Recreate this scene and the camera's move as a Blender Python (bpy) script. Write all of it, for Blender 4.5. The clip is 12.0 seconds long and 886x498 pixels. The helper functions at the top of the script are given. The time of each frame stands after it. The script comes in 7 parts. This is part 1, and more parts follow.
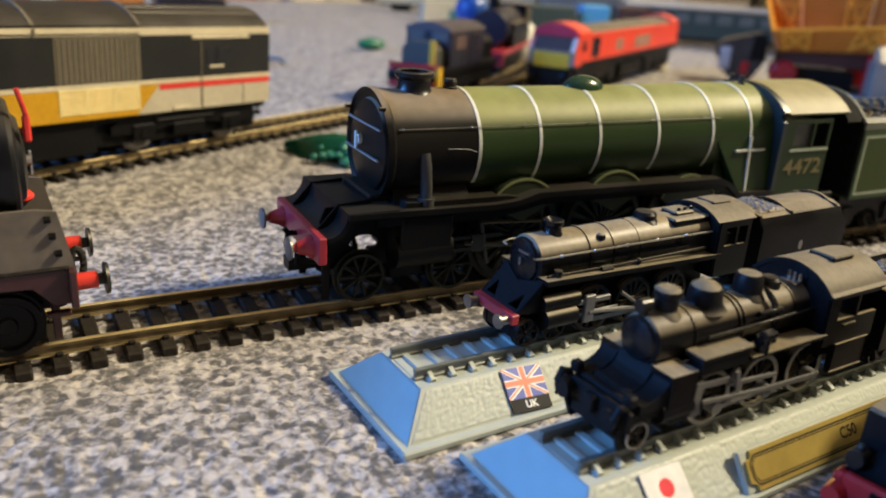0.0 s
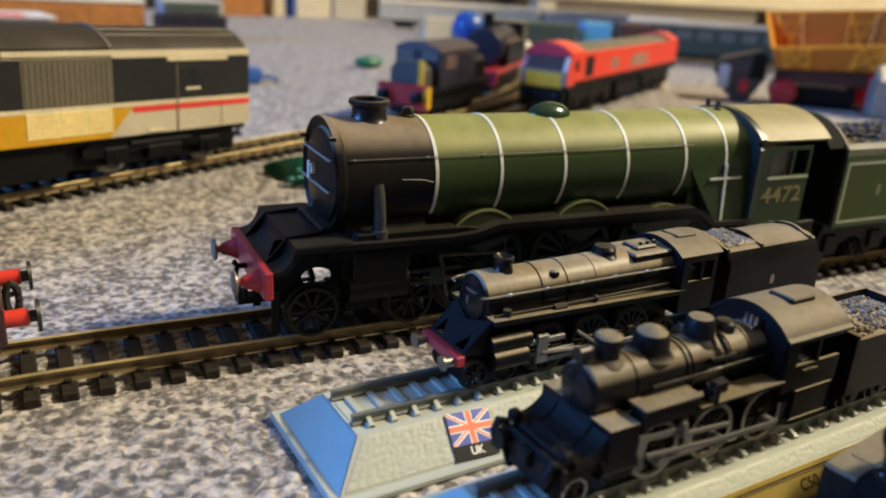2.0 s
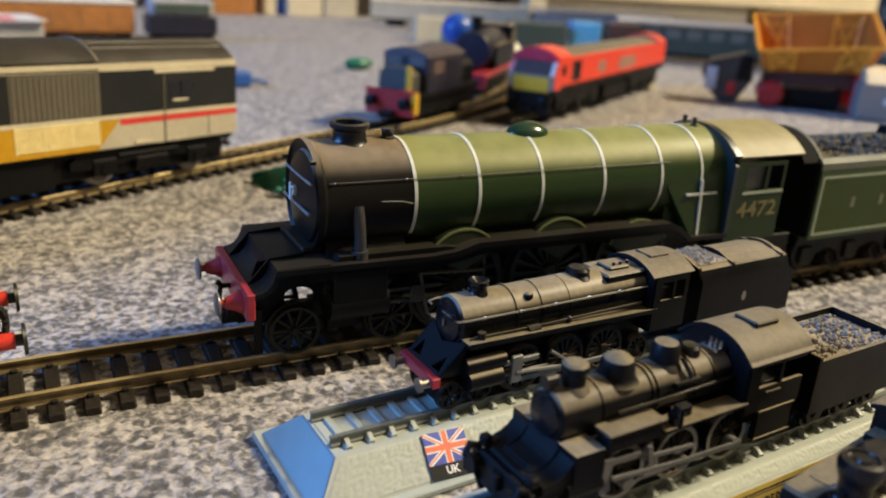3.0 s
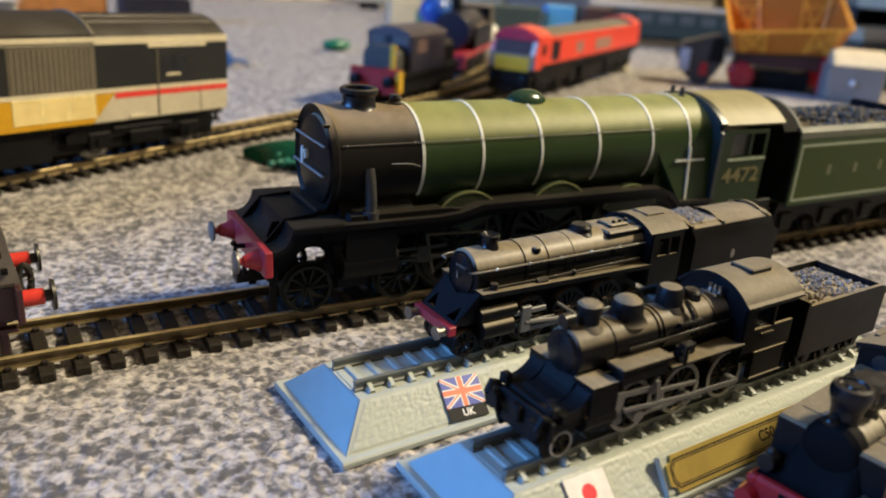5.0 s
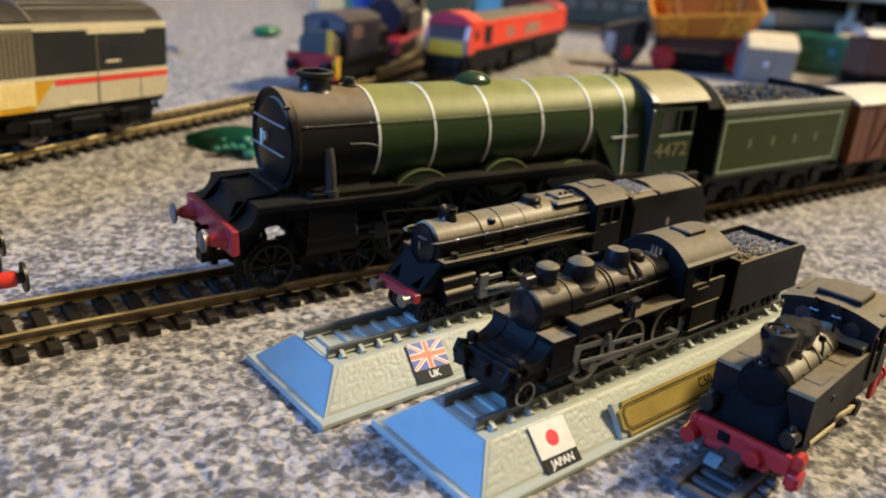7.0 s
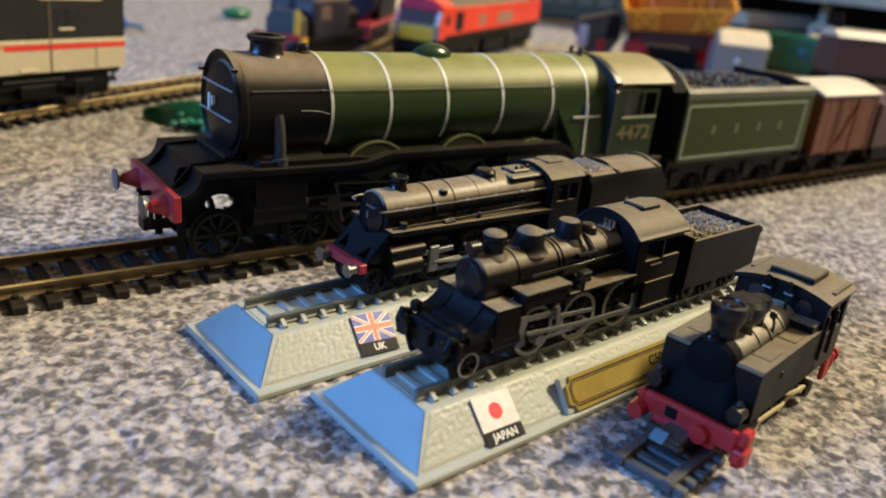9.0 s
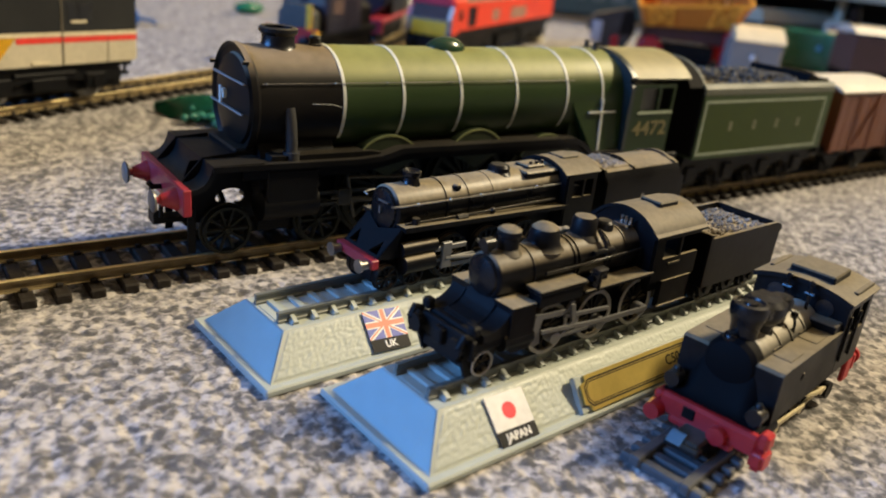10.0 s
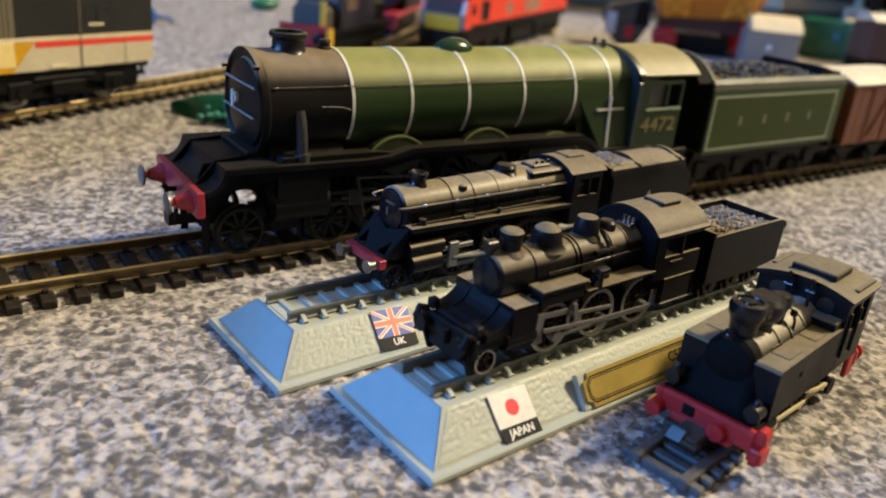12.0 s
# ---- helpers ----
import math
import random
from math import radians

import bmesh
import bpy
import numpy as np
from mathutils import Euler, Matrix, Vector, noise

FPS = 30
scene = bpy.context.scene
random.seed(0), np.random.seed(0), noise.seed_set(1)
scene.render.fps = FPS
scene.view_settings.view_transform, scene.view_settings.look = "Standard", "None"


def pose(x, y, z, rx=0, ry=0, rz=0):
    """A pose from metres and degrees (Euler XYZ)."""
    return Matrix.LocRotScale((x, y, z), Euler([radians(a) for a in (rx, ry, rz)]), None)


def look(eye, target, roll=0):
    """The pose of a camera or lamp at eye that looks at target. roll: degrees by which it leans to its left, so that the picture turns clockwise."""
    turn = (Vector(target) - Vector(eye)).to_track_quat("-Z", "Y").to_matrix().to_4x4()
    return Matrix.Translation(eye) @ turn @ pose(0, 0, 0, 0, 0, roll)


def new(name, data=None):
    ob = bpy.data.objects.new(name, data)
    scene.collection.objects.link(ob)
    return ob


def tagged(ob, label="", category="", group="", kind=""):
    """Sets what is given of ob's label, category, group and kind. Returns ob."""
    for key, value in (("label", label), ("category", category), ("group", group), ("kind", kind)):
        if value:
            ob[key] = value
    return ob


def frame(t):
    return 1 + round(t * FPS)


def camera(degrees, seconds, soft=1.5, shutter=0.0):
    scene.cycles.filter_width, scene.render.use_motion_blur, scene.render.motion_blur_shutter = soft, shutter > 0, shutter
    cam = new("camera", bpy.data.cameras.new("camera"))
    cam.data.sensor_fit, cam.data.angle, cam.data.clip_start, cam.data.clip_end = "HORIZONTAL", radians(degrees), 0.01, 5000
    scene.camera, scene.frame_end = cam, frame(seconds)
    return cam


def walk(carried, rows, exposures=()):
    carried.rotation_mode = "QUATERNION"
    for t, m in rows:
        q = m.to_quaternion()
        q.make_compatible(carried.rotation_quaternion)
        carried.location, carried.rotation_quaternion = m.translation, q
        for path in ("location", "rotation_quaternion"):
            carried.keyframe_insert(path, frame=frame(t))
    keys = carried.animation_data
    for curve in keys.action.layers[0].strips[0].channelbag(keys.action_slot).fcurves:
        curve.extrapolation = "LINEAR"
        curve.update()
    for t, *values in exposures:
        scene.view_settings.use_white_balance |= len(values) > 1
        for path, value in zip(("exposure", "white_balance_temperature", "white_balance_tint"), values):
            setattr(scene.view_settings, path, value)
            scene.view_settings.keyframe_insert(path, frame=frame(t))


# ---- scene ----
cam = camera(58.90, 12.0, soft=1.9)
MM = 0.001
# seconds, eye in millimetres, yaw, pitch, roll in degrees
ROWS = [
    (0, -47.8, -174.0, 84.3, -28.36, -20.26, 3.89),
    (0.5, -36.5, -169.4, 84.5, -23.64, -19.46, 3.72),
    (1, -39.9, -173.9, 83.2, -24.43, -19.51, 3.93),
    (1.5, -41.2, -172.9, 79.9, -26.28, -19.63, 3.78),
    (2, -32.8, -172.8, 87.2, -27.46, -19.30, 3.78),
    (2.5, -29.4, -174.9, 91.0, -27.91, -19.26, 3.66),
    (2.7, -30.0, -175.2, 94.0, -27.92, -19.67, 3.74),
    (4.3, -39.0, -180.9, 95.0, -28.74, -19.63, 3.57),
    (4.5, -43.2, -179.7, 92.8, -29.35, -20.11, 3.91),
    (5, -43.6, -180.8, 90.5, -30.39, -20.46, 4.17),
    (5.5, -49.7, -182.4, 90.9, -31.54, -20.86, 4.08),
    (6, -50.1, -181.4, 88.8, -32.89, -21.09, 4.26),
    (6.5, -54.3, -186.0, 87.8, -34.21, -21.23, 4.35),
    (7, -55.1, -186.5, 90.6, -35.88, -21.03, 4.39),
    (7.2, -54.1, -188.4, 88.7, -36.19, -21.18, 4.51),
    (8.8, -48.8, -187.7, 84.2, -37.85, -21.25, 6.21),
    (9, -48.4, -187.7, 84.0, -37.90, -21.15, 6.33),
    (9.5, -49.9, -187.9, 83.1, -37.59, -21.26, 6.46),
    (10, -47.3, -185.4, 82.8, -37.12, -21.48, 6.44),
    (10.5, -40.8, -185.1, 80.0, -36.64, -21.70, 6.38),
    (11, -44.8, -187.4, 80.9, -36.21, -21.96, 6.13),
    (11.5, -48.4, -188.8, 81.7, -35.95, -22.12, 5.82),
    (12, -46.9, -189.0, 86.3, -35.73, -22.29, 5.56),
]


def eye_pose(x, y, z, yaw, pitch, roll):
    a, p = radians(yaw), radians(pitch)
    ahead = Vector((-math.sin(a) * math.cos(p), math.cos(a) * math.cos(p), math.sin(p)))
    eye = Vector((x, y, z)) * MM
    return look(eye, eye + ahead, roll)


walk(cam, [(t, eye_pose(*r)) for t, *r in ROWS], [(0, 0.15, 6250, 10), (1.5, 0.14, 6250, 10), (2.5, 0.07, 6280, 10), (4.5, 0.13, 6290, 10), (6, 0.16, 6360, 10), (7, 0.14, 6420, 10), (9, 0.1, 6490, 10), (12, 0.09, 6500, 10)])
cam.data.dof.use_dof = True
cam.data.dof.focus_distance = 0.172
cam.data.dof.aperture_fstop = 15.0

# ---- light: a warm ceiling lamp to the right, cool daylight from a window to the left ----
world = bpy.data.worlds.new("world")
scene.world = world
world.use_nodes = True
world.node_tree.nodes["Background"].inputs["Color"].default_value = (0.35, 0.55, 1.0, 1)
world.node_tree.nodes["Background"].inputs["Strength"].default_value = 0.031
scene.view_settings.exposure = 0.0


def area_lamp(name, eye, target, size, size_y, watts, colour):
    data = bpy.data.lights.new(name, "AREA")
    data.shape, data.size, data.size_y = "RECTANGLE", size, size_y
    data.energy, data.color = watts, colour
    ob = new(name, data)
    ob.matrix_world = look(eye, target)
    return ob


LAMP = (2.6, -0.6, 2.45)
area_lamp("ceiling_lamp_light", LAMP, (0.1, 0, 0), 0.42, 0.42, 196, (1.0, 0.83, 0.55))
area_lamp("window_light", (-1.62, 0.35, 0.78), (0.1, 0.0, 0.0), 1.0, 0.6, 44, (0.11, 0.37, 1.0))

# ---- materials ----
def material(name, colour, rough=0.5, metal=0.0, vary=0.12, grain=2.0, bump=0.1, dust=0.0, coat=0.0, spec=0.5, film=0.0, dust_sheen=(0.4, 0.34, 0.225), facing=(0.42, 0.86), dust_sheen_rough=0.52):
    """A paint, plastic or metal with fine and coarse variation. grain: millimetres of the fine one. dust: pale specks
    all over. film: dust and painted lamp sheen on what faces up.
    """
    m = bpy.data.materials.new(name)
    m.use_nodes = True
    nt = m.node_tree
    n, ln = nt.nodes, nt.links.new
    b = n["Principled BSDF"]
    co = n.new("ShaderNodeTexCoord")
    fine, coarse = n.new("ShaderNodeTexNoise"), n.new("ShaderNodeTexNoise")
    fine.inputs["Scale"].default_value, fine.inputs["Detail"].default_value = 1000 / grain, 4
    coarse.inputs["Scale"].default_value, coarse.inputs["Detail"].default_value = 1000 / (grain * 9), 3
    for t in (fine, coarse):
        ln(co.outputs["Object"], t.inputs["Vector"])
    add = n.new("ShaderNodeMath")
    add.operation = "ADD"
    ln(fine.outputs["Fac"], add.inputs[0])
    ln(coarse.outputs["Fac"], add.inputs[1])
    ramp = n.new("ShaderNodeMapRange")
    ramp.inputs["From Min"].default_value, ramp.inputs["From Max"].default_value = 0.7, 1.3
    ramp.inputs["To Min"].default_value, ramp.inputs["To Max"].default_value = 1 - vary, 1 + vary
    ln(add.outputs[0], ramp.inputs["Value"])
    mul = n.new("ShaderNodeVectorMath")
    mul.operation = "SCALE"
    mul.inputs[0].default_value = colour
    ln(ramp.outputs["Result"], mul.inputs["Scale"])
    last = mul.outputs[0]
    if dust:
        mix = n.new("ShaderNodeMix")
        mix.data_type = "RGBA"
        speck = n.new("ShaderNodeTexNoise")
        speck.inputs["Scale"].default_value, speck.inputs["Detail"].default_value = 1100, 5
        ln(co.outputs["Object"], speck.inputs["Vector"])
        lim = n.new("ShaderNodeMapRange")
        lim.inputs["From Min"].default_value, lim.inputs["From Max"].default_value = 0.5, 0.75
        lim.inputs["To Max"].default_value = dust
        ln(speck.outputs["Fac"], lim.inputs["Value"])
        ln(lim.outputs["Result"], mix.inputs["Factor"])
        ln(last, mix.inputs["A"])
        mix.inputs["B"].default_value = (0.3, 0.28, 0.25, 1)
        last = mix.outputs["Result"]
    # tone by upward normal: dust on some materials, painted lamp sheen on others
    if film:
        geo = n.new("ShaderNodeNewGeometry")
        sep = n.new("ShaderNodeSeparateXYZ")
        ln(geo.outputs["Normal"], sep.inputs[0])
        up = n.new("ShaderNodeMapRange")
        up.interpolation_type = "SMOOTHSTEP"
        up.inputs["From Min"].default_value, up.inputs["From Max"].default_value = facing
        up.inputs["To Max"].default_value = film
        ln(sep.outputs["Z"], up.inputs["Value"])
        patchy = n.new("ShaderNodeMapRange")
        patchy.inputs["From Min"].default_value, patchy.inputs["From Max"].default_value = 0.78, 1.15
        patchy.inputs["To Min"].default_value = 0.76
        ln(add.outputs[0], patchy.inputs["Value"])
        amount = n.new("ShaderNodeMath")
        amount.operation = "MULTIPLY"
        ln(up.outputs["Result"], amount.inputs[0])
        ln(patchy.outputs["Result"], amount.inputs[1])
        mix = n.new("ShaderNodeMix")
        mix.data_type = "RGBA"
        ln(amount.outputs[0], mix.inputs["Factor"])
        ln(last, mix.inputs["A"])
        mix.inputs["B"].default_value = (*dust_sheen, 1)
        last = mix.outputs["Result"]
    ln(last, b.inputs["Base Color"])
    rr = n.new("ShaderNodeMapRange")
    rr.inputs["From Min"].default_value, rr.inputs["From Max"].default_value = 0.3, 0.7
    rr.inputs["To Min"].default_value, rr.inputs["To Max"].default_value = max(0.03, rough - 0.08), min(1, rough + 0.1)
    ln(coarse.outputs["Fac"], rr.inputs["Value"])
    gloss = rr.outputs["Result"]
    if film:
        matt = n.new("ShaderNodeMix")
        matt.data_type = "FLOAT"
        ln(amount.outputs[0], matt.inputs["Factor"])
        ln(gloss, matt.inputs["A"])
        matt.inputs["B"].default_value = dust_sheen_rough
        gloss = matt.outputs["Result"]
    ln(gloss, b.inputs["Roughness"])
    b.inputs["Metallic"].default_value = metal
    b.inputs["Coat Weight"].default_value = coat
    b.inputs["Specular IOR Level"].default_value = spec
    if bump:
        bp = n.new("ShaderNodeBump")
        bp.inputs["Strength"].default_value, bp.inputs["Distance"].default_value = bump, 0.0002
        ln(fine.outputs["Fac"], bp.inputs["Height"])
        ln(bp.outputs["Normal"], b.inputs["Normal"])
    return m


def wool_material(name):
    """Twist-pile wool in light, middling and dark blobs."""
    m = bpy.data.materials.new(name)
    m.use_nodes = True
    nt = m.node_tree
    n, ln = nt.nodes, nt.links.new
    b = n["Principled BSDF"]
    co = n.new("ShaderNodeTexCoord")

    def noise(scale, detail, distortion=0.0):
        t = n.new("ShaderNodeTexNoise")
        t.inputs["Scale"].default_value, t.inputs["Detail"].default_value, t.inputs["Distortion"].default_value = scale, detail, distortion
        ln(co.outputs["Object"], t.inputs["Vector"])
        return t.outputs["Fac"]

    def plus(value, factor, base):
        k = n.new("ShaderNodeMath")
        k.operation = "MULTIPLY_ADD"
        k.inputs[1].default_value = factor
        ln(value, k.inputs[0])
        ln(base, k.inputs[2])
        return k.outputs[0]
    fibre = noise(2300, 4)
    # tufts of one yarn each, with ragged edges
    fray = n.new("ShaderNodeTexNoise")
    fray.inputs["Scale"].default_value, fray.inputs["Detail"].default_value = 620, 3
    ln(co.outputs["Object"], fray.inputs["Vector"])
    shift = n.new("ShaderNodeVectorMath")
    shift.operation = "MULTIPLY_ADD"
    shift.inputs[1].default_value = (0.0026, 0.0026, 0)
    ln(fray.outputs["Color"], shift.inputs[0])
    ln(co.outputs["Object"], shift.inputs[2])
    tuft = n.new("ShaderNodeTexVoronoi")
    tuft.voronoi_dimensions, tuft.feature = "2D", "SMOOTH_F1"
    tuft.inputs["Scale"].default_value, tuft.inputs["Smoothness"].default_value = 400, 0.3
    ln(shift.outputs[0], tuft.inputs["Vector"])
    yarn = n.new("ShaderNodeSeparateColor")
    ln(tuft.outputs["Color"], yarn.inputs[0])
    zero = n.new("ShaderNodeValue")
    zero.outputs[0].default_value = 0.06
    total = plus(yarn.outputs[0], 0.22, zero.outputs[0])
    total = plus(noise(480, 2.4, 0.5), 0.8, total)
    total = plus(noise(95, 2), 0.23, total)
    total = plus(fibre, 0.12, total)
    ramp = n.new("ShaderNodeValToRGB")
    e = ramp.color_ramp.elements
    tones = ((0.56, (0.0882, 0.0857, 0.084)), (0.665, (0.13, 0.125, 0.123)), (0.705, (0.202, 0.192, 0.186)), (0.75, (0.265, 0.249, 0.24)), (0.785, (0.336, 0.316, 0.301)), (0.84, (0.412, 0.386, 0.364)), (0.92, (0.521, 0.487, 0.454)))
    e[0].position, e[0].color = tones[0][0], (*tones[0][1], 1)
    e[1].position, e[1].color = tones[-1][0], (*tones[-1][1], 1)
    for p, c in tones[1:-1]:
        e.new(p).color = (*c, 1)
    ln(total, ramp.inputs["Fac"])
    ln(ramp.outputs["Color"], b.inputs["Base Color"])
    b.inputs["Roughness"].default_value = 0.95
    b.inputs["Specular IOR Level"].default_value = 0.1
    b.inputs["Sheen Weight"].default_value = 0.1
    bp = n.new("ShaderNodeBump")
    bp.inputs["Strength"].default_value, bp.inputs["Distance"].default_value = 0.4, 0.0003
    ln(fibre, bp.inputs["Height"])
    crown = n.new("ShaderNodeBump")
    crown.invert = True
    crown.inputs["Strength"].default_value, crown.inputs["Distance"].default_value = 0.35, 0.0005
    ln(tuft.outputs["Distance"], crown.inputs["Height"])
    ln(bp.outputs["Normal"], crown.inputs["Normal"])
    ln(crown.outputs["Normal"], b.inputs["Normal"])
    return m


CARPET = wool_material("carpet")
SLEEPER = material("sleeper_plastic", (0.02, 0.016, 0.0125), 0.6, dust=0.08, spec=0.2)
SILVER = material("silver_paint", (0.32, 0.32, 0.3), 0.35, 0.3)
PALE_STEEL = material("pale_cast_steel", (0.19, 0.18, 0.16), 0.42, 0.4)
TYRE = material("worn_tyre_steel", (0.36, 0.345, 0.31), 0.45, 0.25)
RAIL = material("nickel_silver_rail", (0.85, 0.69, 0.36), 0.38, 0.75, vary=0.2, grain=3)
# darker brass for the rail's upright side faces
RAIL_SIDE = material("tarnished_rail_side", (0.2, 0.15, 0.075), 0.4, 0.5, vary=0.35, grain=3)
STEEL = material("bright_steel", (0.6, 0.58, 0.54), 0.3, 1.0)
ROD_STEEL = material("worn_rod_steel", (0.155, 0.155, 0.155), 0.42, 0.3)
DULL_STEEL = material("dull_steel", (0.3, 0.29, 0.27), 0.42, 1.0)
# GREEN's film paints the yellowish lamp highlight on the boiler's upper half
GREEN = material("apple_green_paint", (0.022, 0.043, 0.012), 0.36, vary=0.06, grain=6, bump=0.03, film=0.62, dust_sheen=(0.43, 0.425, 0.14), spec=0.24, facing=(0.33, 0.69), dust_sheen_rough=0.6)
GREEN_DARK = material("tender_green_paint", (0.04, 0.065, 0.026), 0.42, vary=0.08, grain=6, bump=0.03, spec=0.25)
BLACK = material("black_plastic", (0.0035, 0.0035, 0.004), 0.45, bump=0.05, spec=0.18)
# brown film here is dust plus lamp sheen painted on the upper curve
SATIN_BLACK = material("satin_black_paint", (0.007, 0.0062, 0.0055), 0.36, grain=4, bump=0.03, film=0.66, dust_sheen=(0.38, 0.3, 0.2), spec=0.2, facing=(0.5, 0.84), dust_sheen_rough=0.55)
DUSTY_BLACK = material("dusty_black_plastic", (0.0045, 0.0045, 0.005), 0.42, bump=0.05, spec=0.22, film=0.05)
DARK_STEEL = material("oily_dark_steel", (0.05, 0.048, 0.04), 0.45, 0.6)
GLOSS_BLACK = material("gloss_black_paint", (0.007, 0.007, 0.008), 0.32, spec=0.35, film=0.15)
# pale tops of the cast metals: dust, with lamp sheen painted in
CAST_BLACK = material("cast_black_metal", (0.006, 0.006, 0.007), 0.36, vary=0.3, grain=1.4, bump=0.1, film=0.8, spec=0.13, dust_sheen=(0.34, 0.285, 0.19), facing=(0.5, 0.78), dust_sheen_rough=0.45)
CAST_BOILER = material("dust_topped_cast_boiler", (0.006, 0.006, 0.007), 0.33, vary=0.3, grain=1.4, bump=0.12, film=0.85, spec=0.2, dust_sheen=(0.34, 0.29, 0.2), facing=(0.34, 0.58), dust_sheen_rough=0.42)
# same boiler metal, its painted top sheen toned down
CAST_DULL = material("dull_cast_boiler", (0.006, 0.006, 0.007), 0.36, vary=0.3, grain=1.4, bump=0.12, film=0.85, spec=0.15, dust_sheen=(0.215, 0.182, 0.128), facing=(0.38, 0.64), dust_sheen_rough=0.5)
CAST_DUSTY = material("dusty_cast_black_metal", (0.008, 0.008, 0.009), 0.42, vary=0.3, grain=1.4, bump=0.1, film=0.84, spec=0.13, dust_sheen=(0.26, 0.218, 0.142), facing=(0.5, 0.86), dust_sheen_rough=0.6)
CAST_CLEAN = material("shiny_cast_black_metal", (0.006, 0.006, 0.007), 0.26, vary=0.3, grain=1.4, bump=0.12, film=0.06, spec=0.32, facing=(0.7, 1.0))
CAST_RUBBED = material("rubbed_cast_metal", (0.012, 0.012, 0.012), 0.4, vary=0.3, grain=1.4, bump=0.1, film=0.9, spec=0.3, dust_sheen=(0.5, 0.46, 0.36), facing=(0.35, 0.85))
CAST_PLAIN = material("bare_cast_black", (0.009, 0.009, 0.0095), 0.55, vary=0.2, grain=1.6, bump=0.06, spec=0.12)
OLIVE_LINE = material("olive_lining", (0.17, 0.19, 0.08), 0.5, bump=0)
WHITE_LINE = material("white_lining", (0.62, 0.64, 0.58), 0.5, bump=0)
PALE_LINE = material("pale_green_lining", (0.34, 0.4, 0.3), 0.5, bump=0)
RED = material("red_beam_paint", (0.36, 0.03, 0.045), 0.36)
BRIGHT_RED = material("bright_red_plastic", (0.68, 0.045, 0.03), 0.35)
CRIMSON = material("crimson_plastic", (0.42, 0.018, 0.02), 0.38)
GOLD_TEXT = material("gold_transfer", (0.17, 0.145, 0.055), 0.5, bump=0)
COAL = material("coal", (0.085, 0.078, 0.064), 0.8, vary=0.5, grain=1.0, bump=0.3, spec=0.04, film=0.85, dust_sheen=(0.17, 0.15, 0.115), facing=(-0.5, 0.7))
GREY_COAL = material("grey_coal_load", (0.3, 0.26, 0.2), 0.8, vary=0.35, grain=0.8, bump=0.6)
PLINTH = material("grey_plinth_plastic", (0.40, 0.435, 0.385), 0.5, vary=0.05, grain=5, bump=0.05)
PLINTH_DARK = material("dark_grey_rail_plastic", (0.135, 0.145, 0.128), 0.38)
# plinth grey with the blue window light mixed into its colour
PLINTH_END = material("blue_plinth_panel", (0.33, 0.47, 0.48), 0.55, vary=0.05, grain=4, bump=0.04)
ROD_BRASS = material("pale_brass_rod", (0.6, 0.52, 0.32), 0.4, 0.5, vary=0.15)
BRASS = material("brass_plate", (0.58, 0.43, 0.11), 0.36, 0.5, vary=0.1)
PRINT_BLACK = material("printed_black", (0.01, 0.01, 0.011), 0.6, bump=0, spec=0.2)
PRINT_WHITE = material("printed_white", (0.78, 0.77, 0.74), 0.4, bump=0)
PRINT_RED = material("printed_red", (0.75, 0.03, 0.05), 0.4, bump=0)
PRINT_ORANGE = material("printed_orange_red", (0.78, 0.17, 0.08), 0.4, bump=0)
PRINT_BLUE = material("printed_blue", (0.05, 0.075, 0.42), 0.4, bump=0)
CREAM = material("cream_paint", (0.62, 0.55, 0.38), 0.4)
HST_GREY = material("dark_grey_livery", (0.017, 0.018, 0.018), 0.45, spec=0.3)
HST_ROOF = material("grey_roof", (0.036, 0.031, 0.025), 0.36)
HST_YELLOW = material("yellow_livery", (0.56, 0.3, 0.006), 0.4)
HST_LOUVRE = material("pale_yellow_louvre", (0.9, 0.78, 0.38), 0.4)
HST_BEIGE = material("beige_livery", (0.5, 0.45, 0.33), 0.4)
GRILLE = material("grey_grille", (0.125, 0.108, 0.075), 0.5)
ROOF_CREAM = material("cream_roof", (0.62, 0.57, 0.46), 0.5)
VAN_BROWN = material("brown_van_plastic", (0.16, 0.05, 0.02), 0.4, vary=0.15)
ORANGE = material("orange_red_plastic", (0.72, 0.06, 0.028), 0.35)
HOPPER = material("orange_hopper_plastic", (0.5, 0.16, 0.014), 0.38)
# hopper orange brightened, lamp light on ribs and rim put into the colour
HOPPER_RIB = material("pale_orange_rib", (0.8, 0.35, 0.03), 0.42)
GREEN_PLASTIC = material("green_plastic", (0.012, 0.15, 0.085), 0.26)
TEAL_PLASTIC = material("teal_plastic", (0.025, 0.19, 0.14), 0.35)
NAVY = material("navy_paint", (0.013, 0.0125, 0.024), 0.4)
BLUE = material("blue_plastic", (0.02, 0.09, 0.36), 0.35)
SKY = material("light_blue_plastic", (0.1, 0.4, 0.72), 0.35)
YELLOW = material("yellow_plastic", (0.72, 0.42, 0.02), 0.4)
GLASS_DARK = material("dark_window", (0.012, 0.013, 0.015), 0.28, bump=0, vary=0)
LILAC_GLASS = material("smoky_window", (0.11, 0.075, 0.07), 0.6, bump=0, vary=0.1, spec=0.05)
TEAL_COACH = material("dark_teal_coach", (0.055, 0.08, 0.06), 0.6)
COACH_PANE = material("dusty_coach_pane", (0.17, 0.17, 0.135), 0.6, bump=0)
WOOD = material("orange_pine", (0.42, 0.17, 0.04), 0.45, vary=0.25, grain=8)
WALL = material("wall_paint", (0.13, 0.11, 0.09), 0.8, grain=20)
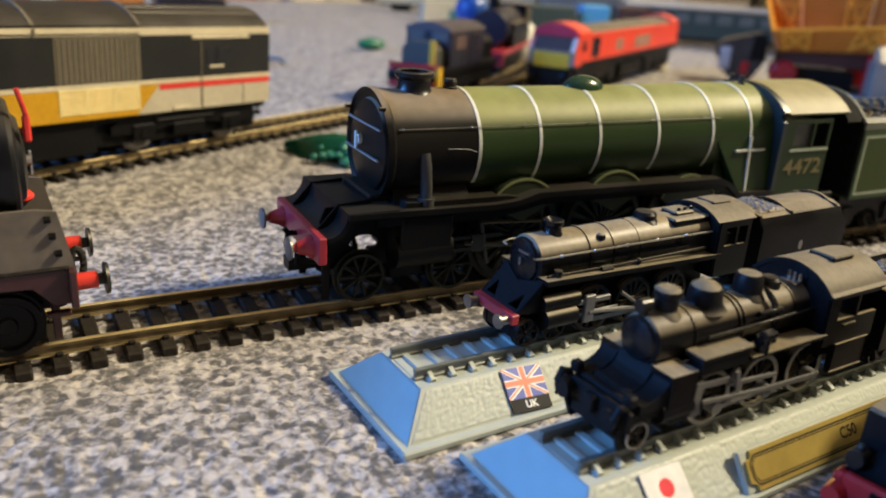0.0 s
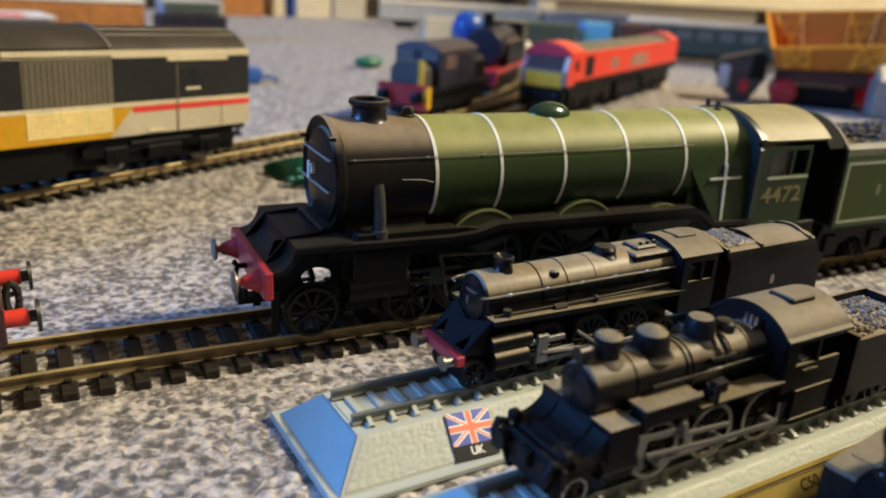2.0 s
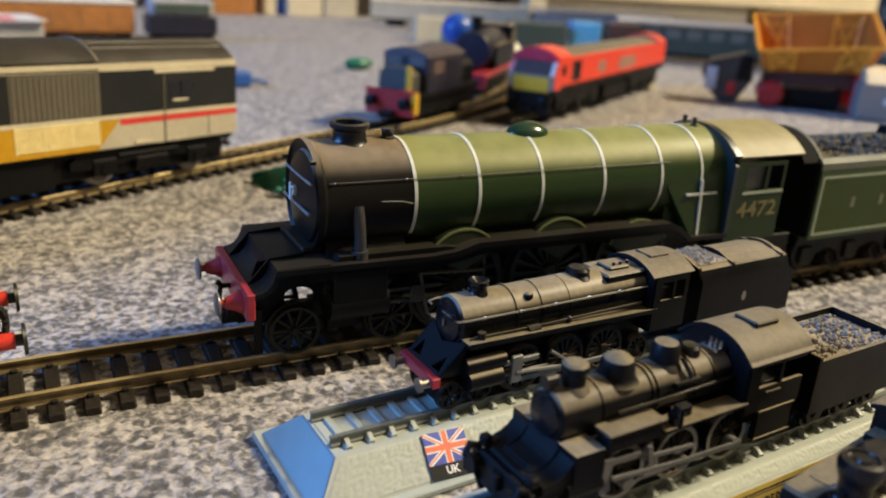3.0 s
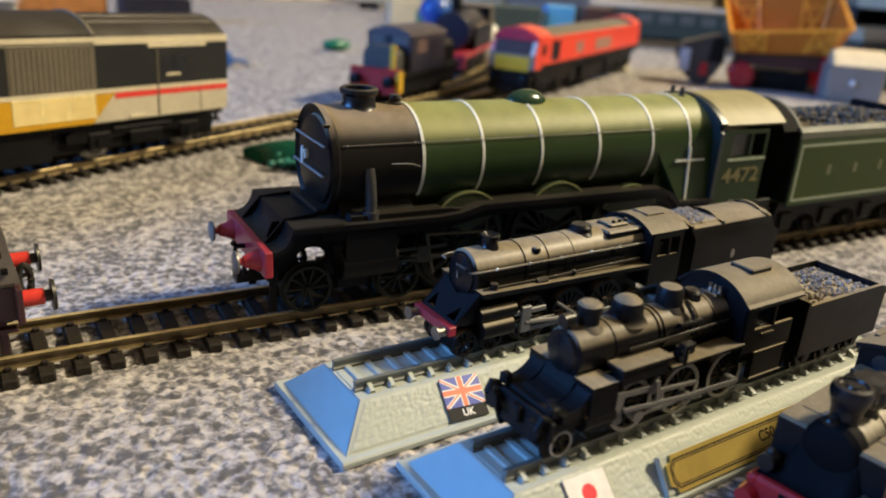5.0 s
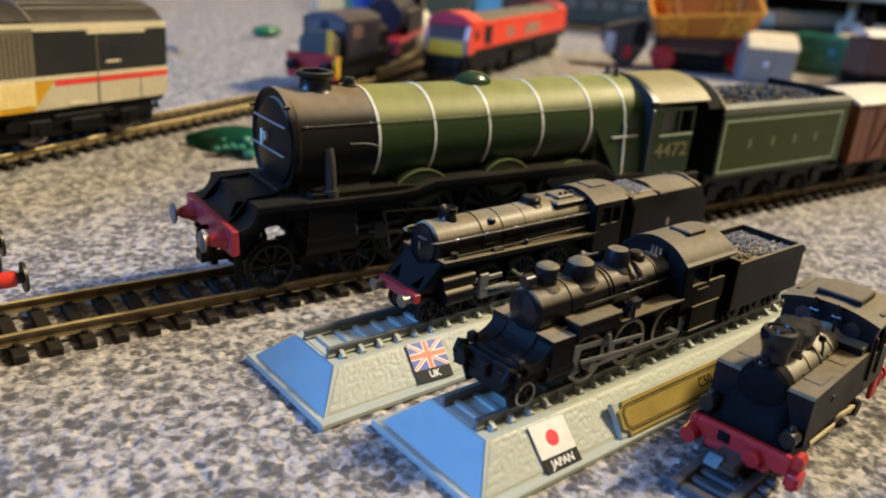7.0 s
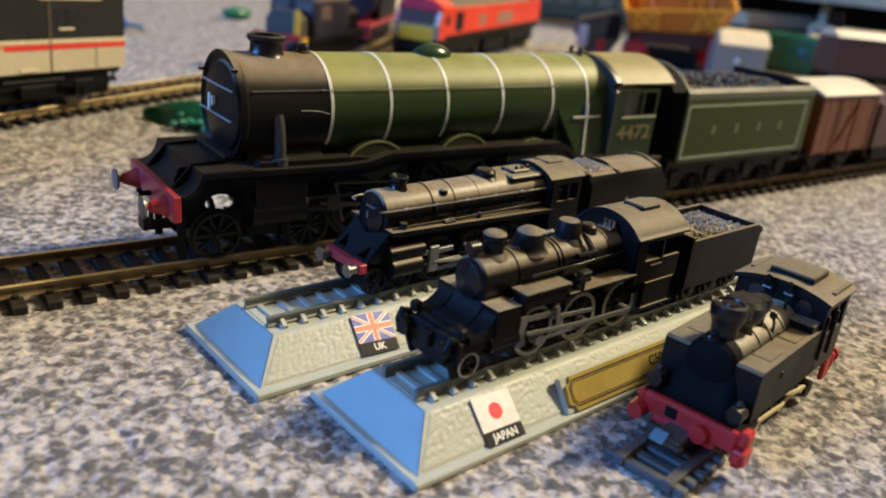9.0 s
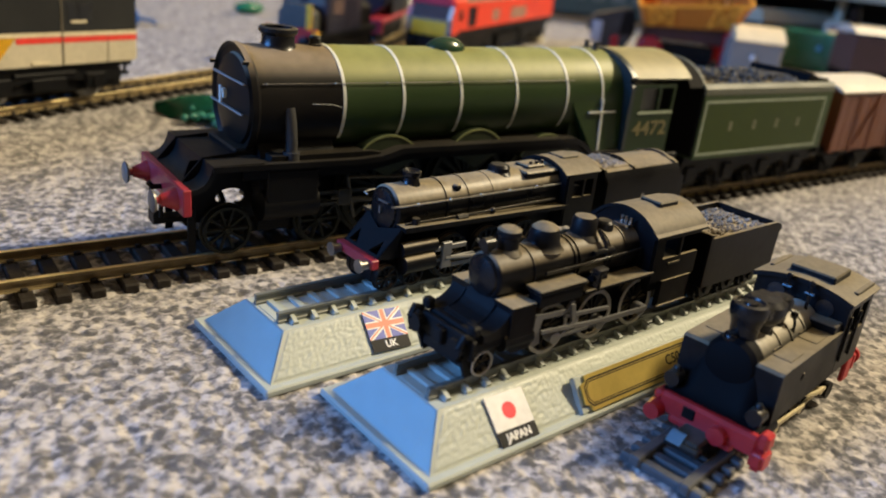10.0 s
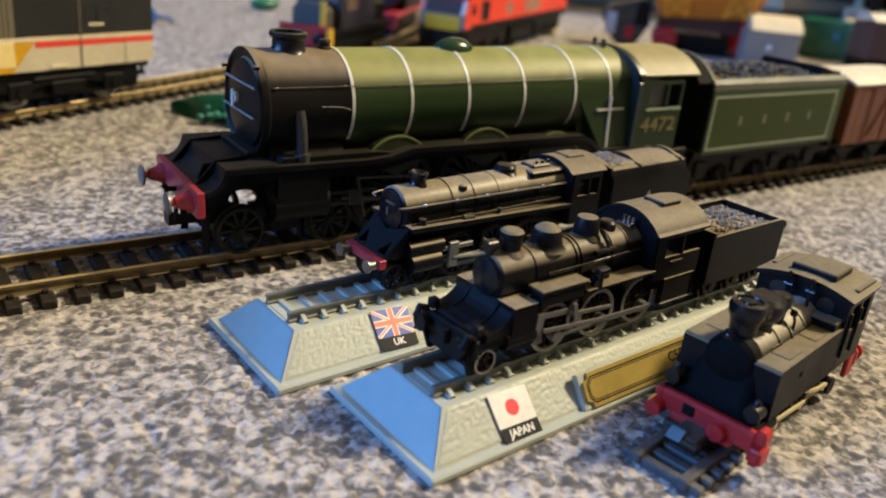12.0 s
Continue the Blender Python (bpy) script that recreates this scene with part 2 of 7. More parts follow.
DARK_WOOD = material("dark_wood", (0.03, 0.022, 0.017), 0.45, grain=12)
WHITE_PAINT = material("white_paint", (0.78, 0.76, 0.7), 0.45, grain=12)
CREAM_PAINT = material("cream_furniture_paint", (0.66, 0.57, 0.38), 0.45, grain=12)
GREY_PLASTIC = material("pale_grey_plastic", (0.42, 0.42, 0.42), 0.4)
DEEP_RED = material("deep_red_plastic", (0.38, 0.01, 0.018), 0.25)
PLUM = material("plum_coach", (0.07, 0.035, 0.035), 0.4)


# ---- mesh helpers; all lengths in millimetres ----
def part(name, bm, mat, parent, label="", at=(0, 0, 0), flat=False):
    """Link a bmesh as one mesh object under parent. The bmesh is used up."""
    bmesh.ops.recalc_face_normals(bm, faces=bm.faces[:])
    me = bpy.data.meshes.new(name)
    bm.to_mesh(me)
    bm.free()
    me.transform(Matrix.Scale(MM, 4))
    me.materials.append(mat)
    if not flat:
        me.shade_smooth()
        me.set_sharp_from_angle(angle=radians(32))
    ob = new(name, me)
    ob.parent = parent
    ob.location = Vector(at) * MM
    return tagged(ob, label) if label else ob


def parts(name, bm, mat, parent, label=""):
    """Each loose piece of the bmesh as a part of its own."""
    todo, out = set(bm.verts), []
    while todo:
        stack, group = [todo.pop()], []
        while stack:
            v = stack.pop()
            group.append(v)
            for e in v.link_edges:
                w = e.other_vert(v)
                if w in todo:
                    todo.discard(w)
                    stack.append(w)
        piece = bmesh.new()
        made = {v: piece.verts.new(v.co) for v in group}
        for f in {f for v in group for f in v.link_faces}:
            piece.faces.new([made[v] for v in f.verts])
        out.append((min(v.co.x for v in group), min(v.co.y for v in group), min(v.co.z for v in group), piece))
    bm.free()
    out.sort(key=lambda p: p[:3])
    return [part(name, p[3], mat, parent, label) for p in out]


def panel(xs, zs, holes, y0, y1, slope=None):
    """A plate in the xz plane in one piece, with openings at the grid cells (i, k) named in holes."""
    bm = B()
    solid = {(i, k) for i in range(len(xs) - 1) for k in range(len(zs) - 1)} - set(holes)
    vs = {}

    def at(i, k, y):
        if (i, k, y) not in vs:
            vs[i, k, y] = bm.verts.new((xs[i], y, zs[k]))
        return vs[i, k, y]
    for i, k in solid:
        for y in (y0, y1):
            bm.faces.new([at(i, k, y), at(i + 1, k, y), at(i + 1, k + 1, y), at(i, k + 1, y)])
        for (a, b), near in ((((i, k), (i + 1, k)), (i, k - 1)), (((i, k + 1), (i + 1, k + 1)), (i, k + 1)), (((i, k), (i, k + 1)), (i - 1, k)), (((i + 1, k), (i + 1, k + 1)), (i + 1, k))):
            if near not in solid:
                bm.faces.new([at(*a, y0), at(*b, y0), at(*b, y1), at(*a, y1)])
    return bm


def oval_plate(x0, x1, z0, z1, cx, cz, rx, rz, y0, y1, n=24):
    """An upright plate with an oval hole."""
    bm = B()
    rings = []
    for y in (y0, y1):
        inner, outer = [], []
        for k in range(n):
            a = 2 * math.pi * k / n
            c, s = math.cos(a), math.sin(a)
            inner.append(bm.verts.new((cx + rx * c, y, cz + rz * s)))
            t = min([(x1 - cx) / c if c > 1e-6 else (x0 - cx) / c if c < -1e-6 else 1e9, (z1 - cz) / s if s > 1e-6 else (z0 - cz) / s if s < -1e-6 else 1e9])
            outer.append(bm.verts.new((cx + t * c, y, cz + t * s)))
        rings.append((inner, outer))
    (i0, o0), (i1, o1) = rings
    for k in range(n):
        j = (k + 1) % n
        for g, h in ((i0, o0), (i1, o1), (i0, i1), (o0, o1)):
            bm.faces.new((g[k], g[j], h[j], h[k]))
    return bm


def again(ob, at, rz=0.0, parent=None):
    """The same part once more at another place of its thing."""
    o = new(ob.name.split(".")[0], ob.data)
    o.parent = parent or ob.parent
    o.location = Vector(at) * MM
    o.rotation_euler[2] = radians(rz)
    if "label" in ob:
        o["label"] = ob["label"]
    return o


def thing(name, x, y, z, turn, label, category, group="", kind=""):
    ob = new(name)
    ob.empty_display_size = 0.01
    ob.matrix_basis = pose(x * MM, y * MM, z * MM, 0, 0, turn)
    return tagged(ob, label, category, group, kind)


def B():
    return bmesh.new()


def box(bm, x0, x1, y0, y1, z0, z1, bev=0.15):
    r = bmesh.ops.create_cube(bm, size=1.0)
    vs = r["verts"]
    for v in vs:
        v.co = Vector(((x0 + x1) / 2 + v.co.x * (x1 - x0), (y0 + y1) / 2 + v.co.y * (y1 - y0), (z0 + z1) / 2 + v.co.z * (z1 - z0)))
    if bev:
        bev = min(bev, 0.3 * min(abs(x1 - x0), abs(y1 - y0), abs(z1 - z0)))
        es = list({e for v in vs for e in v.link_edges})
        bmesh.ops.bevel(bm, geom=es, offset=bev, segments=1, affect="EDGES")
    return bm


def cyl(bm, p, q, r, r2=None, n=20):
    p, q = Vector(p), Vector(q)
    d = q - p
    m = Matrix.Translation((p + q) / 2) @ d.to_track_quat("Z", "Y").to_matrix().to_4x4()
    bmesh.ops.create_cone(bm, cap_ends=True, segments=n, radius1=r, radius2=r if r2 is None else r2, depth=d.length, matrix=m)
    return bm


def ball(bm, c, r, sx=1, sy=1, sz=1, n=14):
    bmesh.ops.create_uvsphere(bm, u_segments=n, v_segments=max(6, n // 2 + 1), radius=r, matrix=Matrix.Translation(c) @ Matrix.Diagonal((sx, sy, sz, 1)))
    return bm


def prism(bm, pts, axis, a, b):
    """A polygon pushed along an axis from a to b. pts: the other two coordinates in xyz order."""
    def at(p, h):
        return {"x": (h, p[0], p[1]), "y": (p[0], h, p[1]), "z": (p[0], p[1], h)}[axis]
    lo, hi = [bm.verts.new(at(p, a)) for p in pts], [bm.verts.new(at(p, b)) for p in pts]
    bm.faces.new(lo)
    bm.faces.new(hi[::-1])
    for i in range(len(pts)):
        j = (i + 1) % len(pts)
        bm.faces.new((lo[i], hi[i], hi[j], lo[j]))
    return bm


def revolve(bm, profile, origin, axis="x", n=32, a0=0.0, a1=360.0):
    """profile: (along, radius) pairs, turned round an axis through origin."""
    full = abs(a1 - a0) >= 359.9
    steps = n if full else n + 1
    rings = []
    for k in range(steps):
        a = radians(a0 + (a1 - a0) * k / n)
        c, s = math.cos(a), math.sin(a)
        ring = []
        for u, r in profile:
            v = {"x": (u, r * s, r * c), "y": (r * s, u, r * c), "z": (r * c, r * s, u)}[axis]
            ring.append(bm.verts.new(Vector(origin) + Vector(v)))
        rings.append(ring)
    for k in range(n if full else n):
        g, h = rings[k], rings[(k + 1) % steps]
        for i in range(len(profile) - 1):
            bm.faces.new((g[i], h[i], h[i + 1], g[i + 1]))
    bmesh.ops.remove_doubles(bm, verts=[v for r in rings for v in r], dist=1e-4)
    return bm


def tube(bm, pts, r, n=8):
    pts = [Vector(p) for p in pts]
    rings = []
    for i, p in enumerate(pts):
        d = (pts[min(i + 1, len(pts) - 1)] - pts[max(i - 1, 0)]).normalized()
        m = d.to_track_quat("Z", "Y").to_matrix()
        rings.append([bm.verts.new(p + m @ Vector((r * math.cos(2 * math.pi * k / n), r * math.sin(2 * math.pi * k / n), 0))) for k in range(n)])
    for g, h in zip(rings, rings[1:]):
        for k in range(n):
            bm.faces.new((g[k], g[(k + 1) % n], h[(k + 1) % n], h[k]))
    bm.faces.new(rings[0][::-1])
    bm.faces.new(rings[-1])
    return bm


def spoked_wheel(r, width=2.4, spokes=10, hub=0.16, rim=0.12, spoke_r=0.05, flange=0.08):
    """A wheel in one piece in the xz plane round the origin, its outer face towards -y."""
    bm = B()
    ri, rh, n = r * (1 - rim), r * hub, 2 * spokes
    dh, dr = min(0.7 * math.pi / spokes, 1.4 * spoke_r / hub), 1.3 * spoke_r

    def ring(rad, y, d):
        out = []
        for k in range(spokes):
            for s in (-1, 1):
                a = 2 * math.pi * k / spokes + s * d
                out.append(bm.verts.new((rad * math.cos(a), y, rad * math.sin(a))))
        return out
    even = math.pi / n
    w = width
    boss = ring(rh * 0.8, -w * 0.6, dh)
    hub_f, hub_b = ring(rh, -w * 0.28, dh), ring(rh, w * 0.28, dh)
    in_f, in_b = ring(ri, -w * 0.28, dr), ring(ri, w * 0.28, dr)
    rows = [in_f, ring(ri, -w / 2, dr), ring(r * 0.99, -w / 2, even), ring(r, w * 0.2, even), ring(r * (1 + flange), w * 0.25, even), ring(r * (1 + flange), w / 2, even), ring(ri, w / 2, dr), in_b]
    for g, h in [(boss, hub_f)] + list(zip(rows, rows[1:])):
        for k in range(n):
            bm.faces.new((g[k], g[(k + 1) % n], h[(k + 1) % n], h[k]))
    bm.faces.new(boss)
    bm.faces.new(hub_b)
    for k in range(0, n, 2):
        j, m = k + 1, (k + 2) % n
        bm.faces.new((hub_f[k], hub_f[j], in_f[j], in_f[k]))
        bm.faces.new((hub_b[k], hub_b[j], in_b[j], in_b[k]))
        bm.faces.new((hub_f[k], in_f[k], in_b[k], hub_b[k]))
        bm.faces.new((hub_f[j], in_f[j], in_b[j], hub_b[j]))
        bm.faces.new((hub_f[j], hub_f[m], hub_b[m], hub_b[j]))
        bm.faces.new((in_f[j], in_f[m], in_b[m], in_b[j]))
    return bm


def disc_wheel(r, width=2.4):
    bm = B()
    return revolve(bm, [(-width / 2, 0.01), (-width / 2, r * 0.25), (-width * 0.25, r * 0.3), (-width * 0.2, r * 0.72), (-width / 2, r * 0.8), (-width / 2, r), (width * 0.2, r), (width * 0.25, r * 1.1), (width / 2, r * 1.1), (width / 2, 0.01)], (0, 0, 0), "y", 32)


def arc(cy, cz, r, a0, a1, n=12):
    """Points of an arc; degrees from +y towards +z."""
    return [(cy + r * math.cos(radians(a0 + (a1 - a0) * k / n)), cz + r * math.sin(radians(a0 + (a1 - a0) * k / n))) for k in range(n + 1)]


def letters(name, text, size, mat, parent, m, depth=0.08, bold=0.0):
    """Raised lettering, size in millimetres, at the pose m (metres) in the parent's space."""
    cu = bpy.data.curves.new(name, "FONT")
    cu.body, cu.size, cu.extrude = text, size * MM, depth * MM
    cu.offset = bold * MM
    cu.align_x, cu.align_y = "CENTER", "CENTER"
    tmp = new(name, cu)
    me = bpy.data.meshes.new_from_object(tmp)
    bpy.data.objects.remove(tmp)
    bpy.data.curves.remove(cu)
    me.materials.clear()
    me.materials.append(mat)
    ob = new(name, me)
    ob.parent = parent
    ob.matrix_basis = m
    return ob


def rough_lumps(bm, x0, x1, y0, y1, z, size, count, seed, hump=0.0):
    """A heap of small angular lumps."""
    rng = random.Random(seed)
    for _ in range(count):
        u, v = rng.random(), rng.random()
        s = size * rng.uniform(0.6, 1.4)
        h = hump * (1 - (2 * u - 1) ** 2) * (1 - (2 * v - 1) ** 2)
        m = Matrix.Translation((x0 + u * (x1 - x0), y0 + v * (y1 - y0), z + h + rng.uniform(-0.2, 0.3) * s)) @ Euler((rng.random() * 6, rng.random() * 6, rng.random() * 6)).to_matrix().to_4x4() @ Matrix.Diagonal((s, s * rng.uniform(0.6, 1), s * rng.uniform(0.5, 0.9), 1))
        bmesh.ops.create_icosphere(bm, subdivisions=1, radius=0.6, matrix=m)
    return bm


# ---- the room ----
def lattice(x, y, cell, seed):
    """Smooth value noise between 0 and 1 on arrays of millimetres."""
    table = np.random.RandomState(seed).rand(256, 256)
    u, v = x / cell, y / cell
    i, j = np.floor(u).astype(int), np.floor(v).astype(int)
    f, g = u - i, v - j
    f, g = f * f * (3 - 2 * f), g * g * (3 - 2 * g)
    i, j, k, m = i % 256, j % 256, (i + 1) % 256, (j + 1) % 256
    return (table[i, j] * (1 - f) + table[k, j] * f) * (1 - g) + (table[i, m] * (1 - f) + table[k, m] * f) * g


def steps(a, b, lo, hi, fine=0.45, growth=1.022):
    """Grid lines, fine between a and b and wider towards lo and hi."""
    out = list(np.arange(a, b + fine, fine))
    for end, sign in ((lo, -1), (hi, 1)):
        s, p = fine, out[0] if sign < 0 else out[-1]
        while (p - end) * sign < 0:
            s *= growth
            p += sign * s
            out.insert(0, p) if sign < 0 else out.append(p)
    return np.array(out)


def puffs(x, y, cell, seed):
    """Rounded tufts, 0 in the creases to 1 on top, about one to a cell."""
    jit = np.random.RandomState(seed).rand(2, 512, 512) * 0.9
    u, v = x / cell, y / cell
    fu, fv = np.floor(u).astype(int), np.floor(v).astype(int)
    near = np.full(x.shape, 9.0)
    for di in (-1, 0, 1):
        for dj in (-1, 0, 1):
            i, j = fu + di, fv + dj
            near = np.minimum(near, (i + jit[0, i % 512, j % 512] - u) ** 2 + (j + jit[1, i % 512, j % 512] - v) ** 2)
    return np.clip(1 - near / 0.75, 0, 1)


def make_floor():
    xs, ys = steps(-70, 170, -1700, 3400), steps(-140, 60, -2600, 2200)
    x, y = np.meshgrid(xs, ys, indexing="ij")
    gap = np.maximum(np.gradient(x, axis=0), np.gradient(y, axis=1))
    fade = np.clip(2.6 / gap, 0.12, 1.0)
    z = (puffs(x, y, 2.5, 1) - 0.5) * 0.54 * fade + (puffs(x, y, 1.5, 4) - 0.5) * 0.2 * fade + (lattice(x, y, 5.3, 2) - 0.5) * 0.3 * np.clip(6 / gap, 0.1, 1) - 0.3
    nx, ny = x.shape
    co = np.stack([x, y, z], -1).reshape(-1, 3) * MM
    idx = np.arange(nx * ny).reshape(nx, ny)
    quads = np.stack([idx[:-1, :-1], idx[1:, :-1], idx[1:, 1:], idx[:-1, 1:]], -1).reshape(-1, 4)
    me = bpy.data.meshes.new("floor")
    me.vertices.add(len(co))
    me.vertices.foreach_set("co", co.ravel())
    me.loops.add(quads.size)
    me.loops.foreach_set("vertex_index", quads.ravel())
    me.polygons.add(len(quads))
    me.polygons.foreach_set("loop_start", np.arange(0, quads.size, 4))
    me.update(calc_edges=True)
    me.shade_smooth()
    me.materials.append(CARPET)
    return tagged(new("floor", me), "mottled grey and beige twist-pile carpet", "carpet", kind="structure")


make_floor()


def slab(name, x0, x1, y0, y1, z0, z1, mat, label, category):
    bm = box(B(), x0, x1, y0, y1, z0, z1, 0)
    ob = part(name, bm, mat, None, label, flat=True)
    return tagged(ob, "", category, kind="structure")


slab("wall_north", -1800, 3500, 2200, 2300, -20, 2600, WALL, "plain painted wall behind the furniture", "wall")
slab("wall_south", -1800, 3500, -2700, -2600, -20, 2600, WALL, "plain painted wall", "wall")
slab("wall_east", 3400, 3500, -2600, 2200, -20, 2600, WALL, "plain painted wall", "wall")
slab("ceiling", -1800, 3500, -2700, 2300, 2600, 2650, CREAM_PAINT, "cream painted ceiling", "ceiling")
west = B()
for r in ((-2600, -250, -20, 2600), (950, 2200, -20, 2600), (-250, 950, -20, 350), (-250, 950, 1150, 2600)):
    box(west, -1800, -1700, *r, 0)
tagged(part("wall_west", west, WALL, None, "plain painted wall with a window opening", flat=True), "", "wall", kind="structure")
win = B()
for r in ((-250, -200, 350, 1150), (900, 950, 350, 1150), (-200, 900, 350, 400), (-200, 900, 1100, 1150), (330, 370, 400, 1100)):
    box(win, -1770, -1730, *r, 2)
tagged(part("window_1", win, WHITE_PAINT, None, "white framed window, daylight outside", flat=True), "", "window", kind="structure")


# ---- track ----
def line_then_arc(x, y, heading, straight, radius, total):
    """A path: straight first, then an arc to the left (radius over 0) or right. Returns s -> x, y, heading in radians."""
    h = radians(heading)

    def at(s):
        if s <= straight:
            return x + s * math.cos(h), y + s * math.sin(h), h
        u = (s - straight) / radius
        bx, by = x + straight * math.cos(h), y + straight * math.sin(h)
        return bx + radius * (math.sin(h + u) - math.sin(h)), by - radius * (math.cos(h + u) - math.cos(h)), h + u
    at.total = total
    return at


def sleeper_bm():
    bm = box(B(), -1.7, 1.7, -14.6, 14.6, -0.4, 2.0, 0.35)
    for y in (-8.6, 8.6):
        for s in (-1.55, 1.55):
            box(bm, -0.8, 0.8, y + s - 0.5, y + s + 0.5, 1.9, 3.0, 0.3)
    return bm


def rail_bm(path, off, n):
    prof = [(-1.1, 2.0), (1.1, 2.0), (1.1, 2.35), (0.35, 2.6), (0.35, 3.6), (0.6, 3.8), (0.6, 4.45), (0.45, 4.6), (-0.45, 4.6), (-0.6, 4.45), (-0.6, 3.8), (-0.35, 3.6), (-0.35, 2.6), (-1.1, 2.35)]
    bm = B()
    rings = []
    for k in range(n + 1):
        x, y, h = path(path.total * k / n)
        rings.append([bm.verts.new((x - math.sin(h) * (off + u), y + math.cos(h) * (off + u), z)) for u, z in prof])
    for g, h in zip(rings, rings[1:]):
        for i in range(len(prof)):
            j = (i + 1) % len(prof)
            bm.faces.new((g[i], g[j], h[j], h[i]))
    bm.faces.new(rings[0])
    bm.faces.new(rings[-1][::-1])
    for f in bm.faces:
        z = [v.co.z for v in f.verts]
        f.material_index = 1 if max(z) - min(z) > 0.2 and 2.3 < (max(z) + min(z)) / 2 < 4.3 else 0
    return bm


def make_track(path, label, n, pitch=7.2):
    tr = thing("railway_track", 0, 0, 0, 0, label, "model railway track", "railway tracks")
    for off in (-8.6, 8.6):
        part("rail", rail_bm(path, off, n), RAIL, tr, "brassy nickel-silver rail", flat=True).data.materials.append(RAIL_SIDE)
    first = None
    for k in range(int(path.total / pitch)):
        x, y, h = path((k + 0.5) * pitch)
        if first is None:
            first = part("sleeper", sleeper_bm(), SLEEPER, tr, "black plastic sleeper", at=(x, y, 0))
            first.rotation_euler[2] = h
        else:
            again(first, (x, y, 0), math.degrees(h))
    return tr


# the main track runs along x; left of the green engine it bends gently towards the camera
main_path = line_then_arc(430, 0, 180, 448, 560, 600)
hst_path = line_then_arc(-190, 64, 29, 400, 640, 900)
red_path = line_then_arc(238, 262, 31, 30, 900, 420)
make_track(main_path, "brass-railed track with black sleepers lying on carpet", 60)
make_track(hst_path, "curving track with worn brassy rails on carpet", 90)
make_track(red_path, "curved track with dark sleepers under the red engine", 40)


STEAM_PIPE = material("dusty_pipe_black", (0.03, 0.03, 0.03), 0.5)
FADED = material("faded_lettering", (0.15, 0.155, 0.09), 0.5, bump=0)
WHEEL = material("oily_wheel_black", (0.014, 0.016, 0.011), 0.5, spec=0.25)


# ---- the green express engine, its tender and the van ----
def buffer(parent, x, y, z, side, head=4.0, length=6.0, stem=BRIGHT_RED, stock=2.0, face=None):
    """A sprung buffer that points along side * x: a stepped stock and a round steel head."""
    s = side
    b = part("buffer", revolve(B(), [(0, 0.01), (0, stock * 1.75), (s * 0.5, stock * 1.7), (s * 1.4, stock * 1.3), (s * length * 0.62, stock * 0.85), (s * length * 0.64, stock * 0.55), (s * (length - 0.6), stock * 0.5), (s * (length - 0.6), 0.01)], (0, 0, 0), "x", 20), stem, parent, at=(x, y, z))
    part("buffer_head", revolve(B(), [(s * (length - 0.8), 0.01), (s * (length - 0.8), head * 0.95), (s * (length - 0.3), head), (s * length, head * 0.8), (s * (length + 0.15), 0.01)], (0, 0, 0), "x", 24), face or PALE_STEEL, b, "tarnished steel buffer head")
    return b


# engine green darkened to carry the shade on the cab side
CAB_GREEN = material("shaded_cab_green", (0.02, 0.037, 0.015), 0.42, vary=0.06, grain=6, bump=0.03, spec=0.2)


# the pane's grey is the cab interior's reflection, painted flat
GREY_PANE = material("dusty_cab_pane", (0.035, 0.037, 0.03), 0.4, bump=0)
SOOT = material("sooty_black", (0.004, 0.004, 0.0045), 0.7, bump=0.05, spec=0.08)
TENDER_PANEL = material("olive_panel_green", (0.038, 0.06, 0.011), 0.45, vary=0.08, grain=6, bump=0.03, spec=0.2)
COPING = material("grey_green_coping", (0.11, 0.12, 0.09), 0.6)
DOME_GREEN = material("glossy_dome_green", (0.02, 0.05, 0.022), 0.2, vary=0.08, bump=0.02)
# splasher green with its shade put into the colour
SPLASHER = material("dull_splasher_green", (0.02, 0.03, 0.013), 0.45)
CAB_FRONT = material("dark_cab_front_paint", (0.01, 0.017, 0.016), 0.4, vary=0.06, grain=6, bump=0.03)


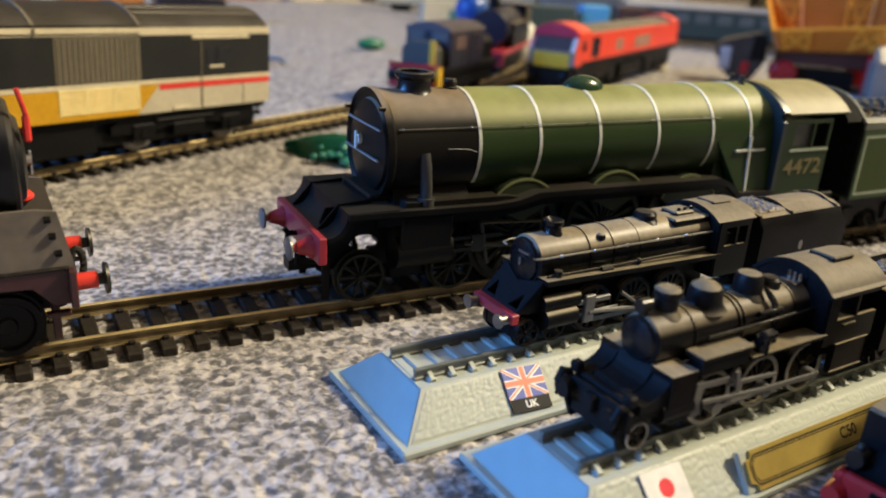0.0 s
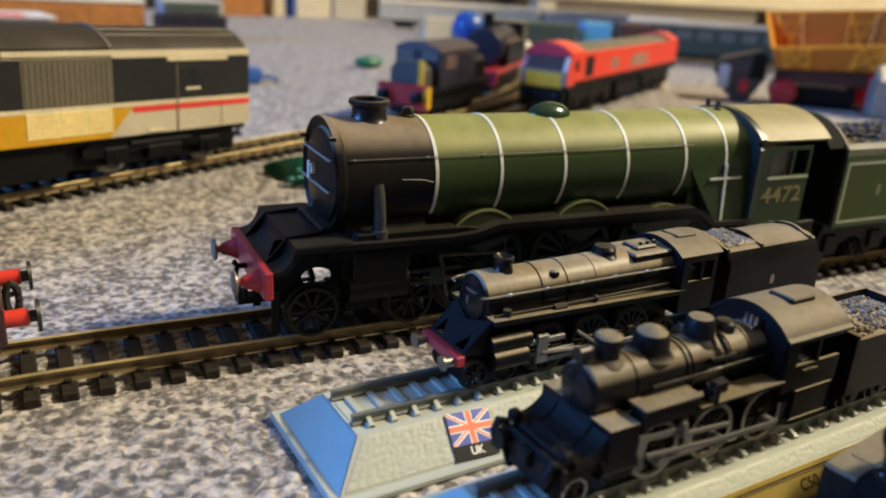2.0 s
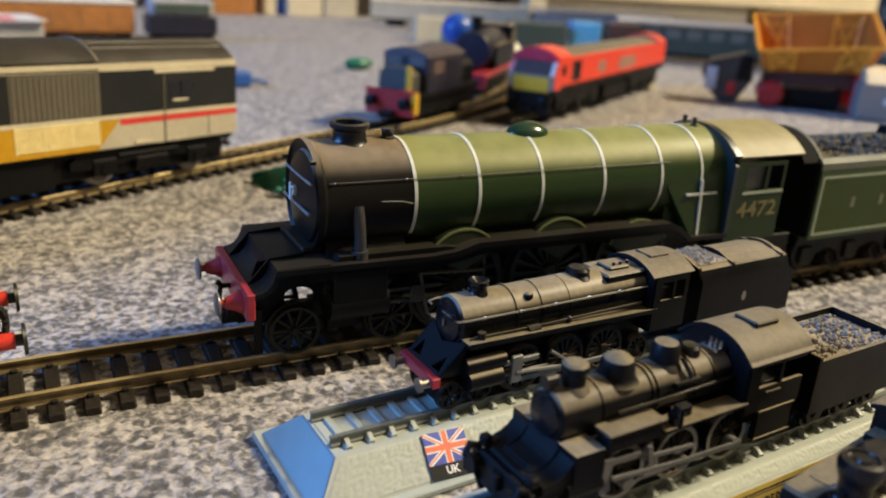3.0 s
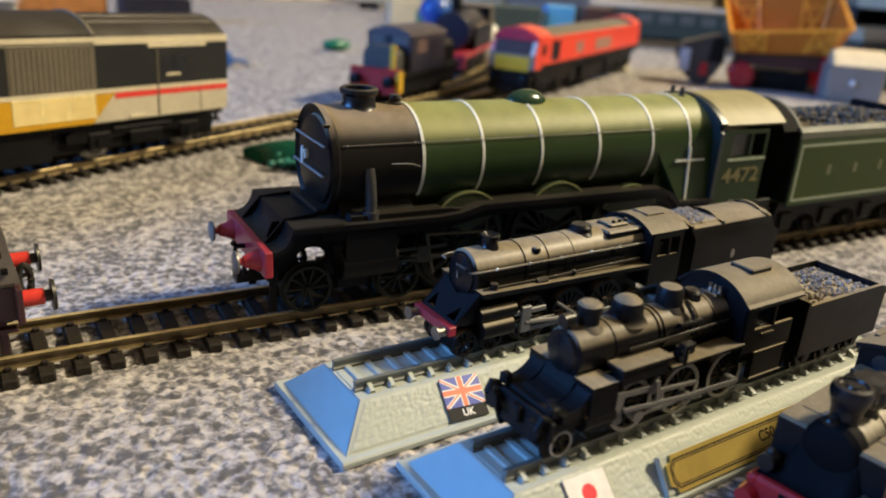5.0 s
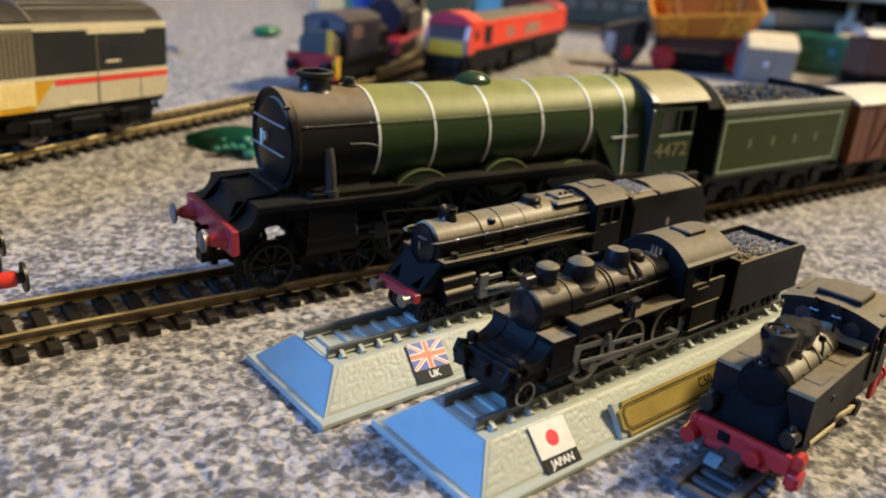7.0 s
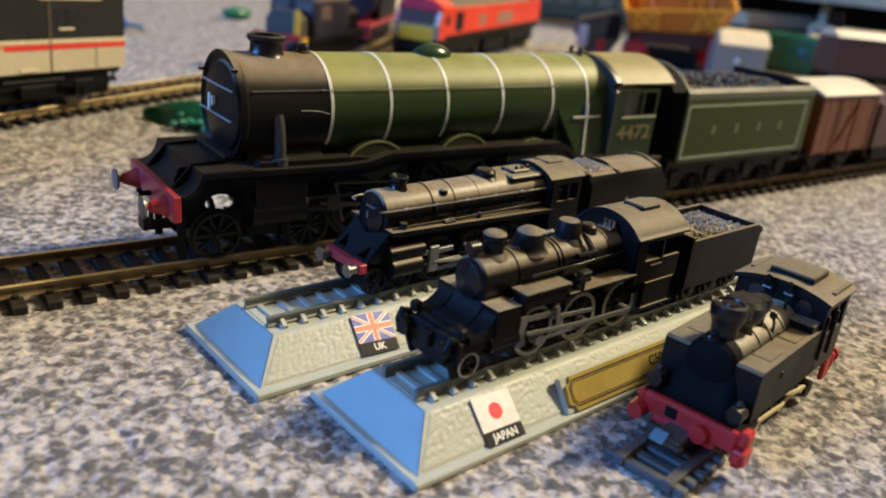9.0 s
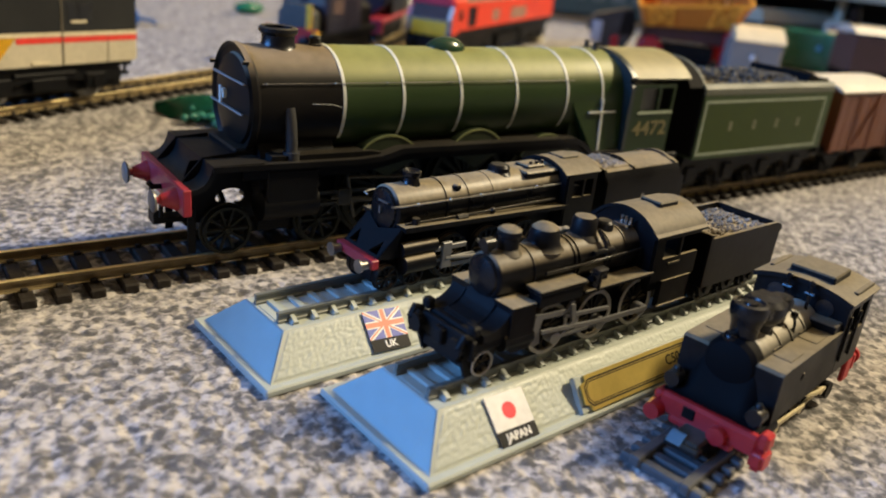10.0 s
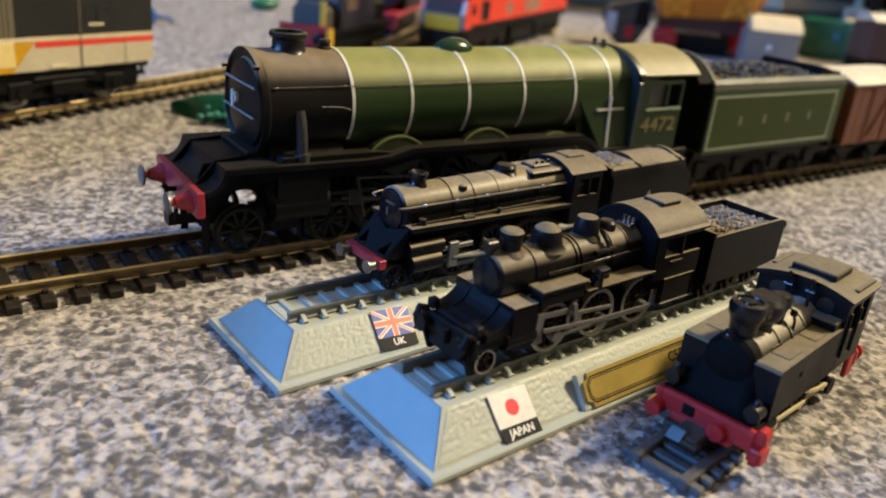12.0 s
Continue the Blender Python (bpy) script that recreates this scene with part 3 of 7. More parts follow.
def make_green_engine():
    e = thing("steam_locomotive", 0, 0, 0, 0, "apple-green express steam engine with black smokebox and red beam", "model train")
    cz, R = 41.0, 13.4
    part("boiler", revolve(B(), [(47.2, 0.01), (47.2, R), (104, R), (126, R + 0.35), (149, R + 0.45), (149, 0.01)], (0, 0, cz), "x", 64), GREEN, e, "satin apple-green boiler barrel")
    part("smokebox", revolve(B(), [(24.2, 0.01), (24.2, R - 1.2), (24.0, R - 0.3), (23.2, R + 0.35), (24.6, R + 0.5), (25.4, R - 0.05), (47.2, R - 0.05)], (0, 0, cz), "x", 64), SATIN_BLACK, e, "satin black smokebox")
    door = part("smokebox_door", revolve(B(), [(24.3, R - 2.0), (23.4, R - 2.4), (22.4, R * 0.55), (22.0, 0.01)], (0, 0, cz), "x", 48), SATIN_BLACK, e, "domed black smokebox door")
    for z, w in ((cz + 5.4, 10.0), (cz - 1.7, 10.4)):
        x = 22.0 if z > cz else 21.5
        bm = box(B(), x, x + 0.7, -w, w, z - 0.22, z + 0.22, 0.1)
        part("hinge_strap", bm, SILVER, door, "silver strap")
    bm = cyl(B(), (21.2, 1.4, cz + 1.2), (22.3, 1.4, cz + 1.2), 1.3, n=14)
    box(bm, 20.6, 21.2, 0.95, 1.85, cz - 1.2, cz + 3.2)
    box(bm, 20.9, 21.5, 0.0, 2.6, cz + 1.8, cz + 2.5)
    # white paint stands in for the bright gleam of chrome
    part("door_dart", bm, WHITE_LINE, door, "locking handle, white paint for its chrome gleam")
    bm = B()
    cyl(bm, (23.6, -9.5, cz + 10.3), (22.2, -9.5, cz + 10.3), 0.5, n=8)
    cyl(bm, (23.6, 11.8, cz + 7.2), (22.0, 11.8, cz + 7.2), 0.5, n=8)
    parts("lamp_iron", bm, SATIN_BLACK, e)
    for x, r in ((47.4, R), (64.9, R), (83.6, R), (103.6, R), (123.4, R + 0.35)):
        part("boiler_band", revolve(B(), [(x - 0.42, r), (x - 0.42, r + 0.14), (x + 0.42, r + 0.14), (x + 0.42, r)], (0, 0, cz), "x", 64, -128, 128), WHITE_LINE, e, "thin white boiler band")
    part("boiler_band", revolve(B(), [(137.9, R + 0.42), (137.9, R + 0.56), (138.7, R + 0.56), (138.7, R + 0.42)], (0, 0, cz), "x", 64, -92, 92), WHITE_LINE, e, "thin white boiler band")
    # firebox flanks below the barrel
    fb = B()
    for s in (-1, 1):
        # the side sheet slopes forward up to the barrel and leans in at its top
        lo, hi = [(136.2, 24.2), (149, 24.2)], [(126.0, 39.6), (128.0, 43.2), (149, 43.2)]
        ring = [fb.verts.new((x, s * 15.6, z)) for x, z in lo] + [fb.verts.new((149, s * 14.5, 40.5))] + [fb.verts.new((x, s * (14.0 if z < 42 else 13.35), z)) for x, z in hi[::-1]]
        back = [fb.verts.new((v.co.x, s * 10.5, v.co.z)) for v in ring]
        fb.faces.new(ring)
        fb.faces.new(back[::-1])
        for i in range(len(ring)):
            j = (i + 1) % len(ring)
            fb.faces.new((ring[i], back[i], back[j], ring[j]))
    box(fb, 128, 149, -11.5, 11.5, 24, 40, 0)
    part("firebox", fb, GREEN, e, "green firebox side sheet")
    ln = B()
    for s in (-1, 1):
        prism(ln, [(s * 15.2, 24.4), (s * 15.78, 24.4), (s * 14.55, 41.4), (s * 14.0, 41.4)], "x", 137.9, 138.7)
        box(ln, 132.6, 144.4, s * 14.6 - 0.3, s * 14.6 + 0.3, 37.0, 37.6, 0)
    parts("firebox_lining", ln, WHITE_LINE, e, "thin white lining cross")
    # mountings
    part("chimney", revolve(B(), [(52.6, 5.8), (53.6, 4.7), (54.8, 4.1), (56.6, 4.0), (57.0, 4.5), (57.5, 4.85), (58.3, 4.8), (58.7, 4.3), (58.5, 3.4), (55.5, 3.1), (55.5, 0.01)], (35.0, 0, 0), "z", 36), GLOSS_BLACK, e, "glossy black flared chimney")
    part("snifting_valve", revolve(B(), [(53.6, 2.0), (54.6, 1.9), (54.8, 1.5), (55.6, 1.5), (56.0, 1.7), (56.6, 1.4), (56.7, 0.01)], (45.0, 0, 0), "z", 18), GLOSS_BLACK, e)
    dome = ball(B(), (85.8, 0, 53.4), 4.4, 1.45, 1.0, 0.88, 24)
    part("dome", dome, DOME_GREEN, e, "rounded glossy green dome")
    for y in (-2.0, 2.0):
        part("safety_valve", revolve(B(), [(53.5, 1.2), (55.0, 1.1), (55.2, 0.7), (56.8, 0.7), (57.0, 1.0), (57.3, 0.01)], (143.5, y, 0), "z", 12), DARK_STEEL, e)
    rail = B()
    for s in (-1, 1):
        y, z = s * 12.55, cz + 6.0
        tube(rail, [(26, y * 0.985, z), (60, y, z), (104, y, z), (126, y * 1.02, z)], 0.12)
        for x in (27, 45, 60, 80, 101, 120):
            ball(rail, (x, y * 0.99, z), 0.32, n=8)
    part("handrail", rail, DULL_STEEL, e, "thin boiler handrail")
    # a loose fibre caught on the smokebox
    part("stray_fibre", tube(B(), [(38.5, -13.35, cz + 1.2), (41, -13.9, cz + 1.25), (44, -13.8, cz + 1.0), (46.4, -13.6, cz + 0.2)], 0.07, 5), WHITE_LINE, e, "pale stray fibre")
    # saddle and outside steam pipes
    sad = B()
    prism(sad, [(-12.0, 29), (12.0, 29), (9.4, 33), (9.4, 38), (-9.4, 38), (-9.4, 33)], "x", 26, 46)
    part("saddle", sad, BLACK, e)
    for s in (-1, 1):
        sp = tube(B(), [(33.2, s * 13.7, 28.5), (33.2, s * 13.6, 33), (33.0, s * 13.2, 38), (32.8, s * 12.4, 41.2)], 1.45, 14)
        cyl(sp, (33.2, s * 13.7, 28.6), (33.2, s * 13.7, 30.8), 2.1, n=18)
        part("steam_pipe", sp, STEAM_PIPE, e, "dusty grey-black steam pipe casing")
    # running board with its raised stretch and the front drop plate
    for s in (-1, 1):
        prof = [(12.6, 29.2), (51.0, 28.6), (57, 29.0), (63.5, 30.7), (126.5, 30.2), (130.5, 28.6), (135, 25.2), (149, 24.9), (149, 23.6), (134.2, 23.9), (129.4, 27.4), (125.6, 28.6), (64.2, 29.2), (58, 27.6), (51, 27.2), (12.6, 27.8)]
        part("running_board", prism(B(), prof, "y", s * 8.0, s * 17.2), DUSTY_BLACK, e, "dusty black running board")
        part("upper_ledge", prism(B(), [(27.0, 28.8), (27.6, 30.2), (55.0, 30.0), (58.5, 29.4), (58.5, 28.6)], "y", s * 8.0, s * 15.2), DUSTY_BLACK, e, "dusty raised ledge")
        val = [(20, 27.2), (50, 27.2), (58, 28.2), (64, 29.6), (125, 29.0), (129, 28), (133, 24.5), (133, 23.2), (128, 26), (124.5, 26.8), (65, 27.2), (58, 25.8), (50, 24.6), (20, 25.2)]
        part("valance", prism(B(), val, "y", s * 15.6, s * 16.3), BLACK, e)
    deck = B()
    scoop = [(7.6, 24.0), (9.0, 24.2), (10.4, 24.9), (11.5, 26.2), (12.2, 27.7), (12.6, 29.3), (25, 29.3), (25, 28.1), (13.6, 28.1), (13.2, 27.2), (12.3, 25.2), (11.0, 23.8), (9.2, 23.0), (7.6, 22.8)]
    prism(deck, scoop, "y", -16.8, 16.8)
    part("front_footplate", deck, DUSTY_BLACK, e, "black footplate curving down to the beam")
    for y in (-9.8, 9.8):
        part("footplate_web", prism(B(), [(7.7, 24.3), (12.5, 29.7), (13.4, 29.7), (13.4, 28.2), (12.2, 25), (10.5, 23.6), (7.7, 23.0)], "y", y - 0.3, y + 0.3), BLACK, e, "thin black web")
    for y in (-9.8, 9.8):
        part("frame_extension", prism(B(), [(13.2, 29.2), (13.4, 29.7), (20.6, 30.3), (20.6, 29.0)], "y", y - 0.3, y + 0.3), BLACK, e, "low black frame plate")
    part("front_casing", box(B(), 20.5, 27, -9.0, 9.0, 28.8, 30.8, 0.5), DUSTY_BLACK, e, "low black casing before the smokebox")
    part("buffer_beam", box(B(), 5.6, 7.6, -16.9, 16.9, 17.7, 24.2, 0.3), RED, e, "dull red buffer beam")
    for y in (-11.4, 11.4):
        buffer(e, 5.7, y, 20.6, -1, 2.75, 5.8, RED, 1.6)
    hook = B()
    tube(hook, [(6.5, 0, 20), (3.6, 0, 20.2), (2.6, 0, 21.4)], 0.7, 8)
    tube(hook, [(3.4, 0, 20), (3.0, 0, 17.5), (3.4, 0, 14.5)], 0.6, 8)
    tube(hook, [(6, -5, 19), (4.2, -5, 18.6), (4.0, -5, 14.0)], 0.6, 8)
    parts("coupling_hook", hook, BLACK, e)
    tl = B()
    prism(tl, [(3.0, 11.2), (3.0, 13.8), (4.0, 14.8), (5.0, 13.6), (5.8, 12.6), (12, 12.4), (12, 11.2)], "y", -2.2, 2.2)
    part("tension_coupling", tl, BLACK, e, "black plastic coupling")
    # frames, cylinders, motion work
    fr = B()
    box(fr, 28, 150, -7.0, 7.0, 14, 27.6, 0.2)
    box(fr, 30, 148, -8.0, 8.0, 18, 30, 0.2)
    part("main_frame", fr, BLACK, e, "black chassis block")
    part("front_frame_plate", oval_plate(9, 29, 12.6, 28.2, 20.2, 18.3, 3.7, 2.3, -7.4, -6.6), BLACK, e, "black frame plate with an oval opening")
    part("frame_crossbar", box(B(), 9, 15, -6.6, 6.6, 15, 24, 0.2), BLACK, e)
    for s in (-1, 1):
        cb = B()
        x0 = 25.4 if s < 0 else 30.5
        cyl(cb, (x0, s * 12.4, 17.6), (40.2, s * 12.4, 17.6), 4.3, n=24)
        cyl(cb, (x0 - 0.8, s * 12.0, 23.2), (41.0, s * 12.0, 23.2), 2.8, n=20)
        box(cb, x0 + 0.6, 39.6, s * 12.4 - 4.1 if s < 0 else 7.5, s * 12.4 + 4.1 if s > 0 else -7.5, 17.4, 27.0, 0.4)
        part("cylinder", cb, BLACK, e, "black cylinder block")
        part("coupling_rod", box(B(), 60, 120, s * 11.6 - 0.45, s * 11.6 + 0.45, 10.6, 12.6, 0.2), DARK_STEEL, e, "dark steel coupling rod")
        for x in (62, 90.3, 118.6):
            part("crank_pin", cyl(B(), (x, s * 10.9, 11.6), (x, s * 12.4, 11.6), 2.0, n=16), DARK_STEEL, e)
        part("connecting_rod", tube(B(), [(45, s * 12.8, 17.6), (90, s * 12.8, 12.0)], 0.7, 8), DARK_STEEL, e, "dark steel connecting rod")
        for z in (15.9, 19.0):
            part("slide_bar", box(B(), 41, 56, s * 12.6 - 0.4, s * 12.6 + 0.4, z - 0.5, z + 0.5, 0.1), DARK_STEEL, e)
        part("crosshead", box(B(), 47, 50.5, s * 12.8 - 0.8, s * 12.8 + 0.8, 15.2, 19.8, 0.2), DARK_STEEL, e)
        part("combination_lever", tube(B(), [(52, s * 13.0, 11.5), (49.6, s * 13.0, 22.8)], 0.5, 6), DARK_STEEL, e)
        part("radius_rod", tube(B(), [(49.6, s * 13.0, 22.8), (68, s * 12.8, 21.6)], 0.5, 6), DARK_STEEL, e)
        part("expansion_link", tube(B(), [(68, s * 12.8, 26), (68, s * 12.8, 16), (88, s * 13.2, 13)], 0.5, 6), DARK_STEEL, e)
        for x, top in ((62, 22.1), (91.6, 22.4), (118.6, 19.6)):
            sp = B()
            revolve(sp, [(s * 9.4, 9.5), (s * 9.4, 11.3), (s * 13.6, 11.3), (s * 13.6, 0.01)], (0, 0, 0), "y", 28, -64, 64)
            splash = part("splasher", sp, SPLASHER, e, "green wheel splasher, darkened for shade", at=(x - 0.8, 0, top))
            part("splasher_edge", revolve(B(), [(s * 13.55, 10.9), (s * 13.8, 10.9), (s * 13.8, 11.45), (s * 13.4, 11.45)], (0, 0, 0), "y", 28, -64, 64), OLIVE_LINE, splash, "lined edge")
    wheel = part("driving_wheel", spoked_wheel(13.0, 2.6, 18), WHEEL, e, "dark spoked driving wheel", at=(62, -9.6, 17.6))
    for x in (90.3, 118.6):
        again(wheel, (x, -9.6, 17.6))
    for x in (62, 90.3, 118.6):
        again(wheel, (x, 9.6, 17.6), 180)
    bogie = part("bogie_wheel", spoked_wheel(6.2, 2.4, 10), WHEEL, e, "small dark spoked wheel", at=(18.4, -9.6, 10.8))
    for x, y, r in ((43.2, -9.6, 0), (140, -9.6, 0), (18.4, 9.6, 180), (43.2, 9.6, 180), (140, 9.6, 180)):
        again(bogie, (x, y, 10.8), r)
    bf = B()
    box(bf, 14, 48, -6.6, 6.6, 8, 11.4, 0.3)
    for x in (18.4, 43.2, 140):
        cyl(bf, (x, -9, 10.8), (x, 9, 10.8), 1.0, n=10)
    box(bf, 27, 36, -8.2, 8.2, 8.5, 11.6, 0.3)
    parts("bogie_frame", bf, BLACK, e)
    # guard irons and the frame plate with its oval opening
    pl = B()
    for s in (-1, 1):
        box(pl, 9.0, 11.0, s * 9.0 - 0.4, s * 9.0 + 0.4, 5.4, 17, 0.2)
    parts("guard_iron", pl, BLACK, e)
    # cab
    for s in (-1, 1):
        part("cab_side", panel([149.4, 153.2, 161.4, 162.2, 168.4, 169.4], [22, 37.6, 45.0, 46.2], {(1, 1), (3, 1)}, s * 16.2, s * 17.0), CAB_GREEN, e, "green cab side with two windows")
        part("cab_pane", box(B(), 153.4, 161.2, s * 15.9 - 0.1, s * 15.9 + 0.1, 37.8, 44.8, 0), GREY_PANE, e, "cab pane, interior reflection painted grey-green")
    roofline = arc(0, 30.6, 22.6, 138, 42, 20)
    part("cab_front", prism(B(), [(17.03, 22), (17.03, 45.4)] + roofline[::-1] + [(-17.03, 45.4), (-17.03, 22)], "x", 147.8, 149.4), CAB_FRONT, e, "dark cab front")
    roof = B()
    outer, inner = arc(0, 30.6, 24.6, 134.5, 45.5, 24), arc(0, 30.6, 23.6, 134.5, 45.5, 24)
    prism(roof, outer + inner[::-1], "x", 149.6, 176)
    part("cab_roof", roof, material("khaki_roof_paint", (0.1, 0.1, 0.045), 0.6, grain=5, bump=0.03, film=0.75, dust_sheen=(0.36, 0.3, 0.12)), e, "smooth curved green cab roof")
    rim = B()
    prism(rim, arc(0, 30.6, 24.8, 133.5, 46.5, 24) + arc(0, 30.6, 22.8, 133.5, 46.5, 24)[::-1], "x", 147.2, 149.6)
    part("cab_front_rim", rim, CAB_FRONT, e, "dark cab front rim")
    side = B()
    for s in (-1, 1):
        box(side, 152.4, 169.2, s * 17.1 - 0.15, s * 17.1 + 0.15, 36.6, 37.4, 0)
    parts("cab_lining", side, PALE_LINE, e, "pale green lining")
    # added black block, gives the windows a shaded inside
    inside = box(B(), 150, 168.6, -12.5, 12.5, 22, 45, 0.3)
    part("cab_interior", inside, BLACK, e)
    letters("cab_number", "4472", 6.6, GOLD_TEXT, e, pose(0.1595, -0.01709, 0.0316, 90, 0, 0) @ Matrix.Diagonal((1.26, 1, 1, 1)), 0.08, 0.09)
    low = B()
    for s in (-1, 1):
        box(low, 150, 178, s * 15.6 - 0.5, s * 15.6 + 0.5, 13, 22.2, 0.2)
    box(low, 150, 180, -9, 9, 14, 22.5, 0.3)
    part("cab_footplate", low, BLACK, e)
    return e


def make_tender():
    t = thing("tender", 0, 0, 0, 0, "lined green engine tender loaded with coal, coupled behind the engine", "model train")
    body = B()
    prism(body, [(-17, 19), (-17, 42.2), (-16.6, 43.6), (-15.4, 44.6), (-14.4, 44.6), (-14.4, 42), (14.4, 42), (14.4, 44.6), (15.4, 44.6), (16.6, 43.6), (17, 42.2), (17, 19)], "x", 186, 268)
    part("tank", body, GREEN_DARK, t, "green tender tank with flared top")
    top = B()
    for s in (-1, 1):
        prism(top, [(s * 17.12, 42.0), (s * 17.12, 44.2), (s * 15.8, 45.6), (s * 14.2, 45.6), (s * 14.2, 44.4), (s * 15.4, 44.4), (s * 16.6, 42.0)], "x", 185.6, 268.4)
    part("coping", top, COPING, t, "grey-green top coping")
    front = B()
    prism(front, [(-16.6, 20), (-16.6, 44)] + arc(0, 34, 18.6, 147, 33, 16) + [(16.6, 44), (16.6, 20)], "x", 184.6, 186.2)
    part("front_plate", front, SOOT, t, "black arched front plate")
    hood = B()
    prism(hood, arc(0, 34, 18.8, 146, 34, 16) + arc(0, 34, 17.8, 146, 34, 16)[::-1], "x", 178.6, 186.4)
    part("hood", hood, SOOT, t, "black arched hood towards the cab")
    arch = prism(B(), arc(0, 34, 19.0, 146, 34, 16) + arc(0, 34, 18.0, 146, 34, 16)[::-1], "x", 186.2, 187.2)
    part("front_coping", arch, COPING, t, "thin grey-green coping on the arched front")
    lin = B()
    for s in (-1, 1):
        y0, y1 = s * 17.0 - 0.1, s * 17.0 + 0.1
        for r in ((187.2, 263.6, 20.4, 21.2), (187.2, 263.6, 39.2, 40.0), (187.2, 188.0, 21.2, 39.2), (262.8, 263.6, 21.2, 39.2)):
            box(lin, r[0], r[1], y0, y1, r[2], r[3], 0)
        part("tank_panel", box(B(), 188.0, 262.8, s * 17.0 - 0.05, s * 17.0 + 0.05, 21.2, 39.2, 0), TENDER_PANEL, t, "olive green side panel")
    part("tank_lining", lin, PALE_LINE, t, "pale lined panel")
    for k in range(4):
        bar = box(B(), -0.9, 0.9, -0.08, 0.08, -1.7, 1.7, 0)
        part("lettering_bar", bar, FADED, t, "faded gold lettering", at=(204 + k * 14.4, -17.06, 30.6))
    coal = B()
    box(coal, 190, 262, -14, 14, 40, 44.9, 0)
    rough_lumps(coal, 190, 258, -13, 13, 44.3, 1.7, 620, 5, 3.0)
    part("coal", coal, COAL, t, "heaped black coal")
    back = B()
    prism(back, [(252, 44), (268, 44), (268, 46.5), (262, 46.8), (256, 48.5), (254, 48.5)], "y", -13.6, 13.6)
    part("coal_plate", back, SOOT, t, "dark plate behind the coal")
    fr = B()
    for s in (-1, 1):
        pts = [(186, 19), (268.5, 19), (268.5, 13.5), (262, 13)]
        for x in (258, 235, 212, 190):
            pts += [(x + 6, 12.4), (x + 4, 8.6), (x - 4, 8.6), (x - 6, 12.4), (x - 10, 14.2)]
        prism(fr, [p for p in pts if p[0] >= 184] + [(184, 14)], "y", s * 13.4 - 0.6, s * 13.4 + 0.6)
        for x in (190, 212, 235, 258):
            box(fr, x - 2.6, x + 2.6, s * 14.2 - 0.9, s * 14.2 + 0.9, 9.6, 15.5, 0.3)
    box(fr, 186, 268, -12.8, 12.8, 14.5, 19.2, 0.2)
    part("frame", fr, BLACK, t, "black outside frame with axle boxes")
    w = part("wheel", spoked_wheel(6.6, 2.4, 12), SATIN_BLACK, t, at=(190, -9.6, 11.2))
    for x, y, r in [(x, -9.6, 0) for x in (212, 235, 258)] + [(x, 9.6, 180) for x in (190, 212, 235, 258)]:
        again(w, (x, y, 11.2), r)
    link = box(B(), 176, 188, -2, 2, 13, 15.5, 0.3)
    part("drawbar", link, BLACK, t)
    bb = box(B(), 268, 269.6, -16.5, 16.5, 16, 22, 0.2)
    part("buffer_beam", bb, BLACK, t)
    return t


def make_van():
    v = thing("goods_van", 279.4, 0, 0, 0, "brown planked goods van with a cream roof, coupled behind the tender", "model train")
    L = 47
    part("body", box(B(), 0.6, L - 0.6, -15.4, 15.4, 15.5, 40, 0.2), VAN_BROWN, v, "brown van body")
    for s in (-1, 1):
        for k in range(8):
            x = 1.2 + k * (L - 2.4) / 8
            part("plank", box(B(), x + 0.15, x + (L - 2.4) / 8 - 0.15, s * 15.4 - 0.25, s * 15.4 + 0.25, 15.8, 39.6, 0.1), VAN_BROWN, v, "")
    trim = B()
    for s in (-1, 1):
        for x in (0.8, 16, 31, L - 0.8):
            box(trim, x - 0.9, x + 0.9, s * 15.8 - 0.3, s * 15.8 + 0.3, 15.2, 40, 0.1)
        tube(trim, [(17, s * 15.9, 17), (30, s * 15.9, 38)], 0.5, 6)
    for y in (-15, -5, 5, 15):
        box(trim, -0.2, 0.8, y - 0.7, y + 0.7, 15.5, 40, 0.1)
    parts("framing_strip", trim, VAN_BROWN, v, "raised brown framing")
    roof = B()
    prism(roof, arc(0, 11.0, 34.4, 118.5, 61.5, 18) + arc(0, 11.0, 33.4, 118.5, 61.5, 18)[::-1], "x", -1, L + 1)
    part("roof", roof, ROOF_CREAM, v, "cream curved roof")
    ends = B()
    for x in (0.6, L - 1.6):
        prism(ends, [(-15.4, 39.8)] + arc(0, 11.0, 33.4, 117, 63, 14) + [(15.4, 39.8)], "x", x, x + 1)
    part("end_panel", ends, VAN_BROWN, v)
    ch = B()
    box(ch, 0, L, -11, 11, 12.5, 15.6, 0.2)
    for x in (11, L - 11):
        for s in (-1, 1):
            prism(ch, [(x - 7, 13), (x + 7, 13), (x + 2.4, 8), (x - 2.4, 8)], "y", s * 11.6 - 0.5, s * 11.6 + 0.5)
    part("chassis", ch, BLACK, v, "black underframe")
    w = part("wheel", disc_wheel(6.0), BLACK, v, at=(11, -9.6, 10.6))
    for x, y, r in ((L - 11, -9.6, 0), (11, 9.6, 180), (L - 11, 9.6, 180)):
        again(w, (x, y, 10.6), r)
    for y in (-11.4, 11.4):
        buffer(v, 0.4, y, 15.4, -1, 2.6, 7.0, BLACK, 1.4)
    part("hook", tube(B(), [(0, 0, 14), (-6, 0, 14), (-9, 0, 15)], 0.7, 8), BLACK, v)
    return v


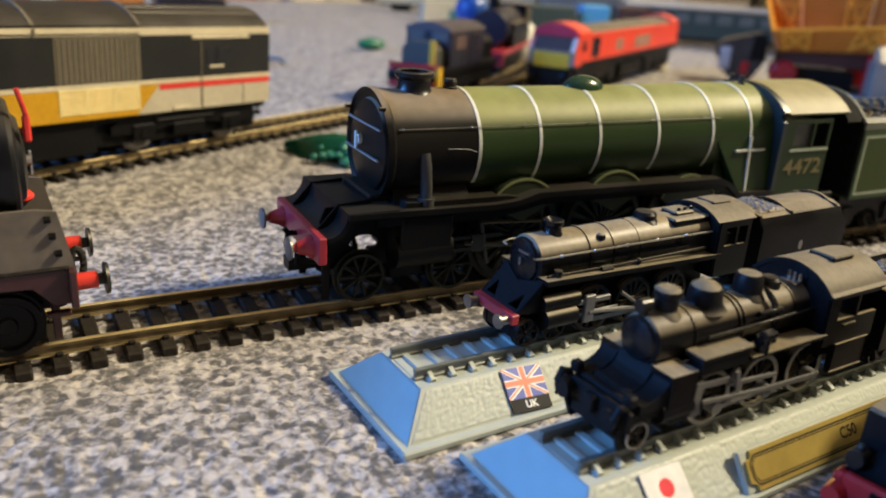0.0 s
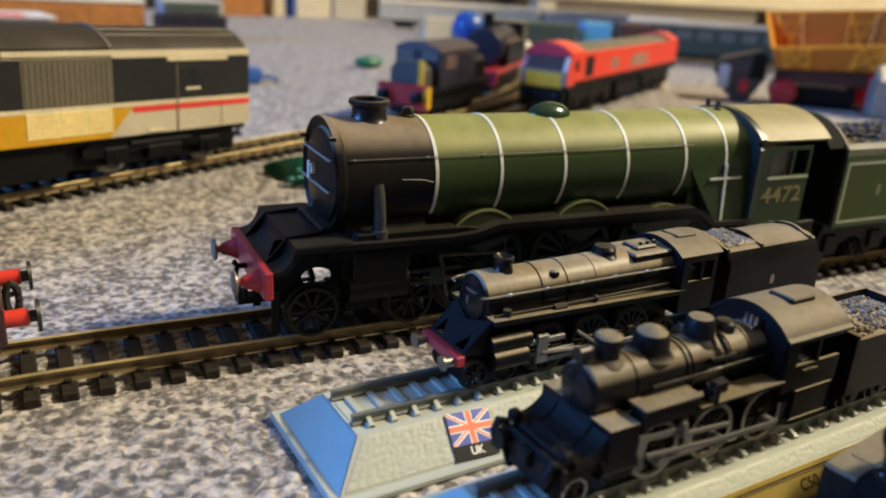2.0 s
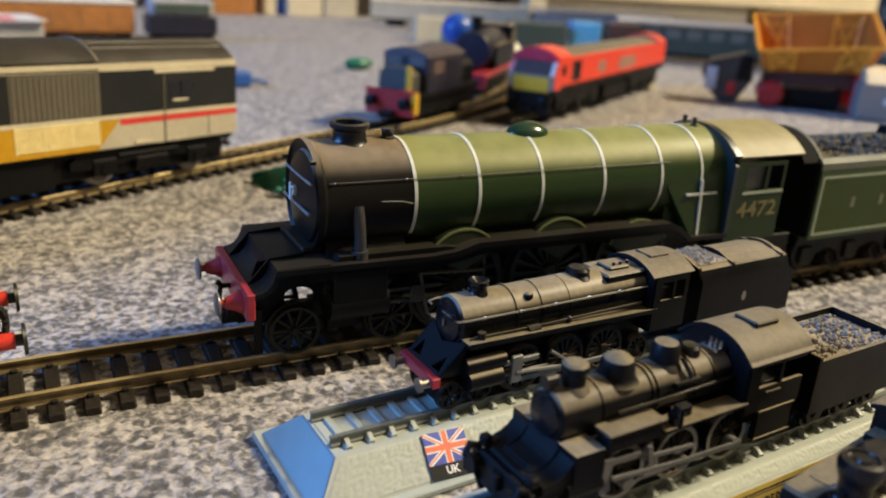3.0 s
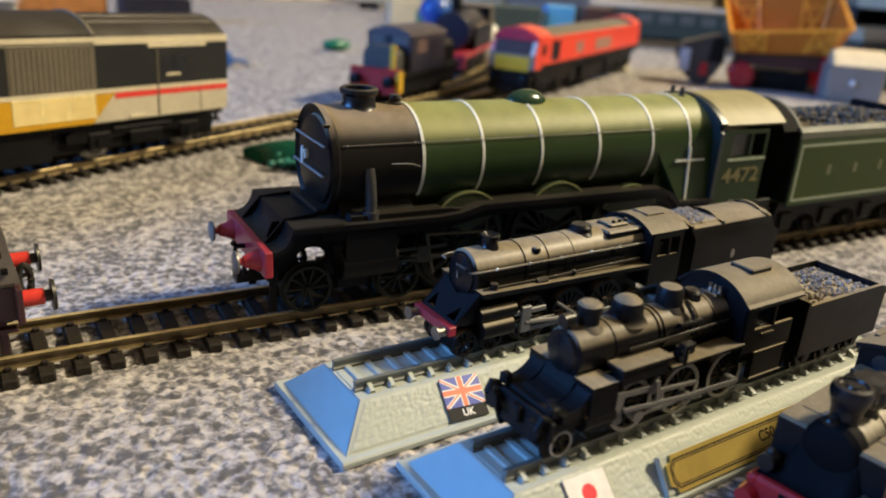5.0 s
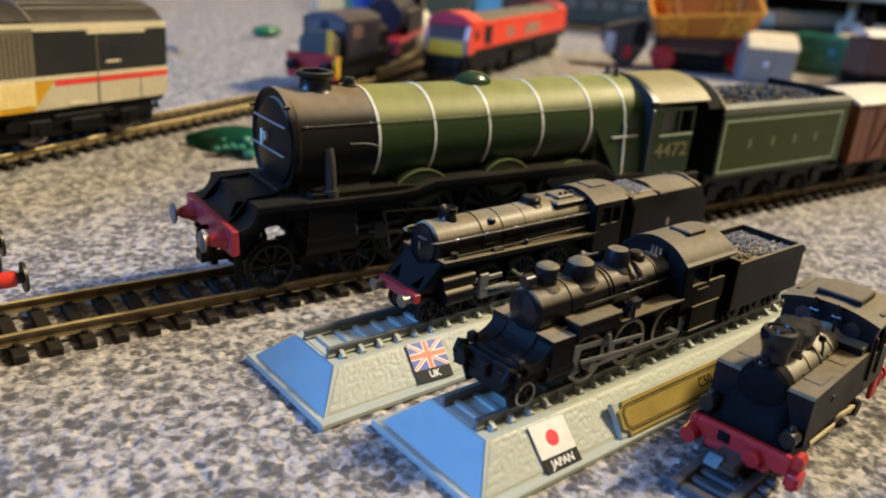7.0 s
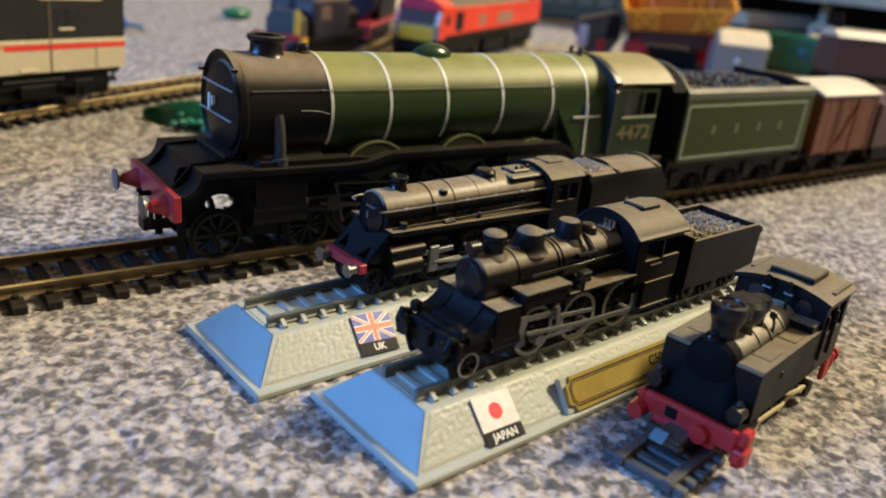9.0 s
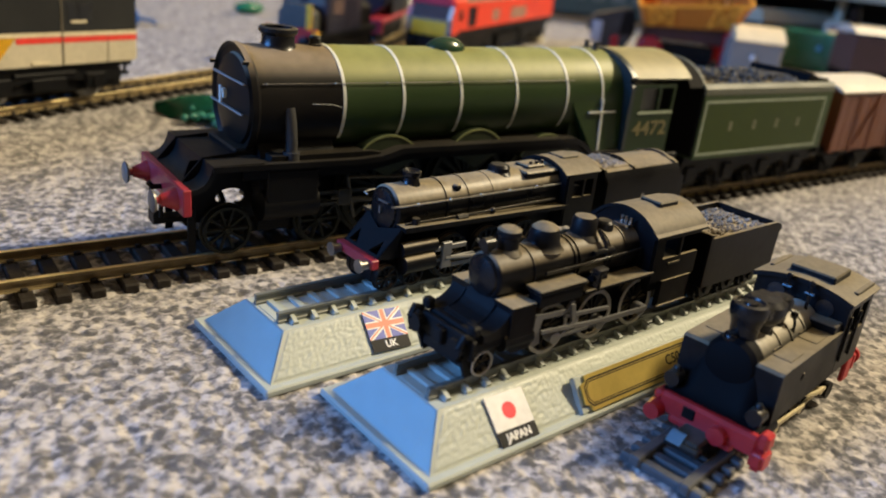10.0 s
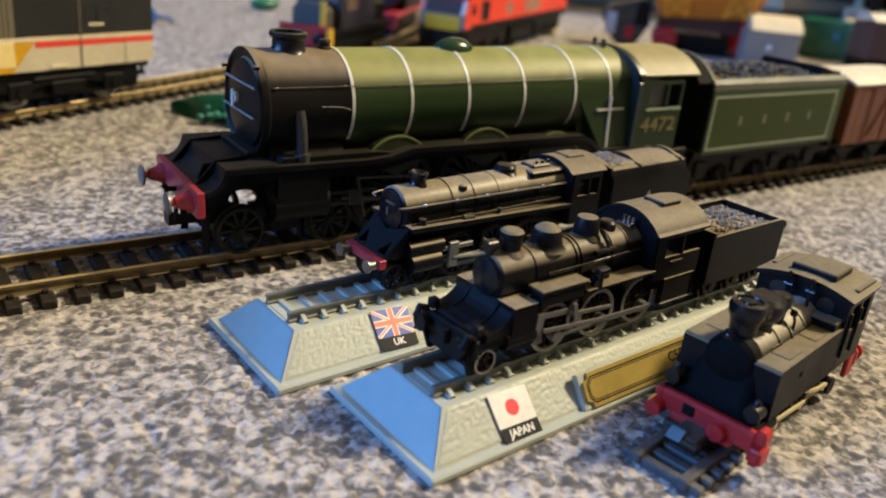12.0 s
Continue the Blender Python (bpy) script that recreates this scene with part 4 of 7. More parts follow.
def make_dark_wagon():
    w = thing("dark_wagon", 333.5, 0, 0, 0, "dark plum low wagon coupled behind the brown van", "model train")
    part("body", box(B(), 0, 70, -15.2, 15.2, 15.0, 36.0, 0.6), PLUM, w, "dark plum wagon body")
    part("underframe", box(B(), 1, 69, -12, 12, 10.0, 15.2, 0.3), BLACK, w, "black underframe")
    wheel = part("wheel", disc_wheel(6.0), BLACK, w, at=(14, -9.6, 10.6))
    for x, y, r in ((56, -9.6, 0), (14, 9.6, 180), (56, 9.6, 180)):
        again(wheel, (x, y, 10.6), r)
    for s in (-1, 1):
        part("skirt", box(B(), 6, 64, s * 13.2 - 0.6, s * 13.2 + 0.6, 8.4, 15.1, 0.3), BLACK, w, "black side skirt")
    part("coupling", box(B(), -8.0, 1.2, -1.6, 1.6, 11.0, 13.4, 0.3), BLACK, w)


make_green_engine()
make_tender()
make_van()
make_dark_wagon()


# ---- the two display plinths ----
def slope_pose(x, s, lift, w_in=1.6, z_in=1.6, w_top=8.6, z_top=8.4):
    """A pose on the plinth's near slope: x along it, s up the slope from its foot, both in millimetres."""
    a = math.atan2(z_top - z_in, w_top - w_in)
    y, z = w_in + s * math.cos(a) - lift * math.sin(a), z_in + s * math.sin(a) + lift * math.cos(a)
    return pose(x * MM, y * MM, z * MM, math.degrees(a), 0, 0)


def flat_sheet(name, parts, parent, m):
    """A thin printed card: parts are (material, boxes as x0, x1, y0, y1, z0, z1)."""
    card = None
    for nm, mat, shapes, label in parts:
        bm = B()
        for f in shapes:
            f(bm)
        ob = part(nm, bm, mat, card or parent, label, flat=True)
        if card is None:
            card = ob
            card.matrix_basis = m
    return card


def quad(pts, z):
    def draw(bm):
        bm.faces.new([bm.verts.new((p[0], p[1], z)) for p in pts])
    return draw


def plate(x0, x1, y0, y1, z0, z1):
    return lambda bm: box(bm, x0, x1, y0, y1, z0, z1, 0)


def clipped(pts, x0, x1, y0, y1):
    """A convex polygon cut to a rectangle."""
    for axis, lim, sign in ((0, x0, 1), (0, x1, -1), (1, y0, 1), (1, y1, -1)):
        out = []
        for i, p in enumerate(pts):
            q = pts[(i + 1) % len(pts)]
            pin, qin = (p[axis] - lim) * sign >= 0, (q[axis] - lim) * sign >= 0
            if pin:
                out.append(p)
            if pin != qin:
                t = (lim - p[axis]) / (q[axis] - p[axis])
                out.append((p[0] + t * (q[0] - p[0]), p[1] + t * (q[1] - p[1])))
        pts = out
    return pts


def band(cx, cy, dx, dy, w, r):
    n = math.hypot(dx, dy)
    ux, uy = dx / n, dy / n
    q = [(cx - ux * 20 + uy * w, cy - uy * 20 - ux * w), (cx + ux * 20 + uy * w, cy + uy * 20 - ux * w), (cx + ux * 20 - uy * w, cy + uy * 20 + ux * w), (cx - ux * 20 - uy * w, cy - uy * 20 + ux * w)]
    return clipped(q, *r)


def union_flag(parent, m):
    r = (0, 9.4, 2.7, 9.0)
    cx, cy = 4.7, 5.85
    white = [quad(band(cx, cy, 9.4, 6.3, 0.44, r), 0.16), quad(band(cx, cy, 9.4, -6.3, 0.44, r), 0.162), quad(band(cx, cy, 1, 0, 0.8, r), 0.164), quad(band(cx, cy, 0, 1, 0.8, r), 0.166)]
    red = [quad(band(cx, cy + 0.1, 9.4, 6.3, 0.15, r), 0.18), quad(band(cx, cy - 0.1, 9.4, -6.3, 0.15, r), 0.182), quad(band(cx, cy, 1, 0, 0.52, r), 0.184), quad(band(cx, cy, 0, 1, 0.52, r), 0.186)]
    card = flat_sheet("flag_label", [
        ("flag_label", PRINT_BLACK, [plate(0, 9.4, 0, 9.0, 0, 0.1)], "printed flag label"),
        ("flag_field", PRINT_BLUE, [plate(0, 9.4, 2.7, 9.0, 0.1, 0.14)], "blue printed field"),
        ("flag_white", PRINT_WHITE, white, "white printed cross"),
        ("flag_red", PRINT_ORANGE, red, "orange-red printed cross"),
    ], parent, m)
    letters("flag_text", "UK", 2.1, PRINT_WHITE, card, pose(0.0048, 0.00135, 0.00012), 0.02, 0.06)


def sun_flag(parent, m):
    def spot(bm):
        bmesh.ops.create_circle(bm, cap_ends=True, segments=40, radius=1.55, matrix=Matrix.Translation((4.5, 6.0, 0.17)))
    card = flat_sheet("flag_label", [
        ("flag_label", PRINT_BLACK, [plate(0, 9.2, 0, 9.3, 0, 0.1)], "printed flag label"),
        ("flag_field", PRINT_WHITE, [plate(0, 9.2, 2.8, 9.3, 0.1, 0.14)], "white printed field"),
        ("flag_disc", PRINT_RED, [spot], "red printed disc"),
    ], parent, m)
    letters("flag_text", "JAPAN", 2.05, PRINT_WHITE, card, pose(0.0047, 0.0014, 0.00012), 0.02, 0.06)


def make_plinth(x, y, turn, length, label):
    p = thing("display_plinth", x, y, -0.1, turn, label, "model stand", "display plinths")
    W, L = 33.6, length
    base = B()
    box(base, 0, L, 0, W, 0, 1.6, 0.35)
    ring = [[(1.6, 1.6), (L - 1.6, 1.6), (L - 1.6, W - 1.6), (1.6, W - 1.6)], [(8.0, 8.6), (L - 8.0, 8.6), (L - 8.0, W - 8.6), (8.0, W - 8.6)]]
    # pebbled near and far slopes, plain ends
    lo = [base.verts.new((*q, 1.55)) for q in ring[0]]
    hi = [base.verts.new((*q, 8.4)) for q in ring[1]]
    for i in range(4):
        j = (i + 1) % 4
        base.faces.new((lo[i], lo[j], hi[j], hi[i]))
    base.faces.new(hi)
    part("base", base, PLINTH, p, "grey-green moulded base")
    nx, ns = int((length - 18) / 0.3), 28
    a = math.atan2(6.8, 7.0)
    sl = math.hypot(6.8, 7.0)
    tx = B()
    grid = []
    rng = np.random.RandomState(int(x * 10) % 97)
    gx, gs = np.meshgrid(np.arange(nx + 1) / nx, np.arange(ns + 1) / ns, indexing="ij")
    x0 = 2.6 + gs * 6.2
    xx = x0 + gx * (L - 2 * x0)
    pu, pv = xx / 0.85, gs * sl / 0.85
    jit = rng.rand(2, 256, 64) * 0.8
    near = np.full(xx.shape, 9.0)
    for di in (-1, 0, 1):
        for dj in (-1, 0, 1):
            i, j = np.floor(pu).astype(int) + di, np.floor(pv).astype(int) + dj
            near = np.minimum(near, np.hypot(i + 0.1 + jit[0, i % 256, j % 64] - pu, j + 0.1 + jit[1, i % 256, j % 64] - pv))
    bump = (0.75 - near) * 0.22
    bump[:, 0] = bump[:, -1] = 0
    bump[0, :] = bump[-1, :] = 0
    for i in range(nx + 1):
        row = []
        for k in range(ns + 1):
            s, h = 0.5 + gs[i, k] * (sl - 0.9), 0.05 + bump[i, k]
            row.append(tx.verts.new((xx[i, k], 1.6 + s * math.cos(a) - h * math.sin(a), 1.6 + s * math.sin(a) + h * math.cos(a))))
        grid.append(row)
    for i in range(nx):
        for k in range(ns):
            tx.faces.new((grid[i][k], grid[i + 1][k], grid[i + 1][k + 1], grid[i][k + 1]))
    part("stone_textured_side", tx, PLINTH, p, "pebble-textured sloping side")
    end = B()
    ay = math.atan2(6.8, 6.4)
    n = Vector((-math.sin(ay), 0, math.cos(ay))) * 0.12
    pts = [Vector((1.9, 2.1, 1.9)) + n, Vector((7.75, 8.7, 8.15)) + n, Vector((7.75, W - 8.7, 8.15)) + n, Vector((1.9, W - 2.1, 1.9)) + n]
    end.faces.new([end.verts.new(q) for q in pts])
    part("end_panel", end, PLINTH_END, p, "sloping end panel tinted with blue light", flat=True)
    bed = B()
    box(bed, 8.6, L - 8.6, 13.0, W - 12.8, 8.2, 8.55, 0.05)
    part("track_bed", bed, PLINTH, p)
    for yy in (12.0, 21.6):
        r = B()
        prism(r, [(yy - 0.55, 8.3), (yy + 0.55, 8.3), (yy + 0.55, 8.9), (yy + 0.3, 9.1), (yy + 0.3, 10.0), (yy + 0.5, 10.2), (yy + 0.5, 10.7), (yy - 0.5, 10.7), (yy - 0.5, 10.2), (yy - 0.3, 10.0), (yy - 0.3, 9.1), (yy - 0.55, 8.9)], "x", 8.3, L - 8.3)
        part("rail", r, PLINTH_DARK, p, "dark grey moulded rail")
    first = None
    for k in range(int((L - 22) / 4.75)):
        xx0 = 11.4 + k * 4.75
        if first is None:
            bm = box(B(), -0.8, 0.8, -7.0, 7.0, 0, 0.75, 0.2)
            for s in (-1, 1):
                prism(bm, [(s * 5.1, 0.5), (s * 5.1, 1.6), (s * 5.6, 1.45), (s * 7.0, 0.7), (s * 7.0, 0.3)], "x", -0.45, 0.45)
            first = part("sleeper", bm, PLINTH, p, "moulded sleeper end", at=(xx0, 16.8, 8.3))
        else:
            again(first, (xx0, 16.8, 8.3))
    return p


plinth_uk = make_plinth(4.2, -68.4, 4.2, 150, "grey plinth with blue light tinting its end and printed flag, on carpet")
union_flag(plinth_uk, slope_pose(25.2, 0.45, 0.42) @ pose(0, 0, 0, 0, 0, -3.5))
plinth_jp = make_plinth(16.2, -104.6, 4.2, 132, "grey plinth with flag label and brass nameplate, on carpet")
sun_flag(plinth_jp, slope_pose(17.4, -0.45, 0.42) @ pose(0, 0, 0, 0, 0, -1.0))


def nameplate(parent):
    m = slope_pose(39.0, -0.35, 0.5) @ pose(0, 0, 0, 12, 0, 0)
    holder = part("nameplate_holder", box(B(), -0.9, 60.9, -0.1, 7.1, -1.0, 0.35, 0.2), PLINTH, parent, "grey moulded holder", flat=True)
    holder.matrix_basis = m
    c = 1.6
    outline = [(c, 0), (60 - c, 0), (60 - c * 0.9, 1.1), (60, c), (60, 6.9 - c), (60 - c * 0.9, 5.8), (60 - c, 6.9), (c, 6.9), (c * 0.9, 5.8), (0, 6.9 - c), (0, c), (c * 0.9, 1.1)]
    brass = part("nameplate", prism(B(), outline, "z", 0.35, 0.85), BRASS, holder, "polished brass nameplate", flat=True)
    ln = B()
    for d, w in ((0.9, 0.16), (1.35, 0.1)):
        pts = [(c + d * 0.6, d), (60 - c - d * 0.6, d), (60 - d, c + d * 0.6), (60 - d, 6.9 - c - d * 0.6), (60 - c - d * 0.6, 6.9 - d), (c + d * 0.6, 6.9 - d), (d, 6.9 - c - d * 0.6), (d, c + d * 0.6)]
        for i in range(8):
            p, q = Vector((*pts[i], 0.88)), Vector((*pts[(i + 1) % 8], 0.88))
            s = (q - p).normalized().cross(Vector((0, 0, 1))) * w
            ln.faces.new([ln.verts.new(v) for v in (p - s, q - s, q + s, p + s)])
    part("border_line", ln, PRINT_BLACK, brass, "thin black border", flat=True)
    letters("plate_text", "C50", 3.0, PRINT_BLACK, brass, pose(0.0288, 0.0036, 0.00088), 0.02, 0.03)


nameplate(plinth_jp)


# ---- the three small black engines ----
def n_engine_wheels(e, spec, yo, mat, label, tyre=None, lift=0.0):
    """spec: (x, radius, spokes) along the engine; wheels stand on rails 9.6 apart round y 0, rail top at z 0."""
    made = {}
    for x, r, sp in spec:
        for s in (-1, 1):
            at, turn = (x, s * yo, r + lift), 0 if s < 0 else 180
            if r in made:
                wheel = again(made[r], at, turn)
                for ring in made[r].children:
                    again(ring, (0, 0, 0), 0, wheel)
            else:
                made[r] = part("wheel", spoked_wheel(r, 1.4, sp, 0.2, 0.16, 0.07, 0.06), mat, e, label, at=at)
                if tyre:
                    part("tyre", revolve(B(), [(-0.72, r * 0.84), (-0.95, r * 0.86), (-0.95, r * 0.99), (-0.72, r * 1.0)], (0, 0, 0), "y", 36), tyre, made[r], "pale worn steel tyre")


def on_plinth(px, py, turn, x):
    c, s = math.cos(radians(turn)), math.sin(radians(turn))
    return px + c * x - s * 16.8, py + s * x + c * 16.8


def make_pacific():
    """Origin on the rail top at the buffer faces."""
    x, y = on_plinth(4.2, -68.4, 4.2, 27.4)
    e = thing("small_steam_locomotive", x, y, 10.55, 4.2, "small black steam engine with red beam on a plinth", "model train", "small engines")
    cz = 16.8
    part("boiler", revolve(B(), [(8.6, 0.01), (8.6, 4.9), (9.0, 5.35), (9.8, 5.4), (20, 5.4), (34, 5.5), (40, 5.65), (58, 5.9), (58, 0.01)], (0, 0, cz), "x", 40), CAST_BOILER, e, "black boiler, dust and painted lamp sheen on top")
    part("smokebox_door", revolve(B(), [(8.8, 4.6), (8.1, 4.3), (7.5, 2.5), (7.3, 0.01)], (0, 0, cz), "x", 32), CAST_CLEAN, e, "black smokebox door")
    d = B()
    box(d, 7.2, 8.0, -2.8, 0.6, cz + 2.0, cz + 2.4, 0)
    box(d, 6.9, 7.6, -0.8, -0.2, cz - 0.6, cz + 1.0, 0)
    part("door_fitting", d, DULL_STEEL, e)
    for x, in ((22.0,), (28.5,), (36.0,), (43.0,)):
        part("boiler_band", revolve(B(), [(x - 0.2, 5.4), (x - 0.2, 5.66), (x + 0.2, 5.66), (x + 0.2, 5.4)], (0, 0, cz), "x", 36, -125, 125), CAST_BOILER, e)
    part("chimney", revolve(B(), [(21.6, 2.4), (22.3, 1.9), (23.4, 1.75), (23.8, 2.1), (24.7, 2.15), (24.9, 1.8), (24.5, 1.3), (23.6, 0.01)], (15.2, 0, 0), "z", 24), CAST_CLEAN, e, "short black chimney")
    part("dome", revolve(B(), [(21.4, 3.4), (22.2, 2.7), (23.2, 2.6), (23.8, 2.1), (24.0, 0.01)], (41.6, 0, 0), "z", 24), CAST_CLEAN, e)
    part("steam_pipe_cover", ball(B(), (25.5, -3.6, cz + 4.0), 1.0, 1.2, 1, 1, 10), CAST_BLACK, e)
    mani = B()
    box(mani, 46.5, 58.0, -4.6, 4.6, 20.6, 22.4, 0.4)
    box(mani, 49, 55, -2.4, 2.4, 22.2, 23.2, 0.3)
    for k in range(3):
        cyl(mani, (51 + k * 2, -1.2, 23.1), (51 + k * 2, -1.2, 23.9), 0.4, n=8)
    part("safety_valve_cover", mani, CAST_BLACK, e)
    hr = B()
    for s in (-1, 1):
        tube(hr, [(7.2, s * 4.6, cz + 2.0), (7.0, s * 5.6, cz + 2.3), (9, s * 6.2, cz + 2.4), (36, s * 6.3, cz + 2.4), (57, s * 6.6, cz + 2.4)], 0.22, 8)
        for x in (13, 22, 31, 40, 49):
            ball(hr, (x, s * 6.2, cz + 2.4), 0.42, n=8)
        part("injector_pipe", tube(B(), [(10, s * 6.2, cz - 1.8), (30, s * 6.4, cz - 1.8), (56, s * 6.6, cz - 1.4)], 0.32, 8), GLOSS_BLACK, e)
    parts("handrail", hr, STEEL, e, "glinting handrail")
    for s in (-1, 1):
        f = B()
        cyl(f, (12.6, s * 6.3, 13.4), (12.6, s * 6.3, 16.2), 0.9, n=10)
        cyl(f, (24, s * 6.4, 14.6), (27, s * 6.4, 14.6), 0.9, n=10)
        ball(f, (35, s * 6.4, 15.0), 0.8, n=8)
        parts("boiler_fitting", f, GLOSS_BLACK, e)
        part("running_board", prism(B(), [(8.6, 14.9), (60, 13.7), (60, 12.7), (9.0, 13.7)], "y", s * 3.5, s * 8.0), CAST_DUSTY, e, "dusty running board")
    # steep front apron: one plate with two wedge openings and a return down each side
    ap = B()

    def slope(u, v):
        """A point of the apron: u across it, v from 0 at its foot to 1 at its top."""
        return Vector((3.0 + 6.0 * v, u * (6.6 - 0.5 * v), 8.2 + 6.2 * v))
    edges = []
    for loop in ([slope(-1, 0), slope(1, 0), slope(1, 1), slope(0.55, 0.86), slope(0, 0.72), slope(-0.55, 0.86), slope(-1, 1)],
                 [slope(-0.35, 0.1), slope(-0.82, 0.1), slope(-0.7, 0.5)], [slope(0.35, 0.1), slope(0.82, 0.1), slope(0.7, 0.5)]):
        vs = [ap.verts.new(p) for p in loop]
        edges += [ap.edges.new((vs[k], vs[(k + 1) % len(vs)])) for k in range(len(vs))]
    bmesh.ops.triangle_fill(ap, edges=edges, use_beauty=True)
    grown = bmesh.ops.extrude_face_region(ap, geom=ap.faces[:], use_keep_orig=True)
    bmesh.ops.translate(ap, verts=[v for v in grown["geom"] if isinstance(v, bmesh.types.BMVert)], vec=(0.5, 0, -0.5))
    for s in (-1, 1):
        prism(ap, [(3.0, 8.2), (9.0, 14.4), (9.6, 14.4), (7.2, 7.6)], "y", s * 6.1, s * 6.5)
    parts("front_apron", ap, CAST_PLAIN, e, "steep black front apron")
    part("apron_back", prism(B(), [(5.6, 7.4), (9.8, 11.5), (9.8, 7.4)], "y", -6, 6), BLACK, e)
    part("buffer_beam", box(B(), 1.4, 3.2, -7.0, 7.0, 6.2, 8.3, 0.15), RED, e, "red buffer beam")
    for yy in (-5.4, 5.4):
        b = B()
        cyl(b, (1.5, yy, 7.0), (-0.6, yy, 7.0), 1.0, n=14)
        cyl(b, (-0.6, yy, 7.0), (-1.1, yy, 7.0), 1.5, n=16)
        part("buffer", b, DULL_STEEL, e, "bright steel buffer")
    fr = B()
    box(fr, 10, 60, -3.6, 3.6, 3.0, 12.2, 0.2)
    box(fr, 3.4, 10, -4.2, 4.2, 2.0, 7.4, 0.2)
    part("frame", fr, BLACK, e)
    n_engine_wheels(e, [(6.5, 3.0, 10), (13.5, 3.0, 10), (24.0, 5.4, 14), (35.5, 5.4, 14), (47.0, 5.4, 14), (57.5, 3.2, 10)], 5.2, SATIN_BLACK, "dark spoked wheel")
    for s in (-1, 1):
        cy = B()
        cyl(cy, (9.5, s * 6.6, 6.0), (17.5, s * 6.6, 6.0), 2.2, n=16)
        cyl(cy, (9.0, s * 6.4, 9.4), (18.5, s * 6.4, 9.4), 1.6, n=14)
        part("cylinder", cy, CAST_BLACK, e)
        g = B()
        box(g, 19.8, 22.6, s * 7.4 - 0.5, s * 7.4 + 0.5, 3.6, 9.8, 0.2)
        box(g, 18, 27, s * 7.2 - 0.4, s * 7.2 + 0.4, 7.8, 9.0, 0.15)
        box(g, 17, 30, s * 7.0 - 0.3, s * 7.0 + 0.3, 5.2, 6.0, 0.1)
        tube(g, [(21, s * 7.6, 6), (36, s * 7.4, 4.4)], 0.5, 8)
        box(g, 23, 48, s * 6.9 - 0.3, s * 6.9 + 0.3, 3.2, 4.4, 0.1)
        tube(g, [(30, s * 7.4, 9), (36, s * 7.6, 5)], 0.4, 8)
        parts("steel_rod", g, ROD_STEEL, e, "steel rod of the valve gear")
    for s in (-1, 1):
        part("cab_side", panel([58.5, 60.6, 64.2, 65.0, 68.0, 69.2], [8, 15.4, 19.8, 21.4], {(1, 1), (3, 1)}, s * 7.3, s * 7.9), CAST_BLACK, e, "black cab side with windows")
    part("cab_front", prism(B(), [(-7.6, 8), (-7.6, 20.6)] + arc(0, 11.3, 12.2, 126, 54, 14) + [(7.6, 20.6), (7.6, 8)], "x", 58.0, 58.9), CAST_BLACK, e)
    rf = B()
    prism(rf, arc(0, 11.3, 12.9, 128, 52, 16) + arc(0, 11.3, 12.2, 128, 52, 16)[::-1], "x", 57.4, 70.5)
    box(rf, 61, 67, -2.5, 2.5, 23.8, 24.5, 0.2)
    part("cab_roof", rf, CAST_DUSTY, e, "dusty black cab roof")
    part("cab_inside", box(B(), 59, 64, -7, 7, 8, 18, 0), BLACK, e)
    tn = B()
    prism(tn, [(-8.0, 5.6), (-8.0, 17.6), (-6.6, 20.2), (-4.0, 21.2), (4.0, 21.2), (6.6, 20.2), (8.0, 17.6), (8.0, 5.6)], "x", 74, 106)
    for x0 in (73.6, 85.4, 103.6):
        part("tender_bulkhead", prism(B(), [(-7.4, 18), (-6.4, 20.9)] + arc(0, 12.8, 9.6, 118, 62, 8) + [(6.4, 20.9), (7.4, 18)], "x", x0, x0 + 0.9), CAST_BLACK, e)
    part("tender_top", prism(B(), [(-7.2, 18), (-6.2, 20.4)] + arc(0, 12.8, 9.0, 118, 62, 8) + [(6.2, 20.4), (7.2, 18)], "x", 86, 104), CAST_BLACK, e, "rounded dusty tender top")
    prism(tn, [(105.8, 5.6), (105.8, 17.6), (108.6, 16.2), (108.6, 5.6)], "y", -7.8, 7.8)
    part("tender_body", tn, CAST_BLACK, e, "plain black tender side")
    cl = B()
    box(cl, 75.0, 85.2, -5.2, 5.2, 20.4, 21.3, 0.3)
    rough_lumps(cl, 75, 85, -5.0, 5.0, 21.2, 0.6, 260, 8, 0.5)
    part("tender_coal", cl, GREY_COAL, e, "grey moulded coal")
    em = B()
    bmesh.ops.create_circle(em, cap_ends=True, segments=16, radius=1.0, matrix=Matrix.Translation((90, -8.07, 12.0)) @ Matrix.Rotation(radians(90), 4, "X") @ Matrix.Diagonal((0.8, 1.3, 1, 1)))
    part("tender_emblem", em, DULL_STEEL, e, "faint grey emblem", flat=True)
    tf = B()
    box(tf, 73, 108, -5.5, 5.5, 3.4, 5.8, 0.2)
    for s in (-1, 1):
        for x in (79, 90, 101):
            box(tf, x - 2.2, x + 2.2, s * 6.6 - 0.6, s * 6.6 + 0.6, 1.8, 5.6, 0.2)
    part("tender_frame", tf, BLACK, e)
    n_engine_wheels(e, [(79, 2.9, 8), (90, 2.9, 8), (101, 2.9, 8)], 5.0, SATIN_BLACK, "dark wheel")
    return e


